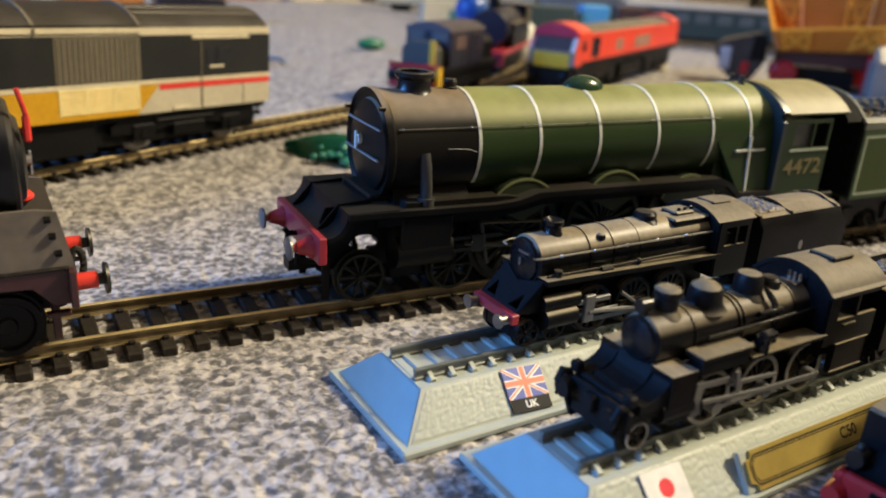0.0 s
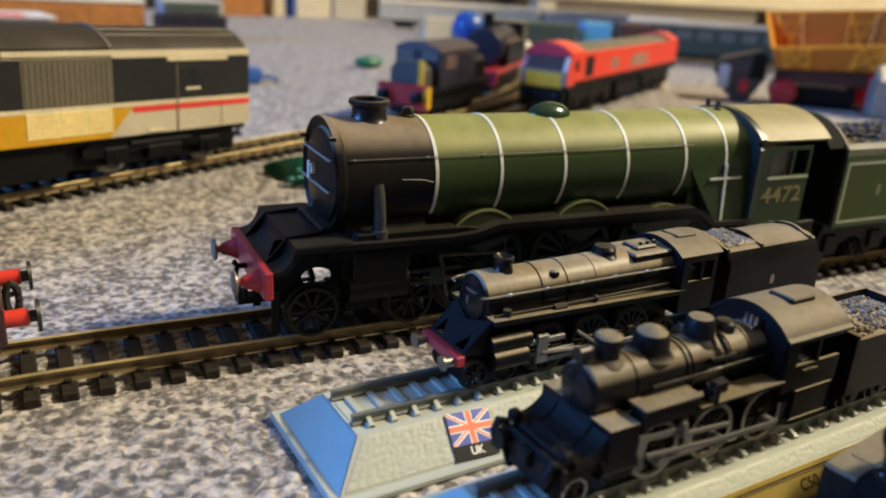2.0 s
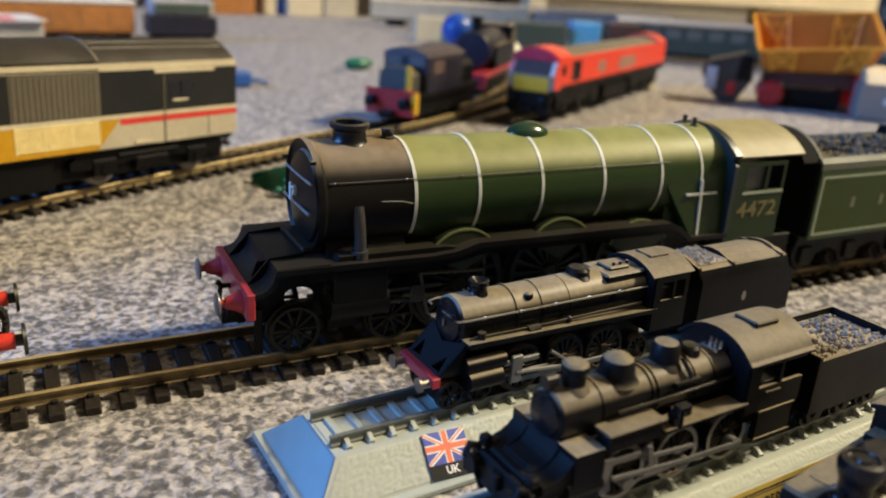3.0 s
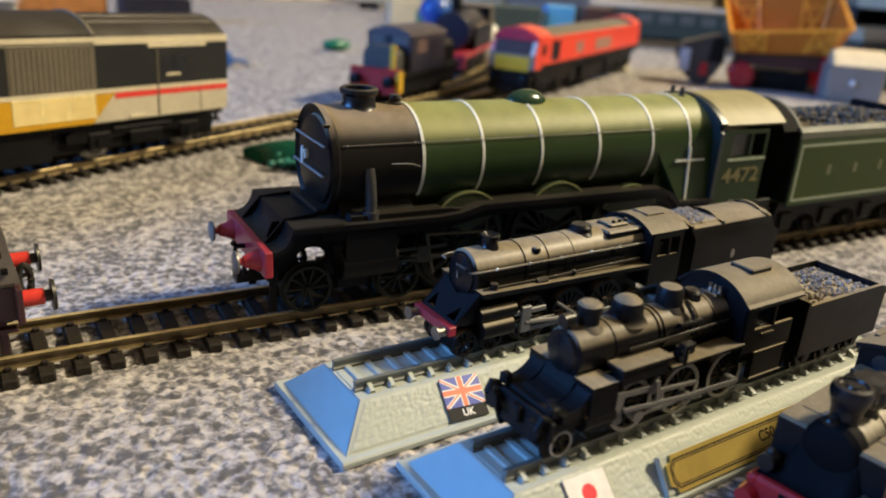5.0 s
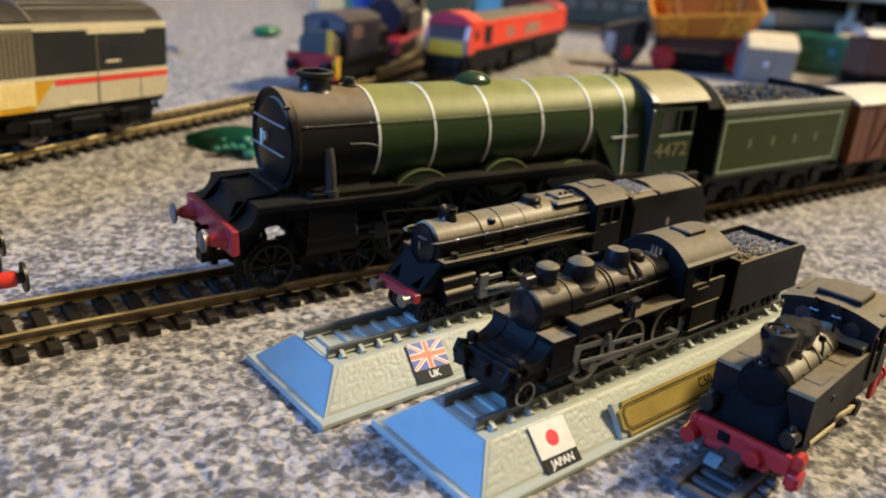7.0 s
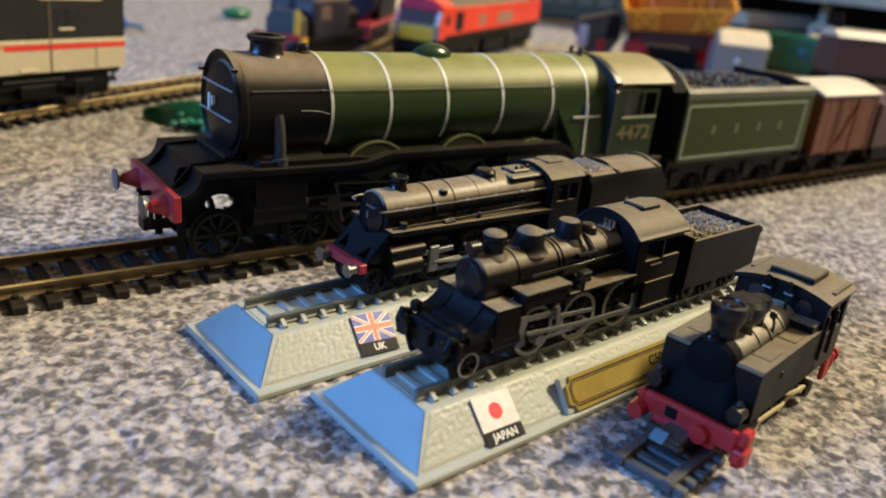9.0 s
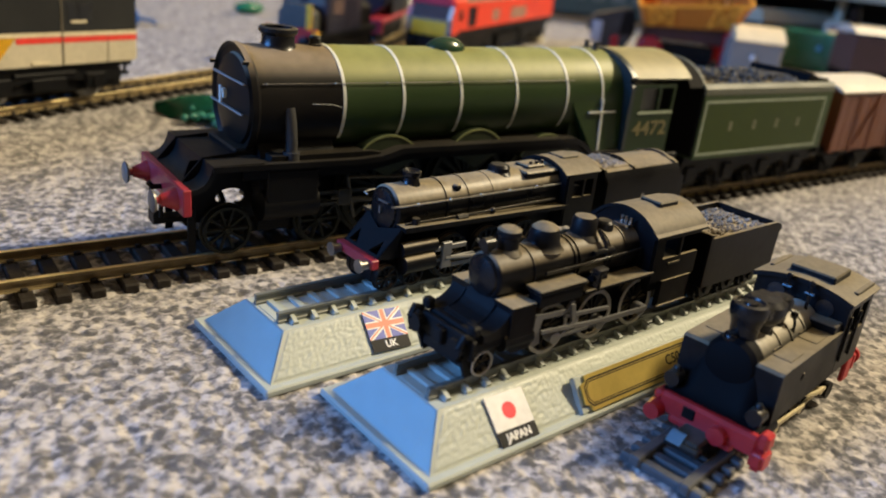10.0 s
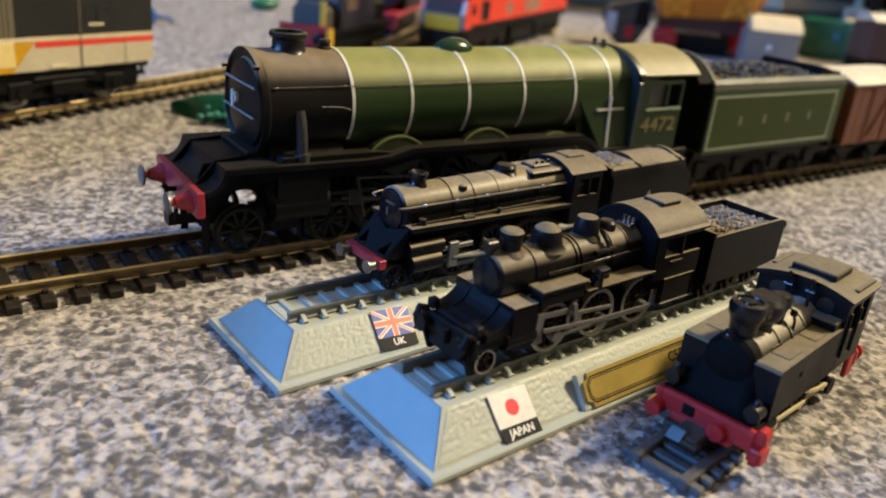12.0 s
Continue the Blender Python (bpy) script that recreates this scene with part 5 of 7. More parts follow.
def make_mogul():
    x, y = on_plinth(16.2, -104.6, 4.2, 14.5)
    e = thing("small_steam_locomotive", x, y, 10.55, 4.2, "small black steam engine with three domes on a plinth", "model train", "small engines")
    cz = 16.7
    part("boiler", revolve(B(), [(8.2, 0.01), (8.2, 4.1), (8.6, 4.45), (9.4, 4.5), (17, 4.5), (17, 4.4), (34, 4.55), (48, 4.8), (48, 0.01)], (0, 0, cz), "x", 40), CAST_DULL, e, "black boiler, dust and painted lamp sheen on top")
    part("smokebox_door", revolve(B(), [(8.4, 3.8), (7.7, 3.5), (7.2, 2.0), (7.0, 0.01)], (0, 0, cz), "x", 32), CAST_CLEAN, e)
    for x in (16.9, 28.0, 29.2, 38.4, 43.0):
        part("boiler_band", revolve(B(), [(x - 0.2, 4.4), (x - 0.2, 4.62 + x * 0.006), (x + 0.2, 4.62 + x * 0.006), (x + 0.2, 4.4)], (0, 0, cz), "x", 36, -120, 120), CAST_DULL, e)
    part("chimney", revolve(B(), [(20.4, 3.0), (21.4, 2.05), (23.5, 2.0), (23.9, 2.3), (24.9, 2.25), (25.3, 1.7), (25.4, 0.01)], (13.3, 0, 0), "z", 24), CAST_DUSTY, e, "short capped chimney")
    part("steam_dome", revolve(B(), [(20.0, 4.2), (20.9, 3.3), (21.8, 3.05), (22.8, 3.0), (23.9, 2.6), (24.6, 1.7), (24.9, 0.01)], (22.8, 0, 0), "z", 28), CAST_DUSTY, e, "round dome")
    part("sand_dome", revolve(B(), [(20.2, 3.4), (21.2, 2.65), (23.8, 2.55), (24.6, 2.1), (24.8, 0.01)], (34.1, 0, 0), "z", 28), CAST_DUSTY, e, "flat-topped dome")
    part("turret", revolve(B(), [(20.8, 2.0), (22.4, 1.9), (22.9, 1.4), (23.0, 0.01)], (40.4, 0, 0), "z", 18), CAST_CLEAN, e)
    lamp = B()
    cyl(lamp, (8.6, 0.3, cz + 4.2), (8.6, 0.3, cz + 6.0), 0.8, n=12)
    cyl(lamp, (7.4, 0.3, cz + 6.0), (9.6, 0.3, cz + 6.0), 1.2, n=16)
    part("headlamp", lamp, CAST_CLEAN, e, "round headlamp")
    wh = B()
    for yy in (-1.6, -0.5, 0.6):
        cyl(wh, (46.0, yy - 0.6, 21.6), (46.0, yy - 0.6, 23.4), 0.4, n=8)
    box(wh, 44.2, 46.8, -2.8, 0.8, 21.4, 22.0, 0.15)
    parts("whistle", wh, STEEL, e)
    pp = B()
    for s in (-1, 1):
        tube(pp, [(19, s * 5.3, cz + 0.4), (30, s * 5.3, cz + 0.4), (47, s * 5.4, cz + 0.8)], 0.35, 8)
        tube(pp, [(35.6, s * 2.6, 22.4), (36.4, s * 4.4, 19.8), (36.4, s * 5.1, 16)], 0.45, 8)
        cyl(pp, (32.5, s * 4.7, 18.6), (38.5, s * 4.7, 18.6), 0.6, n=10)
    parts("boiler_pipe", pp, CAST_CLEAN, e)
    # front end: cylinders' top plates, beam, buffers, curved apron
    for s in (-1, 1):
        c = B()
        prism(c, [(8.2, 13.6), (14.2, 13.6), (14.2, 5.6), (13.2, 4.6), (9.2, 4.6), (8.2, 5.6)], "y", s * 3.4, s * 8.4)
        cyl(c, (7.6, s * 6.6, 6.6), (14.8, s * 6.6, 6.6), 2.0, n=16)
        part("cylinder", c, CAST_BLACK, e, "boxy black cylinder block")
        rb = B()
        box(rb, 14.6, 27.4, s * 8.6 if s < 0 else 4.4, -4.4 if s < 0 else 8.6, 14.6, 15.6, 0.2)
        box(rb, 15.2, 26.9, s * 8.3 if s < 0 else 5, -5 if s < 0 else 8.3, 12.0, 14.7, 0.2)
        part("air_reservoir_box", rb, CAST_DUSTY, e, "dusty flat-topped box")
        rb = B()
        box(rb, 27.4, 48.6, s * 8.6 if s < 0 else 4.4, -4.4 if s < 0 else 8.6, 12.4, 13.2, 0.15)
        part("running_board", rb, CAST_DUSTY, e, "dusty running board")
        pm = B()
        cyl(pm, (31.0, s * 7.4, 12.6), (31.0, s * 7.4, 16.0), 1.3, n=14)
        cyl(pm, (29.2, s * 7.6, 15.0), (33.4, s * 7.6, 15.0), 0.8, n=10)
        box(pm, 29.6, 32.6, s * 8.2 - 0.9, s * 8.2 + 0.9, 16.0, 17.2, 0.2)
        part("air_pump", pm, CAST_CLEAN, e)
    part("front_platform", box(B(), 0.6, 8.8, -7.4, 7.4, 5.8, 8.2, 0.5), CAST_PLAIN, e, "black front platform")
    slab_bm = B()
    prism(slab_bm, [(2.8, 8.0), (2.7, 9.2), (3.4, 9.8), (5.6, 10.0), (7.0, 10.8), (7.9, 12.2), (8.4, 13.8), (9.6, 13.8), (9.6, 8.0)], "y", -4.2, 4.2)
    bmesh.ops.bevel(slab_bm, geom=slab_bm.edges[:], offset=0.35, segments=2, affect="EDGES")
    part("saddle", slab_bm, CAST_PLAIN, e, "rounded black smokebox saddle")
    part("step_plate", box(B(), 1.4, 3.6, -5.8, 5.8, 8.0, 9.3, 0.4), CAST_PLAIN, e, "black step across the front")
    for s in (-1, 1):
        part("curved_step", prism(B(), [(2.6, 9.4)] + [(2.6 + 6.4 * math.sin(radians(a)), 15.2 - 5.8 * math.cos(radians(a))) for a in (12, 26, 40, 54, 66)] + [(9.2, 13.0), (9.2, 8.0), (2.6, 8.0)], "y", s * 4.2, s * 7.9), CAST_PLAIN, e, "hollow black step sweeping up")
        part("brake_hose", tube(B(), [(0.4, s * 6.8, 9.0), (-1.4, s * 6.9, 9.8), (-2.2, s * 6.9, 8.0), (-1.8, s * 6.8, 5.4)], 0.7, 8), CAST_PLAIN, e, "thick black hose")
        part("marker_lamp", box(B(), 0.4, 2.4, s * 6.4 - 1.0, s * 6.4 + 1.0, 9.0, 11.2, 0.4), CAST_PLAIN, e, "square black lamp")
    bb = box(B(), -0.2, 1.0, -8.2, 8.2, 5.0, 9.0, 0.3)
    part("buffer_beam", bb, CAST_PLAIN, e, "black buffer beam")
    for yy in (-5.6, 5.6):
        b = B()
        cyl(b, (0, yy, 7.2), (-1.8, yy, 7.2), 1.1, n=14)
        cyl(b, (-1.8, yy, 7.2), (-2.4, yy, 7.2), 1.8, n=16)
        part("buffer", b, CAST_PLAIN, e)
    cp = B()
    box(cp, -1.6, 0.2, -1.2, 1.2, 5.4, 8.6, 0.3)
    prism(cp, [(-1.0, 5.2), (2.5, 5.2), (2.5, 1.0), (0.6, 0.9)], "y", -6.4, -5.6)
    prism(cp, [(-1.0, 5.2), (2.5, 5.2), (2.5, 1.0), (0.6, 0.9)], "y", 5.6, 6.4)
    box(cp, 0.2, 1.4, -6.0, 6.0, 2.4, 5.0, 0.2)
    part("coupler", cp, CAST_PLAIN, e)
    fr = box(B(), 9.4, 66, -3.4, 3.4, 3.0, 12.4, 0.2)
    box(fr, 1.2, 9.4, -4.6, 4.6, 2.4, 6.0, 0.2)
    part("frame", fr, BLACK, e)
    n_engine_wheels(e, [(3.9, 2.5, 10)], 6.0, CAST_BLACK, "bright-rimmed pony wheel", tyre=TYRE, lift=0.7)
    n_engine_wheels(e, [(20.6, 5.3, 14), (33.8, 5.3, 14), (47.0, 5.3, 14)], 5.6, CAST_BLACK, "steel-rimmed driving wheel", tyre=TYRE, lift=0.6)
    for s in (-1, 1):
        g = B()
        ya, yb = s * 7.7, s * 8.3
        prism(g, [(14.4, 4.6), (15.2, 4.2), (16.8, 4.6), (16.2, 7.4), (17.0, 10.6), (14.8, 10.8)], "y", s * 7.3, s * 8.2)
        prism(g, [(16.4, 10.4), (23.4, 10.0), (24.8, 11.6), (25.6, 11.4), (24.6, 9.4), (22.6, 9.0), (16.4, 9.4)], "y", s * 7.4, s * 8.0)
        prism(g, [(16.4, 7.5), (16.4, 6.8), (33, 5.2), (46, 4.6), (48.4, 4.9), (48.4, 5.7), (46, 5.6), (33, 6.0)], "y", s * 8.3, s * 8.8)
        prism(g, [(23, 9.1), (36.0, 8.0), (36.0, 7.4), (23, 8.4)], "y", ya, yb)
        prism(g, [(20, 3.8), (48, 3.8), (48, 4.4), (20, 4.4)], "y", s * 7.0, s * 7.6)
        prism(g, [(24.0, 11.0), (25.0, 11.0), (26.0, 7.2), (22.6, 4.6), (21.8, 5.2), (24.8, 7.4)], "y", s * 8.1, s * 8.6)
        for x in (20.6, 33.8, 47):
            cyl(g, (x, s * 6.6, 4.9), (x, s * 8.6, 4.9), 1.3, n=12)
        parts("steel_rod", g, ROD_STEEL, e, "steel rod of the valve gear")
    for s in (-1, 1):
        side = part("cab_side", panel([48, 51, 56.6, 57.4, 63.6], [10.4, 15.4, 19.6, 21.0], {(1, 1), (3, 1)}, s * 7.6, s * 8.3), CAST_BLACK, e, "black cab side with windows")
        part("cab_step", box(B(), 52, 62.6, s * 7.6, s * 8.5, 4.5, 10.4, 0.2), CAST_BLACK, e)
        part("grab_rail", tube(B(), [(53, s * 8.5, 14.2), (57, s * 8.5, 14.2)], 0.25, 6), CAST_BLACK, side)
    part("cab_front", prism(B(), [(-8.0, 10.4), (-8.0, 20.6)] + arc(0, 14.2, 10.3, 139, 41, 16)[1:-1] + [(8.0, 20.6), (8.0, 10.4)], "x", 47.4, 48.4), CAST_BLACK, e)
    rf = B()
    prism(rf, arc(0, 14.2, 10.9, 140, 40, 20) + arc(0, 14.2, 10.2, 140, 40, 20)[::-1], "x", 47.0, 65)
    for s in (-1, 1):
        prism(rf, [(s * 7.9, 20.4), (s * 8.9, 20.4), (s * 8.9, 20.9), (s * 8.2, 21.4)], "x", 47.0, 65)
    box(rf, 54, 60.5, -3.2, 2.2, 24.4, 25.7, 0.3)
    part("cab_roof", rf, CAST_DUSTY, e, "dusty arched cab roof with a hatch")
    part("cab_inside", box(B(), 49, 55, -7.4, 7.4, 8, 15, 0), BLACK, e)
    part("tender_bulkhead", box(B(), 68.0, 69.0, -8.6, 8.6, 5.4, 18.2, 0.15), CAST_BLACK, e)
    tn = B()
    prism(tn, [(-8.6, 5.4), (-8.6, 17.2), (-7.8, 17.2), (-7.8, 15.0), (7.8, 15.0), (7.8, 17.2), (8.6, 17.2), (8.6, 5.4)], "x", 68.6, 96.6)
    bk = B()
    prism(bk, [(96.4, 5.4), (96.4, 17.2), (98.6, 16.4), (99.4, 15.2), (98.4, 14.6), (98.0, 5.4)], "y", -8.6, 8.6)
    part("tender_back", bk, CAST_BLACK, e)
    part("tender_body", tn, CAST_BLACK, e, "plain black tender body")
    cl = B()
    box(cl, 69.4, 96, -7.8, 7.8, 14, 15.6, 0)
    rough_lumps(cl, 69.8, 95.8, -7.4, 7.4, 15.6, 0.85, 420, 9, 0.8)
    part("tender_coal", cl, GREY_COAL, e, "glinting grey coal load")
    tf = B()
    box(tf, 66, 97, -5.2, 5.2, 3.2, 5.6, 0.2)
    for s in (-1, 1):
        for x in (73.5, 83, 92.5):
            prism(tf, [(x - 3.6, 5.4), (x + 3.6, 5.4), (x + 1.8, 1.8), (x - 1.8, 1.8)], "y", s * 6.4 - 0.5, s * 6.4 + 0.5)
            cyl(tf, (x, s * 6.6, 3.2), (x, s * 7.4, 3.2), 0.9, n=10)
    part("tender_frame", tf, CAST_BLACK, e)
    n_engine_wheels(e, [(73.5, 2.8, 8), (83, 2.8, 8), (92.5, 2.8, 8)], 5.0, CAST_BLACK, "dark wheel")
    return e


# blue of the mirrored window light put into the pad's colour
PAD_BLUE = material("blue_pad_plastic", (0.11, 0.2, 0.25), 0.4)


def make_tank_engine():
    """Origin on the floor under the middle of the front of its side tanks."""
    e = thing("small_tank_engine", 72.1, -116.8, 0, 10.3, "small black tank engine with red beams on a scrap of track", "model train", "small engines")
    TANK = CAST_BLACK
    for s in (-1, 1):
        tk = B()
        prism(tk, [(0.2, 9.0), (0.2, 18.6), (0.8, 19.1), (29.4, 19.1), (29.4, 9.0)], "y", s * 3.6, s * 9.6)
        part("side_tank", tk, CAST_DUSTY, e, "dusty black side tank")
        for x in (9, 21):
            h = box(B(), x - 2.8, x + 2.8, s * 6.6 - 1.8, s * 6.6 + 1.8, 19.0, 19.25, 0.1)
            tube(h, [(x - 2, s * 4.6, 19.5), (x + 2, s * 4.6, 19.5)], 0.2, 6)
            part("tank_lid", h, CAST_DUSTY, e)
        rv = B()
        ball(rv, (11, s * 9.55, 15.2), 0.9, 1, 0.4, 1, 10)
        part("tank_badge", rv, TANK, e)
    cz = 18.2
    part("boiler", revolve(B(), [(3.0, 0.01), (3.0, 5.1), (30, 5.1)], (0, 0, cz - 1.0), "x", 36), CAST_RUBBED, e, "dusty rubbed black boiler")
    for x in (10.4, 15.5, 21.8):
        part("boiler_band", revolve(B(), [(x - 0.2, 5.1), (x - 0.2, 5.35), (x + 0.2, 5.35), (x + 0.2, 5.1)], (0, 0, cz - 1.0), "x", 32, -80, 80), CAST_RUBBED, e)
    part("smokebox", revolve(B(), [(-1.0, 0.01), (-0.9, 3.2), (-0.4, 4.4), (0.6, 5.1), (3.0, 5.2)], (0, 0, cz - 1.2), "x", 36), SOOT, e, "rounded black smokebox")
    front = B()
    box(front, -3.8, 30, -9.4, 9.4, 8.2, 9.0, 0.3)
    # the front sheet sweeps up from the footplate to the smokebox and fans out to the tanks
    rows = []
    for k in range(13):
        u = k / 12
        row = []
        for q in range(25):
            yy = -9.2 + 18.4 * q / 24
            top = 16.8 if abs(yy) < 5.0 else 9.0 + 7.8 * (1 - (abs(yy) - 5.0) / 4.2) ** 2
            row.append(front.verts.new((-4.4 + 4.4 * u, yy, 8.95 + (top - 9.0) * u ** 2.2)))
        rows.append(row)
    rows.append([front.verts.new((0.35, v.co.y, v.co.z)) for v in rows[-1]])
    rows.append([front.verts.new((0.35, v.co.y, 8.6)) for v in rows[-1]])
    for a, b in zip(rows, rows[1:]):
        for q in range(24):
            front.faces.new((a[q], b[q], b[q + 1], a[q + 1]))
    part("footplate", front, SOOT, e, "black footplate sweeping up to the smokebox")
    for yy in (-7.9, 8.2):
        lp = B()
        cyl(lp, (-2.4, yy, 8.9), (-2.4, yy, 12.0), 1.1, n=14)
        cyl(lp, (-4.0, yy, 11.2), (-1.2, yy, 11.2), 1.55, n=18)
        ball(lp, (-2.4, yy, 12.9), 0.85, n=10)
        part("lamp", lp, GLOSS_BLACK, e, "glossy black lamp")
    part("chimney", revolve(B(), [(19.0, 3.6), (20.4, 2.7), (21.6, 2.5), (23.8, 2.6), (24.8, 2.9), (25.8, 3.3), (27.2, 3.5), (28.2, 3.2), (28.4, 2.5), (27.9, 2.3), (27.9, 1.3), (28.3, 1.1), (28.3, 0.01)], (3.6, 0.3, 0), "z", 28), CAST_CLEAN, e, "glossy black chimney")
    dm = B()
    revolve(dm, [(20.6, 3.2), (21.8, 2.5), (23.4, 2.6), (24.4, 3.6), (26.0, 4.1), (27.3, 3.8), (28.2, 2.8), (28.5, 0.01)], (9.0, -0.2, 0), "z", 28)
    revolve(dm, [(21.4, 1.5), (24.2, 1.6), (25.2, 2.1), (26.6, 2.3), (27.4, 2.0), (27.4, 1.2), (26.9, 0.01)], (14.2, -1.2, 0), "z", 20)
    box(dm, 3.6, 13.6, -3.2, 3.2, 24.6, 28.0, 1.4)
    ball(dm, (0.9, 1.2, 21.6), 1.5, 1, 1, 0.9, 14)
    cyl(dm, (0.6, 1.2, 19.5), (0.7, 1.2, 21.4), 1.0, n=12)
    part("dome", dm, CAST_CLEAN, e, "joined glossy black domes")
    pb = B()
    for x, yy in ((17.0, -3.4),):
        tube(pb, [(x, yy, 23.4), (x, yy - 0.5, 22), (x, yy - 0.6, 20.0)], 0.3, 8)
        ball(pb, (x, yy, 23.5), 0.8, n=10)
    parts("pipework", pb, CAST_CLEAN, e)
    pg = B()
    cyl(pg, (22, 0, 22), (22, 0, 24.2), 0.9, n=12)
    for x, yy in ((26.6, -2.2), (26.8, 2.4)):
        cyl(pg, (x, yy, 21), (x, yy, 27.0), 0.35, n=8)
        ball(pg, (x, yy, 27.2), 0.7, n=8)
        cyl(pg, (x, yy - 0.9, 25), (x, yy + 0.9, 25), 0.4, n=8)
    parts("whistle", pg, CAST_CLEAN, e)
    ledge = B()
    box(ledge, 25.4, 29.6, -9.0, 9.0, 19.0, 20.8, 0.2)
    part("cab_ledge", ledge, CAST_DUSTY, e)
    edge = arc(0, -0.9, 27.0, 110.6, 69.4, 14)
    for x in (29.2, 42.2):
        part("cab_end", prism(B(), [(-9.6, 9), (-9.6, 24.2)] + edge + [(9.6, 24.2), (9.6, 9)], "x", x, x + 1.0), TANK, e, "black cab end sheet")
    for s in (-1, 1):
        side = part("cab_side", panel([30.2, 31.4, 35.6, 36.8, 41.2, 42.2], [9, 17.4, 23.2, 24.4], {(1, 1), (3, 1)}, s * 9.0, s * 9.65), TANK, e, "black cab side with open windows")
        for x in (30.8, 36.2):
            part("grab_rail", tube(B(), [(x, s * 9.9, 12), (x, s * 9.9, 22)], 0.25, 6), TANK, side)
    for yy in (-5.0, 5.0):
        w = B()
        cyl(w, (28.9, yy, 22.4), (29.3, yy, 22.4), 1.8, n=20)
        part("cab_window", w, GLASS_DARK, e, "round dark window")
    rf = B()
    prism(rf, arc(0, -0.9, 28.0, 111.6, 68.4, 18) + arc(0, -0.9, 27.0, 111.6, 68.4, 18)[::-1], "x", 28.2, 44.2)
    for s in (-1, 1):
        box(rf, 33.5, 43.6, s * 8.6 - 0.5, s * 8.6 + 0.5, 25.2, 26.1, 0.15)
    part("cab_roof", rf, CAST_DUSTY, e, "dusty arched roof")
    hatch = B()
    box(hatch, 31.6, 40.8, -4.8, 4.4, 26.4, 28.2, 0.3)
    part("roof_hatch", hatch, CAST_DUSTY, e, "raised roof hatch")
    inside = box(B(), 31, 41, -8.6, 8.6, 9, 15, 0)
    part("cab_inside", inside, BLACK, e)
    # red beams with their buffers and lower frame
    for x0, sgn in ((-6.0, -1), (44.2, 1)):
        bm = B()
        box(bm, x0, x0 + 2.2, *((-10.4, 8.8) if sgn < 0 else (-9.6, 9.6)), 4.8, 9.1, 0.6)
        part("buffer_beam", bm, CRIMSON, e, "crimson plastic buffer beam")
        if sgn < 0:
            for yy, top in ((-11.0, 9.9), (9.2, 8.8)):
                br = prism(B(), [(x0 - 1.0, 3.6), (x0 - 1.0, 6.5), (x0, 7.0), (x0 + 3.4, 7.0), (x0 + 3.4, 3.0), (x0 - 0.3, 3.0)], "y", yy - 1.3, yy + 1.3)
                bmesh.ops.bevel(br, geom=br.edges[:], offset=0.6, segments=3, affect="EDGES")
                part("beam_bracket", br, CRIMSON, e, "rounded crimson bracket")
                up = box(B(), x0 + 0.2, x0 + 3.6, yy - 1.0, yy + 1.0, 6.9, top, 0.5)
                part("bracket_top", up, CRIMSON, e, "small crimson block")
            part("beam_slot", box(B(), x0 - 0.25, x0 + 0.4, 1.4, 3.8, 6.2, 8.4, 0.1), BLACK, e, "square black slot in the beam")
            part("buffer", cyl(B(), (x0 - 2.2, 8.8, 5.4), (x0 + 1, 8.8, 5.4), 1.6, 1.9, 20), CRIMSON, e, "blunt crimson buffer")
            part("coupling_boss", cyl(B(), (x0 - 1.6, -3.6, 6.4), (x0 + 1, -3.6, 6.4), 1.7, n=18), CRIMSON, e, "round crimson boss")
            part("lower_beam", box(B(), x0 - 0.3, x0 + 1.2, -6.4, 6.2, 3.8, 5.4, 0.5), CRIMSON, e, "crimson lower lip")
        for yy in (-7.6, 7.6) if sgn > 0 else ():
            b = B()
            xa = x0 if sgn < 0 else x0 + 1.8
            cyl(b, (xa, yy, 6.9), (xa + sgn * 2.4, yy, 6.9), 1.5, n=16)
            cyl(b, (xa + sgn * 2.2, yy, 6.9), (xa + sgn * 3.0, yy, 6.9), 2.1, n=18)
            part("buffer", b, CRIMSON, e, "crimson plastic buffer")
        st = B()
        for yy in (-8.9, 8.9):
            box(st, x0 + (0.4 if sgn < 0 else -3.0), x0 + (3.4 if sgn < 0 else 1.0), yy - 0.5, yy + 0.5, 3.0, 8.6, 0.3)
        if sgn > 0:
            parts("step", st, CRIMSON, e, "crimson steps")
        else:
            st.free()
    cp = B()
    box(cp, -11.5, -5, -2.8, 2.8, 3.4, 5.4, 0.4)
    box(cp, -12.6, -10.5, -3.4, 3.4, 3.2, 4.9, 0.4)
    box(cp, 46, 50, -2.4, 2.4, 3.4, 5.4, 0.3)
    part("coupler_pad", prism(B(), [(-13.0, 4.6), (-11.0, 6.0), (-10.4, 6.0), (-10.4, 4.6)], "y", 0.0, 2.8), PAD_BLUE, e, "coupler pad coloured with the blue window reflection", flat=True)
    parts("coupler", cp, GLOSS_BLACK, e, "shiny black coupler")
    ch = B()
    box(ch, -3, 43, -3.6, 3.6, 3.4, 9, 0.2)
    part("frame", ch, BLACK, e)
    n = [(8.0, 5.2, 12), (19.5, 5.2, 12), (31.0, 5.2, 12)]
    made = None
    for x, r, sp in n:
        for s in (-1, 1):
            at = (x, s * 5.6, r - 0.3)
            if made is None:
                made = part("wheel", spoked_wheel(r, 1.4, sp, 0.2, 0.16, 0.07, 0.06), BLACK, e, "black spoked wheel", at=at)
            else:
                again(made, at, 0 if s < 0 else 180)
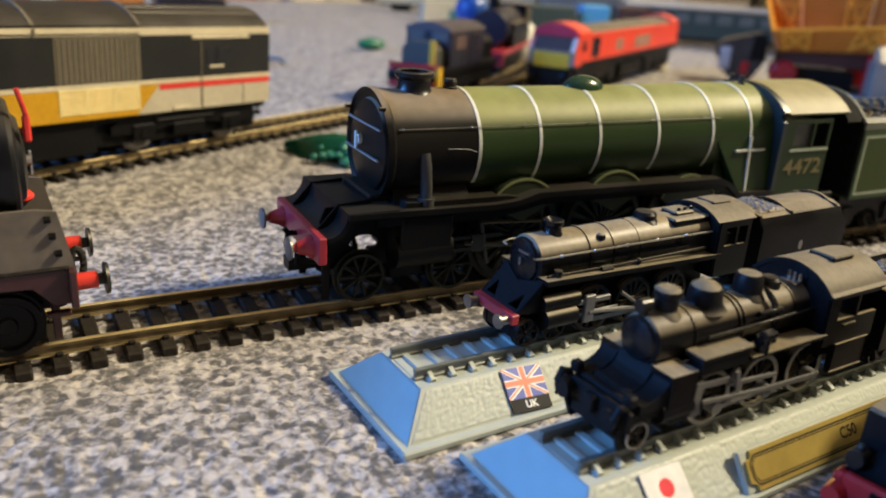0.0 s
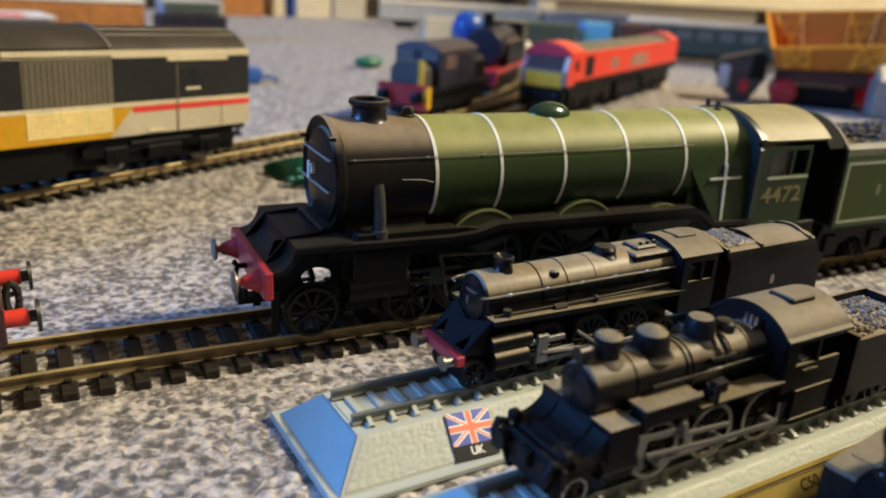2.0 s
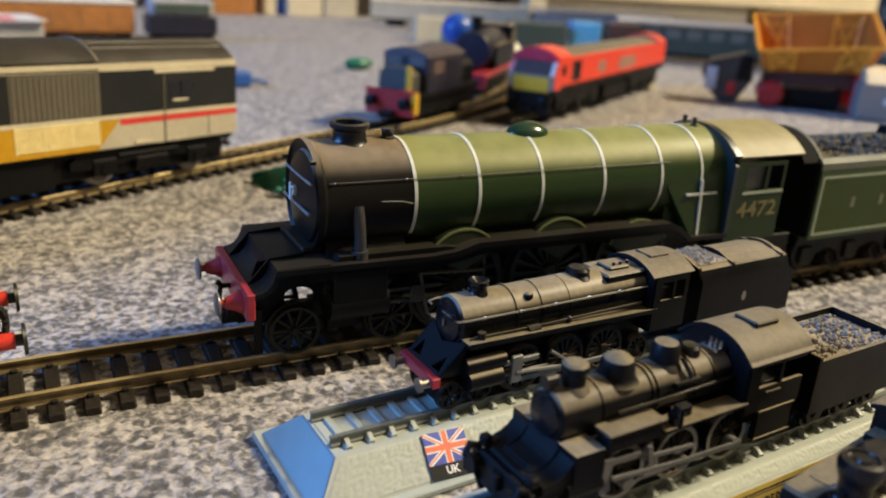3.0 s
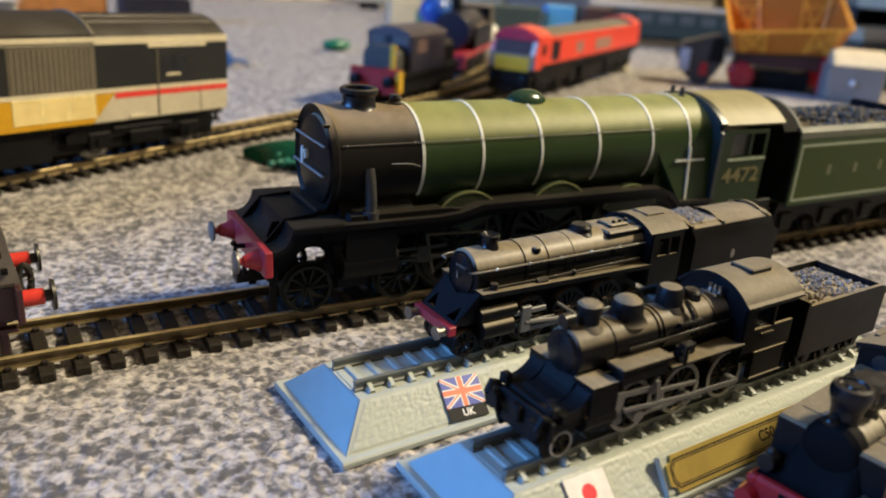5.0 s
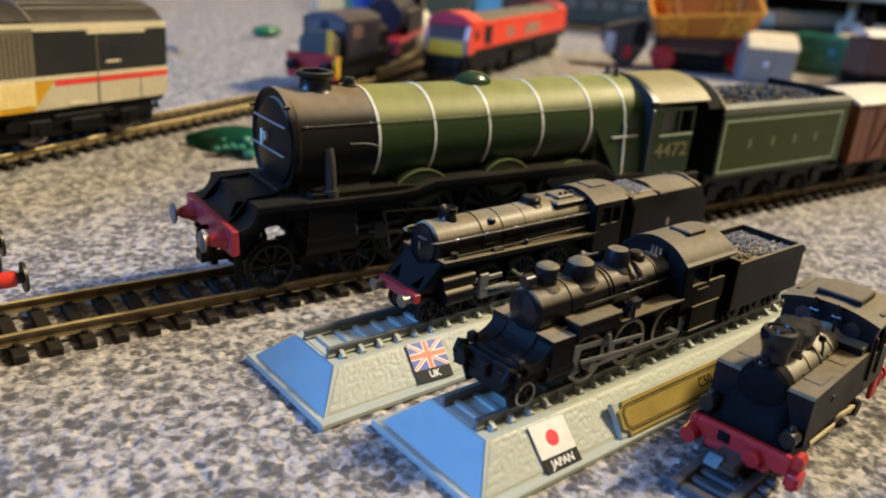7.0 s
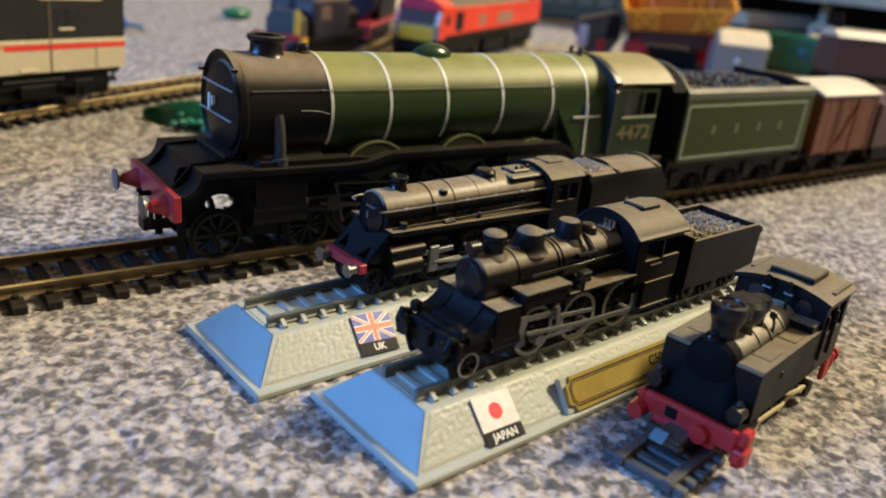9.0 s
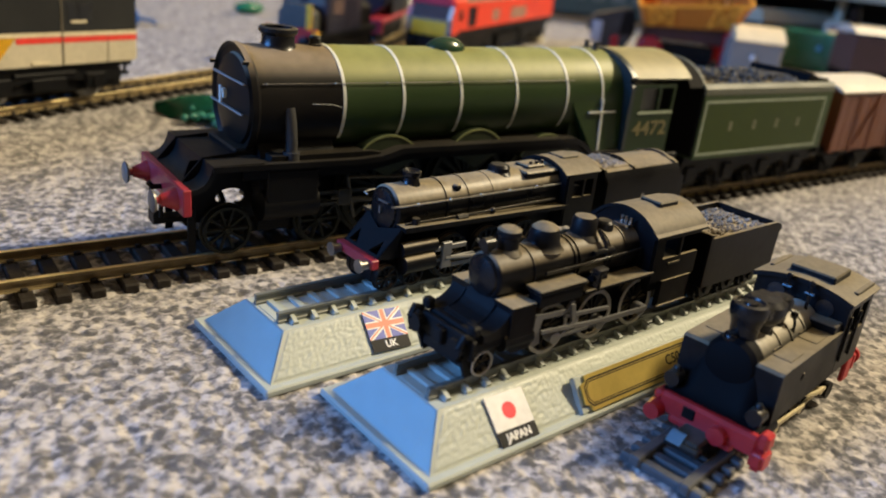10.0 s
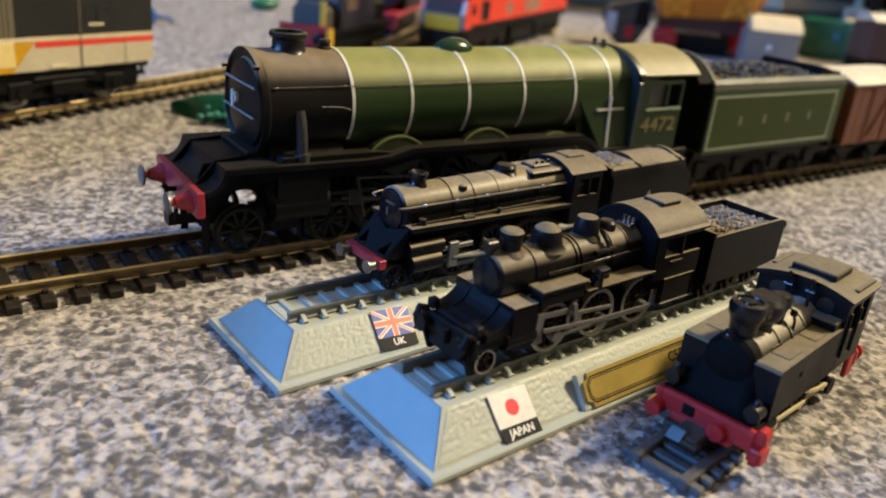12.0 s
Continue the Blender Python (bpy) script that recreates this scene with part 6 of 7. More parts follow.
    for s in (-1, 1):
        g = B()
        cyl(g, (-1.5, s * 7.6, 6.6), (5.5, s * 7.6, 6.6), 1.9, n=16)
        part("cylinder", g, BLACK, e)
        g = B()
        box(g, 2, 12, s * 8.6 - 0.3, s * 8.6 + 0.3, 7.5, 8.3, 0.15)
        box(g, 6, 33, s * 8.2 - 0.3, s * 8.2 + 0.3, 4.0, 4.6, 0.2)
        prism(g, [(5, 6.7), (5, 6.1), (19, 4.6), (20.5, 4.8), (20.5, 5.4), (19, 5.4)], "y", s * 8.6, s * 9.1)
        prism(g, [(17, 8.4), (18, 8.4), (25.6, 6.4), (31, 5.6), (31, 4.9), (25.4, 5.6)], "y", s * 8.8, s * 9.3)
        for x in (8.0, 19.5, 31.0):
            cyl(g, (x, s * 7.0, 4.2), (x, s * 8.8, 4.2), 0.8, n=12)
        parts("brass_rod", g, ROD_BRASS, e, "brassy rod")
        bx = B()
        box(bx, 21.6, 23, s * 8.0 - 0.5, s * 8.0 + 0.5, 5.6, 9.0, 0.2)
        cyl(bx, (34.5, s * 7.2, 3.4), (34.5, s * 9.2, 3.4), 1.9, n=14)
        parts("bracket", bx, BLACK, e)
    return e


TRACK_GREY = material("dark_grey_moulding", (0.075, 0.078, 0.082), 0.45, vary=0.2, bump=0.1)


def make_small_track():
    t = thing("short_track_piece", 72.1, -116.8, 0, 10.3, "short dark piece of small-gauge track before the tank engine", "model railway track")
    for yy in (-4.8, 4.8):
        r = box(B(), -19, -1.5, yy - 1.0, yy + 1.0, 0.2, 2.3, 0.25)
        part("rail", r, TRACK_GREY, t, "dark grey moulded rail")
    first = None
    for k in range(5):
        x = -17.2 + k * 3.6
        if first is None:
            first = part("sleeper", box(B(), -1.1, 1.1, -8.0, 8.0, -0.3, 1.5, 0.3), TRACK_GREY, t, "dark grey plastic sleeper", at=(x, 0, 0))
        else:
            again(first, (x, 0, 0))
    return t


make_pacific()
make_mogul()
make_small_track()
make_tank_engine()


# ---- engines and wagons further off ----
def make_power_car():
    e = thing("diesel_power_car", 38.5, 191, 0, 29, "grey, cream and yellow diesel power car with red stripe", "model train")
    e.matrix_basis = pose(0.0385, 0.191, 0.0, 0, 0, 29) @ pose(0, 0, 0, 0, 1.4, 0)
    L, W = 210, 17.0
    for nm, pts, mat, lb in (
        ("yellow_skirt", [(-L, 19.5), (-68, 19.5), (-57, 31.4), (-L, 31.4)], HST_YELLOW, "yellow lower body panel"),
        ("beige_skirt", [(-68, 19.5), (-0.4, 19.5), (0, 21), (0, 31.4), (-57, 31.4)], HST_BEIGE, "beige lower body panel"),
        ("body_side", [(-L, 31.4), (0, 31.4), (0, 48.8), (-L, 48.8)], HST_GREY, "dark grey body panel"),
        ("cantrail", [(-L, 48.8), (0, 48.8), (-0.3, 51.6), (-L, 51.6)], CREAM, "cream upper band"),
    ):
        part(nm, prism(B(), pts, "y", -W, W), mat, e, lb)
    rf = B()
    prism(rf, arc(0, 36, 23.0, 137.2, 42.8, 18), "x", -L, -1.2)
    part("roof", rf, HST_ROOF, e, "grey curved roof")
    rf = B()
    prism(rf, arc(0, 36, 23.7, 136, 44, 16), "x", -L + 4, -66)
    part("roof_housing", rf, HST_ROOF, e, "raised roof housing")
    for x in (-107.5, -67.0):
        part("roof_rib", prism(B(), arc(0, 36, 24.1, 136, 44, 16) + arc(0, 36, 23.2, 136, 44, 16)[::-1], "x", x, x + 1.4), GRILLE, e, "thin grey roof rib")
    for y, z in ((-10.5, 56.5), (-6.5, 58.2)):
        part("roof_line", tube(B(), [(-64, y, z), (-3, y, z)], 0.35, 6), GRILLE, e, "thin raised roof line")
    for s in (-1, 1):
        y0, y1 = s * W - 0.14, s * W + 0.14
        part("red_stripe", box(B(), -58, 0.1, y0, y1, 28.2, 30.4, 0), BRIGHT_RED, e, "red stripe")
        part("white_line", box(B(), -L, 0.12, y0, y1, 30.6, 32.2, 0), CREAM, e, "cream line")
        part("rain_strip", box(B(), -42, -12, y0 - 0.2, y1 + 0.2, 47.2, 48.6, 0.1), CREAM, e, "cream door top")
        part("door_line", box(B(), -37.9, -37.3, y0 - 0.15, y1 + 0.15, 19.8, 46.6, 0), GRILLE, e, "door edge")
        part("door_line", box(B(), -15.6, -15.2, y0, y1, 19.8, 31.0, 0), GRILLE, e, "door edge")
        part("roof_seam", box(B(), -107, -106, y0 - 0.2, y1 + 0.2, 48.4, 51.4, 0), GRILLE, e)
        part("cantrail_line", box(B(), -L, -66, y0, y1, 49.2, 49.7, 0), HST_GREY, e, "thin dark line")
        gr = B()
        box(gr, -100, -66, y0, y1, 32.2, 48.4, 0)
        for k in range(16):
            x = -99.2 + k * 2.05
            box(gr, x, x + 1.0, y0 - 0.22, y1 + 0.22, 32.6, 47.8, 0)
        part("grille", gr, GRILLE, e, "slatted grey grille")
        gr = B()
        for k in range(8):
            box(gr, -99.2, -66.8, y0 - 0.06, y1 + 0.06, 21.8 + k * 1.15, 22.55 + k * 1.15, 0)
        for k in range(4):
            box(gr, -99.4 + k * 10.6, -98.8 + k * 10.6, y0 - 0.06, y1 + 0.06, 21.4, 31.0, 0)
        parts("louvre", gr, HST_LOUVRE, e, "pale yellow louvre line")
        part("window", box(B(), -35, -23, y0 + s * 0.0, y1, 36.6, 43.6, 0), GLASS_DARK, e, "dark droplight window")
        part("window_bar", box(B(), -30.0, -29.2, y0, y1 + s * 0.1 if s > 0 else y1, 36.2, 44.6, 0), HST_GREY, e)
        part("window_sill", box(B(), -33.5, -26, y0 - 0.25, y1 + 0.25, 35.6, 36.6, 0.1), CREAM, e, "white sill")
        part("step_plate", box(B(), -52, -44, y0 - 0.25, y1 + 0.25, 20.0, 21.2, 0.1), CREAM, e)
    un = B()
    box(un, -L, -84, -14, 14, 6.0, 19.5, 0.5)
    box(un, -L, -1, -15, 15, 17, 19.6, 0.2)
    # added dark block, stands in for deep shade between the bogies
    box(un, -84, -4, -11.5, 11.5, 7.5, 17.2, 0.3)
    part("fuel_tank", un, BLACK, e, "black underfloor tank with an added dark block")
    bg = B()
    for s in (-1, 1):
        y = s * 13
        prism(bg, [(-78, 15), (-72, 18), (-12, 18), (-6, 15), (-6, 12), (-20, 11), (-34, 13.5), (-50, 13.5), (-64, 11), (-78, 12)], "y", y - 1, y + 1)
        for x in (-64, -20):
            box(bg, x - 5, x + 5, y + s * 0.6 - 1.2, y + s * 0.6 + 1.2, 8.6, 15, 0.4)
            cyl(bg, (x, y + s * 1.6, 11), (x, y + s * 2.4, 11), 2.0, n=14)
        box(bg, -50, -34, y - 1.4, y + 1.4, 9.0, 14, 0.4)
        tube(bg, [(-58, y + s * 1.4, 16), (-30, y + s * 1.4, 16)], 0.8, 8)
    part("bogie", bg, BLACK, e, "black moulded bogie")
    w = part("wheel", disc_wheel(6.8, 2.6), DULL_STEEL, e, "dark steel wheel", at=(-64, -9.6, 11.4))
    for x, y, r in ((-20, -9.6, 0), (-64, 9.6, 180), (-20, 9.6, 180)):
        again(w, (x, y, 11.4), r)
    cp = B()
    box(cp, -1, 6, -1.6, 1.6, 10, 13, 0.4)
    box(cp, 5, 7.5, -4.5, 4.5, 10.5, 12, 0.3)
    tube(cp, [(0, 5, 17), (3, 5, 16), (4, 5, 11)], 0.8, 8)
    tube(cp, [(0, -6, 18), (3, -6, 17), (3.5, -6, 12)], 0.8, 8)
    box(cp, -0.8, 0.8, -10, 10, 20, 44, 0.2)
    part("end_gangway", cp, BLACK, e, "black end gangway and coupling")
    return e


def make_near_engine():
    """The dark engine that faces the green one from the other side."""
    e = thing("steam_locomotive", -38.5, -1.0, 0, 184, "dark steam engine with grey side sheet and red buffers", "model train")
    grey = material("weathered_grey_sheet", (0.155, 0.135, 0.112), 0.5, vary=0.25, grain=3)
    maroon = material("dark_maroon_frame", (0.055, 0.018, 0.02), 0.42)
    cz = 41.5
    part("smokebox", revolve(B(), [(13.6, 0.01), (13.4, 9.0), (14.0, 12.0), (14.8, 12.6), (16.2, 12.5), (17, 12.1), (70, 12.1), (70, 0.01)], (0, 0, cz), "x", 48), GLOSS_BLACK, e, "glossy black smokebox")
    part("smokebox_door", revolve(B(), [(13.5, 9.4), (12.6, 8.6), (11.8, 4), (11.6, 0.01)], (0, 0, cz), "x", 40), GLOSS_BLACK, e)
    part("smokebox_ring", revolve(B(), [(26, 12.05), (26, 12.5), (27.2, 12.5), (27.2, 12.05)], (0, 0, cz), "x", 40), GLOSS_BLACK, e)
    lamp = B()
    tube(lamp, [(11.8, 6.5, cz + 7.0), (11.2, 7.0, cz + 10.5), (12.4, 7.6, cz + 15.5)], 0.5, 8)
    box(lamp, 10.6, 12.0, 6.0, 7.4, cz + 5.2, cz + 10.4, 0.4)
    part("red_lamp_bracket", lamp, BRIGHT_RED, e, "bright red bracket")
    dd = B()
    cyl(dd, (11.8, 0, cz), (10.8, 0, cz), 1.2, n=12)
    box(dd, 10.6, 11.2, -0.4, 0.4, cz - 3, cz + 2)
    part("door_handle", dd, STEEL, e)
    part("chimney", revolve(B(), [(52, 5.4), (54, 4.4), (60, 4.2), (61, 5.2), (62.5, 5.0), (62.5, 3.4), (58, 0.01)], (28, 0, 0), "z", 24), GLOSS_BLACK, e)
    sd = B()
    box(sd, 14, 68, -9, 9, 28, 36, 0.4)
    part("saddle", sd, GLOSS_BLACK, e)
    for s in (-1, 1):
        part("side_sheet", prism(B(), [(6.3, 22.6), (6.3, 24), (8.4, 34.4), (12, 35), (70, 35), (70, 22.0), (22, 22.4)], "y", s * 12.0, s * 13.0), grey, e, "weathered grey side sheet")
        for x, z in ((10.2, 33.0), (9.6, 29.6), (8.8, 26.0), (27, 31.6), (28, 25)):
            k = B()
            cyl(k, (x - 0.6, s * 13.2, z), (x + 0.6, s * 13.2, z), 0.7, n=10)
            part("knob", k, BLACK, e)
        fr = B()
        prism(fr, [(7.2, 14.8), (7.2, 22.6), (70, 22.6), (70, 16), (30, 16.5), (24, 19.5), (14, 19), (10.5, 15.0)], "y", s * 11.0, s * 12.6)
        part("frame", fr, maroon, e, "dark maroon frame")
        gi = box(B(), 9.4, 11.0, s * 9.8 - 0.5, s * 9.8 + 0.5, 6.5, 16, 0.2)
        part("guard_iron", gi, maroon, e)
        st = box(B(), 7.6, 12, s * 13 - 1.5, s * 13 + 0.5, 12.6, 13.6, 0.2)
        part("step", st, maroon, e)
    # added black block that hides lit carpet behind the wheels
    part("ash_pan", box(B(), 12, 70, -7.5, 7.5, 5.4, 14, 0.3), BLACK, e)
    deck = B()
    box(deck, 7, 70, -13, 13, 22.2, 23.4, 0.2)
    box(deck, 8, 70, -7, 7, 12, 28, 0.2)
    part("footplate", deck, BLACK, e)
    part("buffer_beam", box(B(), 6.2, 7.6, -15.5, 15.5, 14.8, 22.8, 0.25), maroon, e, "dark maroon buffer beam")
    for y in (-11.4, 11.4):
        b = B()
        cyl(b, (6.4, y, 18.9), (0.9 + 1.2, y, 18.9), 1.75, n=18)
        bb = part("buffer", b, BRIGHT_RED, e, "bright red buffer shank")
        h = B()
        cyl(h, (2.2, y, 18.9), (0.6, y, 18.9), 1.2, n=14)
        cyl(h, (0.7, y, 18.9), (0.0, y, 18.9), 3.4, 3.2, n=22)
        part("buffer_head", h, DARK_STEEL, bb, "dark steel buffer head")
    hk = B()
    pts = [(4.4 + 2.2 * math.cos(a) * 0.55, 0, 18.4 + 3.4 * math.sin(a)) for a in [2 * math.pi * k / 16 for k in range(17)]]
    tube(hk, pts, 0.8, 8)
    tube(hk, [(6.4, 0, 19.5), (3.6, 0, 19.5), (3.0, 0, 21)], 0.6, 8)
    part("coupling_link", hk, DARK_STEEL, e, "dark steel coupling link")
    w = part("wheel", disc_wheel(6.4, 2.6), BLACK, e, "glossy black wheel", at=(19, 9.8, 11.0))
    w.rotation_euler[2] = math.pi
    for x, y, r in ((19, -9.8, 0), (44, 9.8, 180), (44, -9.8, 0)):
        again(w, (x, y, 11.0), r)
    red = B()
    ball(red, (14, 4, 35.5), 2.4, 1.2, 1.2, 0.6, 12)
    part("red_fitting", red, BRIGHT_RED, e)
    return e


PATCH = material("dull_pink_grey_patch", (0.3, 0.17, 0.13), 0.5)


def make_red_diesel():
    e = thing("diesel_locomotive", 254.5, 258, 0, 33, "orange-red diesel engine with yellow nose on curved track", "model train")
    L, W = 268, 16.5
    maroon_roof = material("crimson_cab_top", (0.5, 0.02, 0.05), 0.35)
    body = B()
    prism(body, [(14, 26), (L - 8, 26), (L - 8, 42), (L - 14, 44), (30, 44), (14, 44)], "y", -W, W)
    part("body", body, ORANGE, e, "orange-red body side")
    cab = B()
    prism(cab, [(3, 24), (15, 24), (15, 44), (9, 44), (3, 33)], "y", -W, W)
    part("cab", cab, ORANGE, e, "orange-red cab")
    rc = B()
    prism(rc, [(-W, 43.6)] + arc(0, 24, 26.4, 128, 52, 14) + [(W, 43.6)], "x", 8, 30)
    prism(rc, [(-W, 43.6)] + arc(0, 24, 26.4, 128, 52, 14) + [(W, 43.6)], "x", L - 26, L - 9)
    parts("cab_roof", rc, ORANGE, e, "orange-red cab roof")
    fc = B()
    prism(fc, [(-W + 1, 42)] + arc(0, 24, 25.6, 128, 52, 14) + [(W - 1, 42)], "x", 5.6, 8.6)
    part("cab_front_top", fc, maroon_roof, e, "crimson cab top")
    part("roof", prism(B(), [(-14, 43.8)] + arc(0, 20, 27.6, 118, 62, 12) + [(14, 43.8)], "x", 30, L - 26), GRILLE, e, "grey weathered roof")
    wd = B()
    prism(wd, [(1.9, 33.4), (2.6, 33.4), (8.6, 43.6), (7.8, 43.6)], "y", -13.5, 13.5)
    part("windscreen", wd, LILAC_GLASS, e, "smoky windscreen")
    part("windscreen_pillar", prism(B(), [(1.6, 33.2), (2.6, 33.2), (8.4, 43.4), (7.4, 43.4)], "y", -15.5, -13.0), PRINT_WHITE, e, "pale screen pillar")
    part("nose_panel", box(B(), 2.2, 3.2, -12.5, 12.5, 22.2, 31.8, 0.4), YELLOW, e, "yellow nose panel")
    part("nose_border", box(B(), 2.5, 3.1, -16.2, 16.2, 23.6, 33.6, 0.3), material("dusty_beige_nose", (0.26, 0.2, 0.14), 0.6), e, "beige nose border")
    for s in (-1, 1):
        y0, y1 = s * W - 0.2, s * W + 0.2
        part("cab_side_window", box(B(), 14, 21, y0, y1, 33.0, 39.5, 0), GLASS_DARK, e, "dark cab window")
        part("cab_door", box(B(), 32, 48, y0, y1, 28, 41, 0), GLASS_DARK, e, "dark door opening")
        for x0, x1, z0, z1 in ((84, 100, 30, 38), (130, 172, 29, 38)):
            part("side_patch", box(B(), x0, x1, y0, y1, z0, z1, 0), PATCH, e, "grey-beige painted patch")
    un = B()
    box(un, 4, L - 6, -16.0, 16.0, 20.5, 26.2, 0.3)
    box(un, 110, 165, -14, 14, 8, 18, 0.5)
    for x in (56, L - 56):
        for s in (-1, 1):
            prism(un, [(x - 42, 21), (x + 42, 21), (x + 40, 9), (x + 20, 12), (x - 20, 12), (x - 40, 9)], "y", s * 13 - 1, s * 13 + 1)
            for k in (-28, 0, 28):
                box(un, x + k - 5, x + k + 5, s * 13.6 - 1.5, s * 13.6 + 1.5, 8, 15, 0.4)
    part("underframe", un, BLACK, e, "black underframe and bogies")
    w = part("wheel", disc_wheel(6.8, 2.6), BLACK, e, at=(28, -9.6, 11.4))
    for x in (28, 56, 84, L - 84, L - 56, L - 28):
        for y, r in ((-9.6, 0), (9.6, 180)):
            if (x, y) != (28, -9.6):
                again(w, (x, y, 11.4), r)
    sk = B()
    box(sk, 0.5, 4, -15, 15, 8, 21.8, 0.5)
    box(sk, -3, 1, -5, 5, 9, 13, 0.4)
    part("front_skirt", sk, BLACK, e, "dark front skirt")
    for y in (-11, 11):
        buffer(e, 2, y, 17.0, -1, 3.0, 5.0, BLACK, 1.7, BLACK)
    return e


def make_shunter():
    e = thing("diesel_shunter", 152, 252, 0, 37, "navy shunting engine with red beam and yellow stripe", "model train")
    SMOKY_PANE = material("smoky_grey_pane", (0.11, 0.105, 0.1), 0.4)
    grey = material("grey_bonnet", (0.06, 0.062, 0.055), 0.5)
    part("buffer_beam", box(B(), 4, 6.5, -17, 17, 10, 25, 0.4), CRIMSON, e, "red buffer beam")
    part("beam_end", box(B(), 3.8, 8.0, -17.4, -14.6, 11.8, 24.2, 0.3), YELLOW, e, "yellow beam end")
    nose = B()
    prism(nose, [(-11, 23), (-11, 33), (-7, 38), (7, 38), (11, 33), (11, 23)], "x", 9, 22)
    for k in range(4):
        box(nose, 8.4, 9.4, -8, 8, 25 + k * 3, 26 + k * 3, 0)
    part("nose_grille", nose, grey, e, "grey radiator nose")
    part("stripe", box(B(), 8.0, 9.2, -11.5, -8.0, 23, 39, 0.2), YELLOW, e, "yellow warning stripe")
    cab = B()
    prism(cab, [(-15, 22), (-15.2, 42), (-13, 46), (13, 46), (15.2, 42), (15, 22)], "x", 22, 72)
    part("cab", cab, NAVY, e, "navy cab")
    for y in (-8, 8):
        part("cab_front_window", box(B(), 21.4, 22.2, y - 5.5, y + 5.5, 37.5, 44.5, 0.2), SMOKY_PANE, e, "smoky grey front window")
    for s in (-1, 1):
        part("cab_window", box(B(), 30, 44, s * 15.1 - 0.3, s * 15.1 + 0.3, 33, 41, 0), LILAC_GLASS, e, "dark window")
        part("cab_door", box(B(), 50, 64, s * 15.1 - 0.25, s * 15.1 + 0.25, 23, 41, 0.2), NAVY, e, "")
    rf = B()
    prism(rf, arc(0, 18, 30.5, 120, 60, 12) + [(15.4, 43), (-15.4, 43)], "x", 20.5, 73.5)
    part("cab_roof", rf, material("mauve_grey_roof", (0.075, 0.062, 0.07), 0.5), e, "mauve-grey cab roof")
    bonnet = B()
    prism(bonnet, [(-11, 23), (-11, 34), (-7, 38), (7, 38), (11, 34), (11, 23)], "x", 72, 98)
    part("bonnet", bonnet, BLACK, e, "dark rear bonnet")
    fr = B()
    box(fr, 6, 100, -15, 15, 18.5, 23, 0.3)
    box(fr, 8, 98, -12.5, 12.5, 9, 18.6, 0.3)
    part("frame", fr, BLACK, e, "black frame")
    for y in (-11.4, 11.4):
        buffer(e, 4, y, 18, -1, 3.4, 5.5, BLACK, 1.8, BLACK)
    part("coupling", box(B(), -3, 5, -4, 4, 8.5, 13, 0.4), BLACK, e)
    w = part("wheel", spoked_wheel(8.4, 2.6, 12), BLACK, e, at=(28, -9.6, 13.0))
    for x, y, r in ((52, -9.6, 0), (76, -9.6, 0), (28, 9.6, 180), (52, 9.6, 180), (76, 9.6, 180)):
        again(w, (x, y, 13.0), r)
    return e


def make_second_engine():
    """The dark engine that stands behind the shunter on the bend."""
    e = thing("steam_locomotive", 246, 332, 0, 48, "dark blue-black tank engine with maroon footplate behind the shunter", "model train")
    part("boiler", revolve(B(), [(22, 0.01), (22, 13), (24, 14), (95, 14), (95, 0.01)], (0, 0, 38), "x", 36), NAVY, e, "dark boiler")
    tanks = B()
    for s in (-1, 1):
        box(tanks, 40, 92, s * 12.5 - 3, s * 12.5 + 3, 24, 42, 0.8)
    part("side_tank", tanks, SATIN_BLACK, e)
    part("footplate", box(B(), 4, 120, -16, 16, 20, 23, 0.4), RED, e, "maroon footplate edge")
    part("chassis", box(B(), 8, 116, -11, 11, 7, 20, 0.4), BLACK, e)
    part("chimney", revolve(B(), [(50, 5), (54, 4), (60, 4), (61, 5), (62, 4.6), (62, 0.01)], (32, 0, 0), "z", 20), BLACK, e)
    cab = B()
    box(cab, 92, 118, -15.5, 15.5, 23, 54, 0.8)
    part("cab", cab, SATIN_BLACK, e)
    for s in (-1, 1):
        part("cab_opening", box(B(), 98, 112, s * 15.5 - 0.3, s * 15.5 + 0.3, 38, 50, 0), GRILLE, e)
    part("beam", box(B(), 2, 4.5, -16, 16, 13, 23, 0.4), RED, e)
    w = part("wheel", spoked_wheel(8.4, 2.6, 12), BLACK, e, at=(34, -9.6, 13.0))
    for x, y, r in ((60, -9.6, 0), (86, -9.6, 0), (34, 9.6, 180), (60, 9.6, 180), (86, 9.6, 180)):
        again(w, (x, y, 13.0), r)
    return e


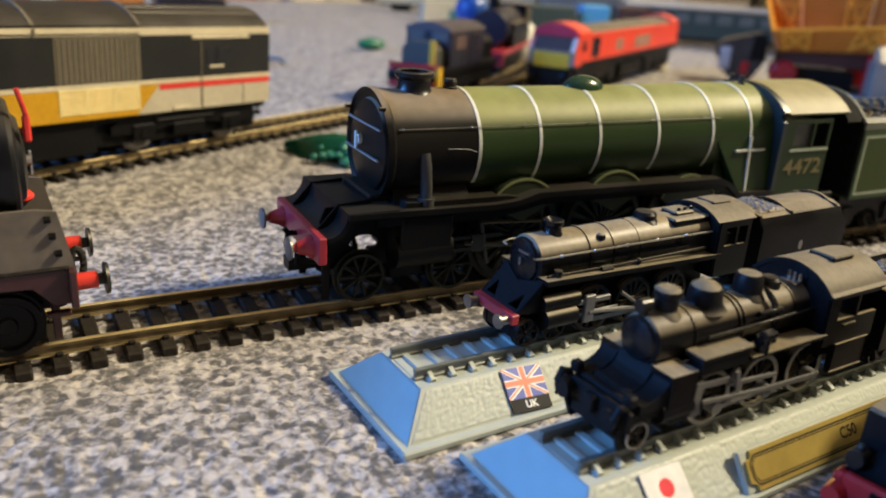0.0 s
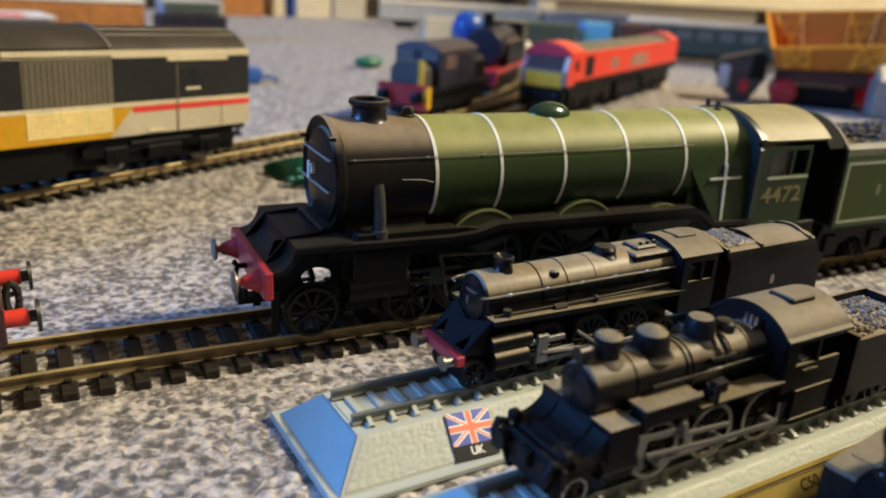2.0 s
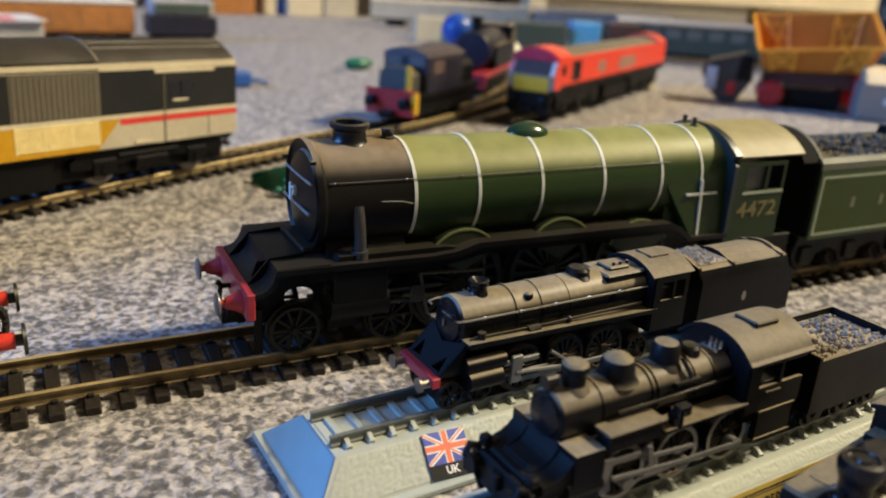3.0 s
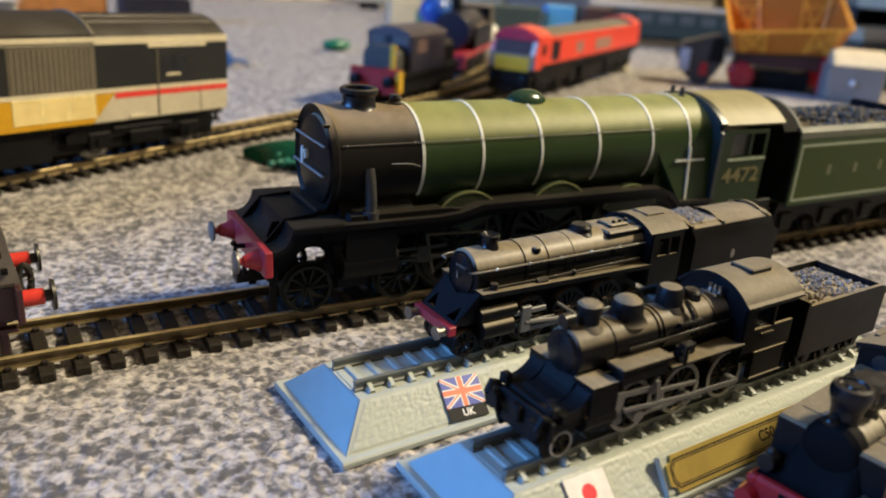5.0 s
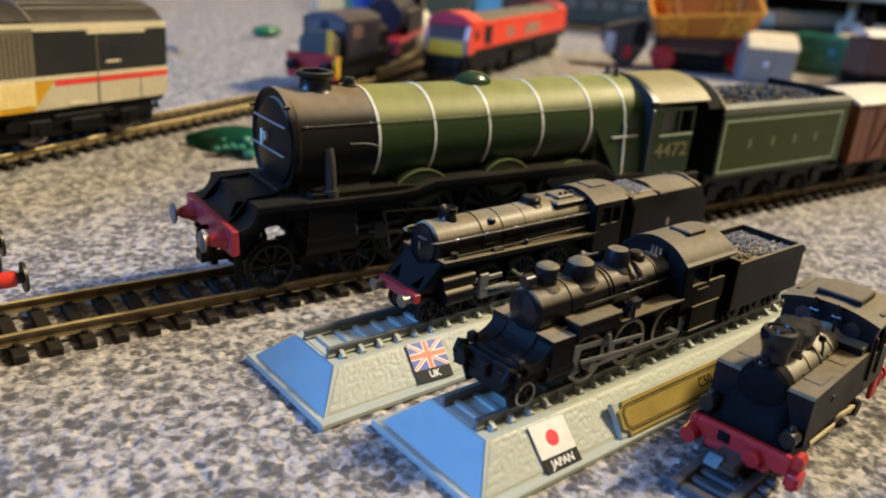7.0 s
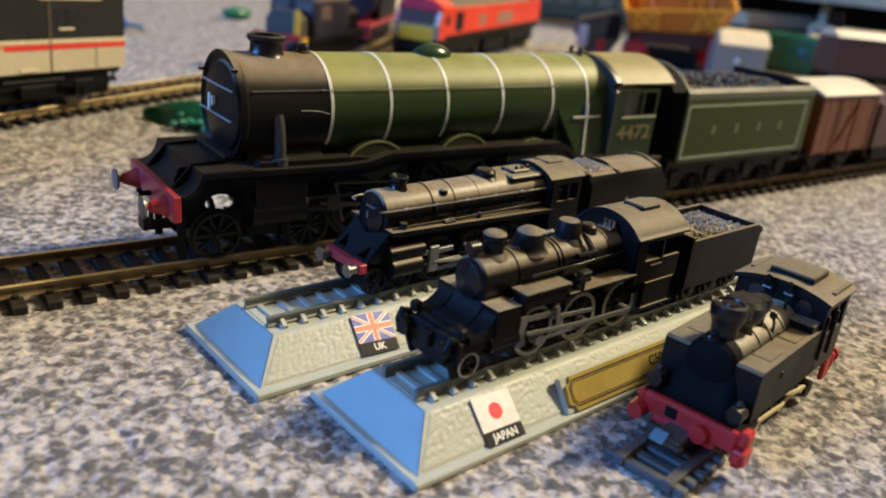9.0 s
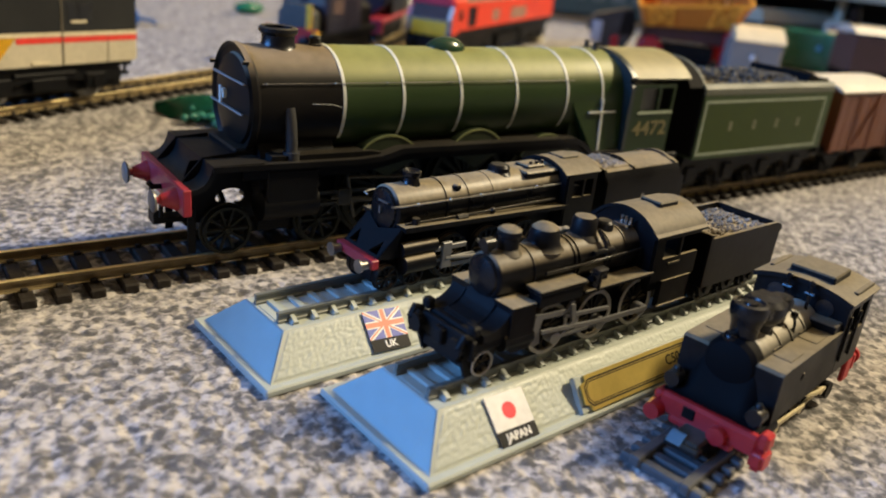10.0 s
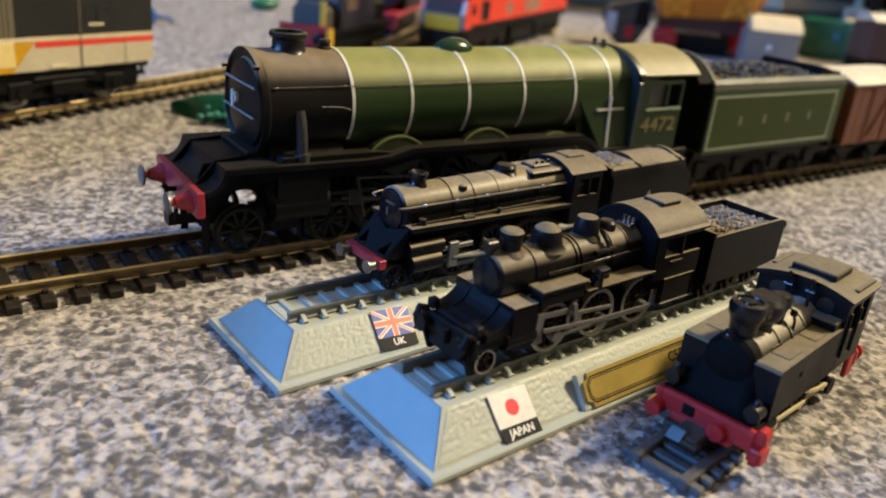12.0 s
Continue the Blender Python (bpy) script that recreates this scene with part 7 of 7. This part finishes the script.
def make_hopper():
    e = thing("toy_hopper_wagon", 548, 279, 0, -46, "large orange tipping hopper on a dark red toy chassis", "toy wagon")
    # local x runs along its long side, y away from the camera
    outer = [(-38, -4, 29.5), (39, -4, 34), (37, 26, 36), (-40, 26, 31.5)]
    bm = B()

    def shell(lo, hi, t):
        c = Vector((0, 14, 0))
        vo, vi = [], []
        for ring in (lo, hi):
            vo.append([bm.verts.new(p) for p in ring])
            vi.append([bm.verts.new(((p[0]) * (1 - t / 44), 14 + (p[1] - 14) * (1 - t / 22), p[2] + (t if ring is lo else 0))) for p in ring])
        for i in range(4):
            j = (i + 1) % 4
            bm.faces.new((vo[0][i], vo[0][j], vo[1][j], vo[1][i]))
            bm.faces.new((vi[0][j], vi[0][i], vi[1][i], vi[1][j]))
            bm.faces.new((vo[1][i], vo[1][j], vi[1][j], vi[1][i]))
        bm.faces.new(vo[0])
        bm.faces.new(vi[0])
    hi = [(-45, -14, 46), (49, -14, 56), (41, 34, 81), (-53, 34, 73)]
    shell(outer, hi, 2.2)
    part("hopper_body", bm, HOPPER, e, "sloping orange hopper")
    lip = B()
    n = hi + [hi[0]]
    for p, q in zip(n, n[1:]):
        tube(lip, [p, q], 1.5, 6)
    part("hopper_rim", lip, HOPPER_RIB, e, "thick orange rim")
    ribs = B()

    def wall(u, v, inside=0.0):
        """A point of the front wall (inside 0) or the back wall (inside 1), u along it, v up it."""
        a, b, c, d = (outer[0], outer[1], hi[0], hi[1]) if not inside else (outer[3], outer[2], hi[3], hi[2])
        lo, up = Vector(a).lerp(Vector(b), u), Vector(c).lerp(Vector(d), u)
        return lo.lerp(up, v) + Vector((0, -0.9 if not inside else -2.6, 0))
    for side in (0.0, 1.0):
        for u0, u1 in ((0.08, 0.3), (0.7, 0.92)):
            for u in (u0, u1):
                tube(ribs, [wall(u, 0.06, side), wall(u, 0.96, side)], 1.2, 6)
            for v0, v1 in ((0.06, 0.96), (0.96, 0.06)):
                tube(ribs, [wall(u0, v0, side), wall(u1, v1, side)], 1.0, 6)
            for v in (0.3, 0.55, 0.8):
                tube(ribs, [wall(u0, v, side), wall(u1, v, side)], 0.8, 6)
    parts("hopper_rib", ribs, HOPPER_RIB, e, "crossed orange bracing")
    ch = B()
    box(ch, -38, 38, 2, 26, 19, 33.5, 1.0)
    part("chassis", ch, material("dark_toy_chassis", (0.05, 0.012, 0.014), 0.4), e, "dark toy chassis")
    for x in (36,):
        part("leg", box(B(), x - 4, x + 4, -4, 2, -0.3, 33, 0.8), DEEP_RED, e, "crimson leg")
    for x, y in ((-30, -4), (-30, 30), (30, 30)):
        bmw = B()
        revolve(bmw, [(-3.5, 0.01), (-3.5, 9), (-2, 11), (2, 11), (3.5, 9), (3.5, 0.01)], (x, y, 10.8), "y", 24)
        part("wheel", bmw, DEEP_RED, e, "round crimson wheel")
    part("axle_block", box(B(), -20, 26, 2, 24, 4, 17, 0.8), BLACK, e)
    part("ground_plate", box(B(), -34, 34, 1, 26, -0.3, 4, 0.5), BLACK, e)
    return e


def make_coach(name, x, y, turn, L, body, roof, label, zr=50, windows=0, W=15.5):
    e = thing(name, x, y, 0, turn, label, "model train", "coaches behind")
    part("body", box(B(), 0, L, -W, W, 12, zr - 8, 0.4), body, e)
    part("roof", prism(B(), arc(0, zr - 24, 24, 130, 50, 12), "x", -0.6, L + 0.6), roof, e, "pale curved roof")
    for k in range(windows):
        xx = 8 + k * (L - 16) / windows
        part("window", box(B(), xx, xx + (L - 16) / windows * 0.66, -W - 0.2, -W + 0.3, zr - 22, zr - 11, 0), LILAC_GLASS if body is not TEAL_COACH else COACH_PANE, e, "coach window")
    part("underframe", box(B(), 2, L - 2, -12, 12, 8, 12.2, 0.3), BLACK, e)
    for xx in (0.16 * L, 0.84 * L):
        for s in (-1, 1):
            part("bogie", box(B(), xx - 16, xx + 16, s * 11 - 2, s * 11 + 2, -0.4, 9, 0.6), BLACK, e)
    return e


make_power_car()
make_near_engine()
make_red_diesel()
make_shunter()
make_second_engine()
make_hopper()
make_coach("passenger_coach", 470, 1075, -24, 260, CREAM, ROOF_CREAM, "cream coach with pale roof far across the carpet", 44)
make_coach("passenger_coach", 715, 965, -12, 250, GREY_PLASTIC, ROOF_CREAM, "grey coach with cream roof far across the carpet", 44)
make_coach("teal_coach", 628, 640, -35, 250, TEAL_COACH, GREY_PLASTIC, "dark teal coach with pale grey roof on carpet", 52, 9)
make_coach("plum_coach", 660, 196, -28, 200, PLUM, ROOF_CREAM, "plum coach with cream roof on carpet", 50)


# ---- odd toys on the carpet and the furniture behind ----
def blob(name, x, y, label, category, mat, shape, turn=0):
    e = thing(name, x, y, 0, turn, label, category)
    part("body", shape, mat, e)
    return e


def leaf_shape(length, width, height):
    """A pointed, curled shell like a toy palm leaf."""
    bm = B()
    rows = []
    for i in range(19):
        u = i / 18
        w = width * math.sin(math.pi * min(1, u * 1.05)) ** 0.7 + 0.4
        zc = height * (0.35 + 0.65 * math.sin(math.pi * u)) - 0.2
        rows.append([bm.verts.new((u * length, w * k / 4, zc - (abs(k) / 4) ** 2 * height * 0.8 + 0.5)) for k in range(-4, 5)])
    for g, h in zip(rows, rows[1:]):
        for k in range(8):
            bm.faces.new((g[k], g[k + 1], h[k + 1], h[k]))
    r = bmesh.ops.solidify(bm, geom=bm.faces[:], thickness=1.0)
    return bm


lf = blob("plastic_leaf", 50, 162, "glossy dark green plastic leaf lying on carpet", "toy plant", GREEN_PLASTIC, leaf_shape(52, 11, 10), -42)
lump = B()
rng = random.Random(4)
for k in range(26):
    ball(lump, (27 + rng.uniform(-7, 11), -9 + rng.uniform(-8, 5), 3.5 + rng.uniform(-1.5, 3)), rng.uniform(1.1, 2.9), rng.uniform(0.7, 1.6), rng.uniform(0.7, 1.4), rng.uniform(0.5, 1), 10)
part("crinkled_tuft", lump, TEAL_PLASTIC, lf, "crinkled teal tuft")
pod = ball(B(), (0, 0, 5.2), 11, 1.35, 0.75, 0.5, 20)
for k in range(5):
    tube(pod, [(-12 + k * 6, -6, 4), (-12 + k * 6, 0, 11.0 - abs(k - 2)), (-12 + k * 6, 6, 4)], 0.8, 6)
blob("green_toy_tree_top", 240, 528, "small dark green plastic toy lying on carpet", "toy plant", GREEN_PLASTIC, pod, 10)
bb = box(B(), -9, 9, -7, 7, -0.2, 12, 2.5)
tube(bb, [(8, 0, 5), (18, -4, 4), (22, -5, 1)], 1.6, 8)
blob("blue_plastic_brick", 106, 430, "small blue plastic toy piece on carpet", "toy", BLUE, bb, 20)


def crate(name, x, y, turn, L, W, H, mat, label, category, z0=-0.3, lid=None, bands=0):
    e = thing(name, x, y, 0, turn, label, category)
    b = B()
    box(b, 0, L, 0, W, z0, H, 1.2)
    part("body", b, mat, e)
    if lid is not None:
        part("lid", box(B(), -1.5, L + 1.5, -1.5, W + 1.5, H, H + 5, 1.0), lid, e, "pale lid")
    for k in range(bands):
        xx = L * (k + 0.5) / bands
        part("panel", box(B(), xx - L / bands * 0.36, xx + L / bands * 0.36, -0.8, 0.4, H * 0.25, H * 0.85, 0.3), mat, e, "")
    return e


# a teak-coloured coach and a blue van behind the power car
tk = crate("teak_coach", -190, 752, 3, 262, 34, 36, WOOD, "orange-brown teak coach with white roof behind", "model train", 6, WHITE_PAINT, 9)
part("underframe", box(B(), 4, 258, 5, 29, -0.4, 6.4, 0.3), BLACK, tk)
bl = crate("blue_van", 84, 752, 3, 74, 34, 26, NAVY, "dark blue van with pale top on carpet", "model train", 6)
part("top", box(B(), 3, 71, 3, 31, 26, 44, 2.5), GREY_PLASTIC, bl, "pale grey upper half")
part("top_window", box(B(), 8, 66, -0.3, 3.2, 30, 40, 0.5), TEAL_COACH, bl, "dark windows")
part("underframe", box(B(), 4, 70, 5, 29, -0.4, 6.4, 0.3), BLACK, bl)
pr = thing("paper_sheet", -128, 560, 0, 12, "white leaflet with red print propped on a grey box", "paper")
part("grey_box", box(B(), 0, 110, 0, 60, -0.3, 32, 1.5), GREY_PLASTIC, pr)
part("sheet", box(B(), -4, 112, -6, 64, 32, 32.8, 0), PRINT_WHITE, pr, "white paper")
part("print_bar", box(B(), 60, 90, -2, 30, 32.8, 33.0, 0), PRINT_RED, pr, "red printed bar")

# small coloured things between the tracks
blob("blue_ball", 312, 470, "blue plastic ball between the tracks", "ball", BLUE, ball(B(), (0, 0, 43), 14.5, 1, 1, 1, 24))
part("stand", cyl(B(), (0, 0, -0.3), (0, 0, 30), 9, 6, 18), BLACK, bpy.data.objects["blue_ball"])
crate("light_blue_box", 550, 622, -20, 34, 26, 43, SKY, "light blue plastic box behind the red engine", "toy box")
crate("plum_box", 590, 606, -20, 40, 26, 44, PLUM, "plum-coloured wagon body behind the red engine", "toy box")
crate("dark_green_box", 470, 640, -20, 70, 30, 40, TEAL_COACH, "dark green wagon body behind the red engine", "toy box")
crate("pale_card", 424, 800, -10, 56, 18, 32, CREAM, "pale yellow card box far across the carpet", "box")
crate("green_card", 452, 770, -10, 40, 16, 22, TEAL_PLASTIC, "small green toy box on carpet", "toy box")
wb = ball(B(), (0, 0, 20), 20, 1, 0.7, 1.05, 16)
blob("white_toy_dome", 335, 425, "rounded white toy behind the red engine", "toy", WHITE_PAINT, wb)
dk = thing("tipped_wagon", 497, 328, 0, -40, "black and white toy wagon lying tipped beside the hopper", "toy wagon")
hull = B()
prism(hull, [(-18, 26), (-14, 34), (20, 44), (24, 20), (12, 0), (2, -0.3), (-8, 8)], "y", -10, 14)
bmesh.ops.bevel(hull, geom=hull.edges[:], offset=2.0, segments=2, affect="EDGES")
part("hull", hull, material("smoky_black_plastic", (0.035, 0.03, 0.026), 0.5, vary=0.5, grain=6), dk, "smoky black plastic hull")
part("white_panel", box(B(), -14, -5, -11.2, -9.6, 11, 30, 1.0), GREY_PLASTIC, dk, "pale panel")
part("red_panel", box(B(), 4, 11, -11.2, -9.6, 8, 19, 1.0), DEEP_RED, dk, "dull red panel")
# dark patch drawn for the shadowed black thing behind the wagon
part("dark_flank", prism(B(), [(10, 20), (12, 40), (22, 42), (24, 20)], "y", -11.0, -9.8), BLACK, dk, "dark flank")
crate("beige_block", 470, 385, 30, 14, 10, 26, HST_BEIGE, "small beige toy block behind the red engine", "toy")
gw = crate("grey_wagon", 552, 234, -42, 44, 30, 29, material("mid_grey_plastic", (0.26, 0.235, 0.2), 0.5), "pale grey box wagon with a white lamp on carpet", "model train", 0)
part("roof", prism(B(), [(-0.6, 29), (5, 34), (16, 40), (26, 41), (30, 29)], "x", 3, 45), CREAM_PAINT, gw, "sloping cream roof")
lampb = B()
ball(lampb, (20, -1, 16), 2.6, n=12)
part("white_knob", lampb, PRINT_WHITE, gw, "shiny white knob")
gn = crate("green_wagon", 690, 280, -75, 56, 30, 36, GREEN_PLASTIC, "dark green box wagon on carpet", "model train")
part("knob", ball(B(), (41, -1, 22), 3.0, n=12), SKY, gn, "pale blue knob")
ca = thing("toy_crane_arm", 700, 205, 0, 20, "dark toy crane standing on carpet", "toy")
part("arm", tube(B(), [(0, 0, 0), (6, 4, 30), (10, 10, 62)], 5, 10), SATIN_BLACK, ca, "dark crane arm")
part("base", box(B(), -24, 20, -16, 16, -0.3, 14, 2), BLACK, ca)
crate("beige_tray", 720, 250, -62, 120, 60, 36, HST_BEIGE, "beige plastic tray behind the wagons", "tray")
cb = thing("cream_topped_coach", 1000, 506, 0, -3, "grey-green coach with a bright cream top on carpet", "model train")
part("body", box(B(), 0, 170, 0, 34, -0.3, 20, 1), GRILLE, cb, "grey-green lower body")
part("top", prism(B(), [(-1, 20), (2, 34), (10, 38), (24, 38), (35, 20)], "x", -1, 171), CREAM_PAINT, cb, "bright cream top")
po = thing("white_post", 1132, 470, 0, 0, "leaning cream-white post beside the coaches", "post")
part("shaft", tube(B(), [(0, 0, -0.3), (6, 2, 60), (22, 6, 160)], 7, 12), CREAM_PAINT, po)
part("foot", cyl(B(), (0, 0, -0.3), (0, 0, 5), 16, 13, 18), WHITE_PAINT, po)
bt = crate("beige_tray", 985, 405, -84, 120, 40, 36, HST_BEIGE, "mottled beige box on the carpet", "box")
part("pink_patch", box(B(), 8, 30, -0.9, 0.5, 14, 30, 0.3), PATCH, bt, "pinkish printed patch")


# furniture at the far side of the carpet
def cabinet(name, x, y, turn, W, D, H, label, feet=55, mat=CREAM_PAINT, gap=True):
    e = thing(name, x, y, 0, turn, label, "cabinet")
    part("carcass", box(B(), 0, W, 20, D, feet, H, 3), DARK_WOOD, e, "dark cabinet body")
    part("bottom_rail", box(B(), 0, W, 0, 20, feet, feet + 62, 3), mat, e, "cream bottom rail")
    part("top", box(B(), -10, W + 10, -8, D + 5, H, H + 24, 4), mat, e, "cream top")
    for xx in (20, W - 60):
        part("foot", box(B(), xx, xx + 40, 6, 46, -0.5, feet + 1, 2), mat, e, "short foot")
        part("foot", box(B(), xx, xx + 40, D - 50, D - 10, -0.5, feet + 1, 2), mat, e)
    for k in range(3):
        part("door", box(B(), 12 + k * (W - 24) / 3, 4 + (k + 1) * (W - 24) / 3, 2, 20, feet + 68, H - 6, 3), mat, e, "cream panel door")
    return e


cabinet("sideboard", 830, 1190, -8, 900, 380, 720, "low cream sideboard with dark space beneath it")
tvs = thing("low_shelf_unit", 1010, 560, 0, -62, "dark shelf unit with cream edge standing on carpet", "shelf unit")
part("back", box(B(), 0, 760, 330, 350, -0.5, 620, 2), DARK_WOOD, tvs)
part("shelf_board", box(B(), 0, 760, 0, 330, 62, 84, 2), CREAM_PAINT, tvs, "cream shelf board")
part("shelf_board", box(B(), 0, 760, 0, 330, 600, 622, 2), CREAM_PAINT, tvs, "cream shelf board")
for x in (0, 250, 735):
    part("upright", box(B(), x, x + 24, 0, 330, -0.5, 600, 2), WHITE_PAINT if x == 250 else DARK_WOOD, tvs)
part("dark_interior", box(B(), 24, 735, 300, 330, 84, 600, 0), DARK_WOOD, tvs)
crate("orange_wooden_box", 240, 1190, 6, 70, 60, 90, WOOD, "orange wooden box at the edge of the carpet", "box")
crate("cream_storage_box", 330, 1210, 4, 20, 60, 120, CREAM_PAINT, "cream cardboard box at the edge of the carpet", "box")
crate("blue_folder", 352, 1215, 4, 14, 60, 140, BLUE, "blue folder standing at the edge of the carpet", "folder")
crate("cream_box", 368, 1200, 2, 62, 70, 130, CREAM_PAINT, "cream box standing on the carpet", "box")
crate("beige_box", 434, 1200, 2, 60, 70, 70, HST_BEIGE, "beige box standing on the carpet", "box")
crate("dark_cupboard", 130, 1300, 2, 110, 300, 600, DARK_WOOD, "dark wooden cupboard at the edge of the carpet", "cupboard")
crate("dark_chest", 500, 1260, -4, 320, 300, 560, DARK_WOOD, "dark wooden chest behind the coaches", "chest")
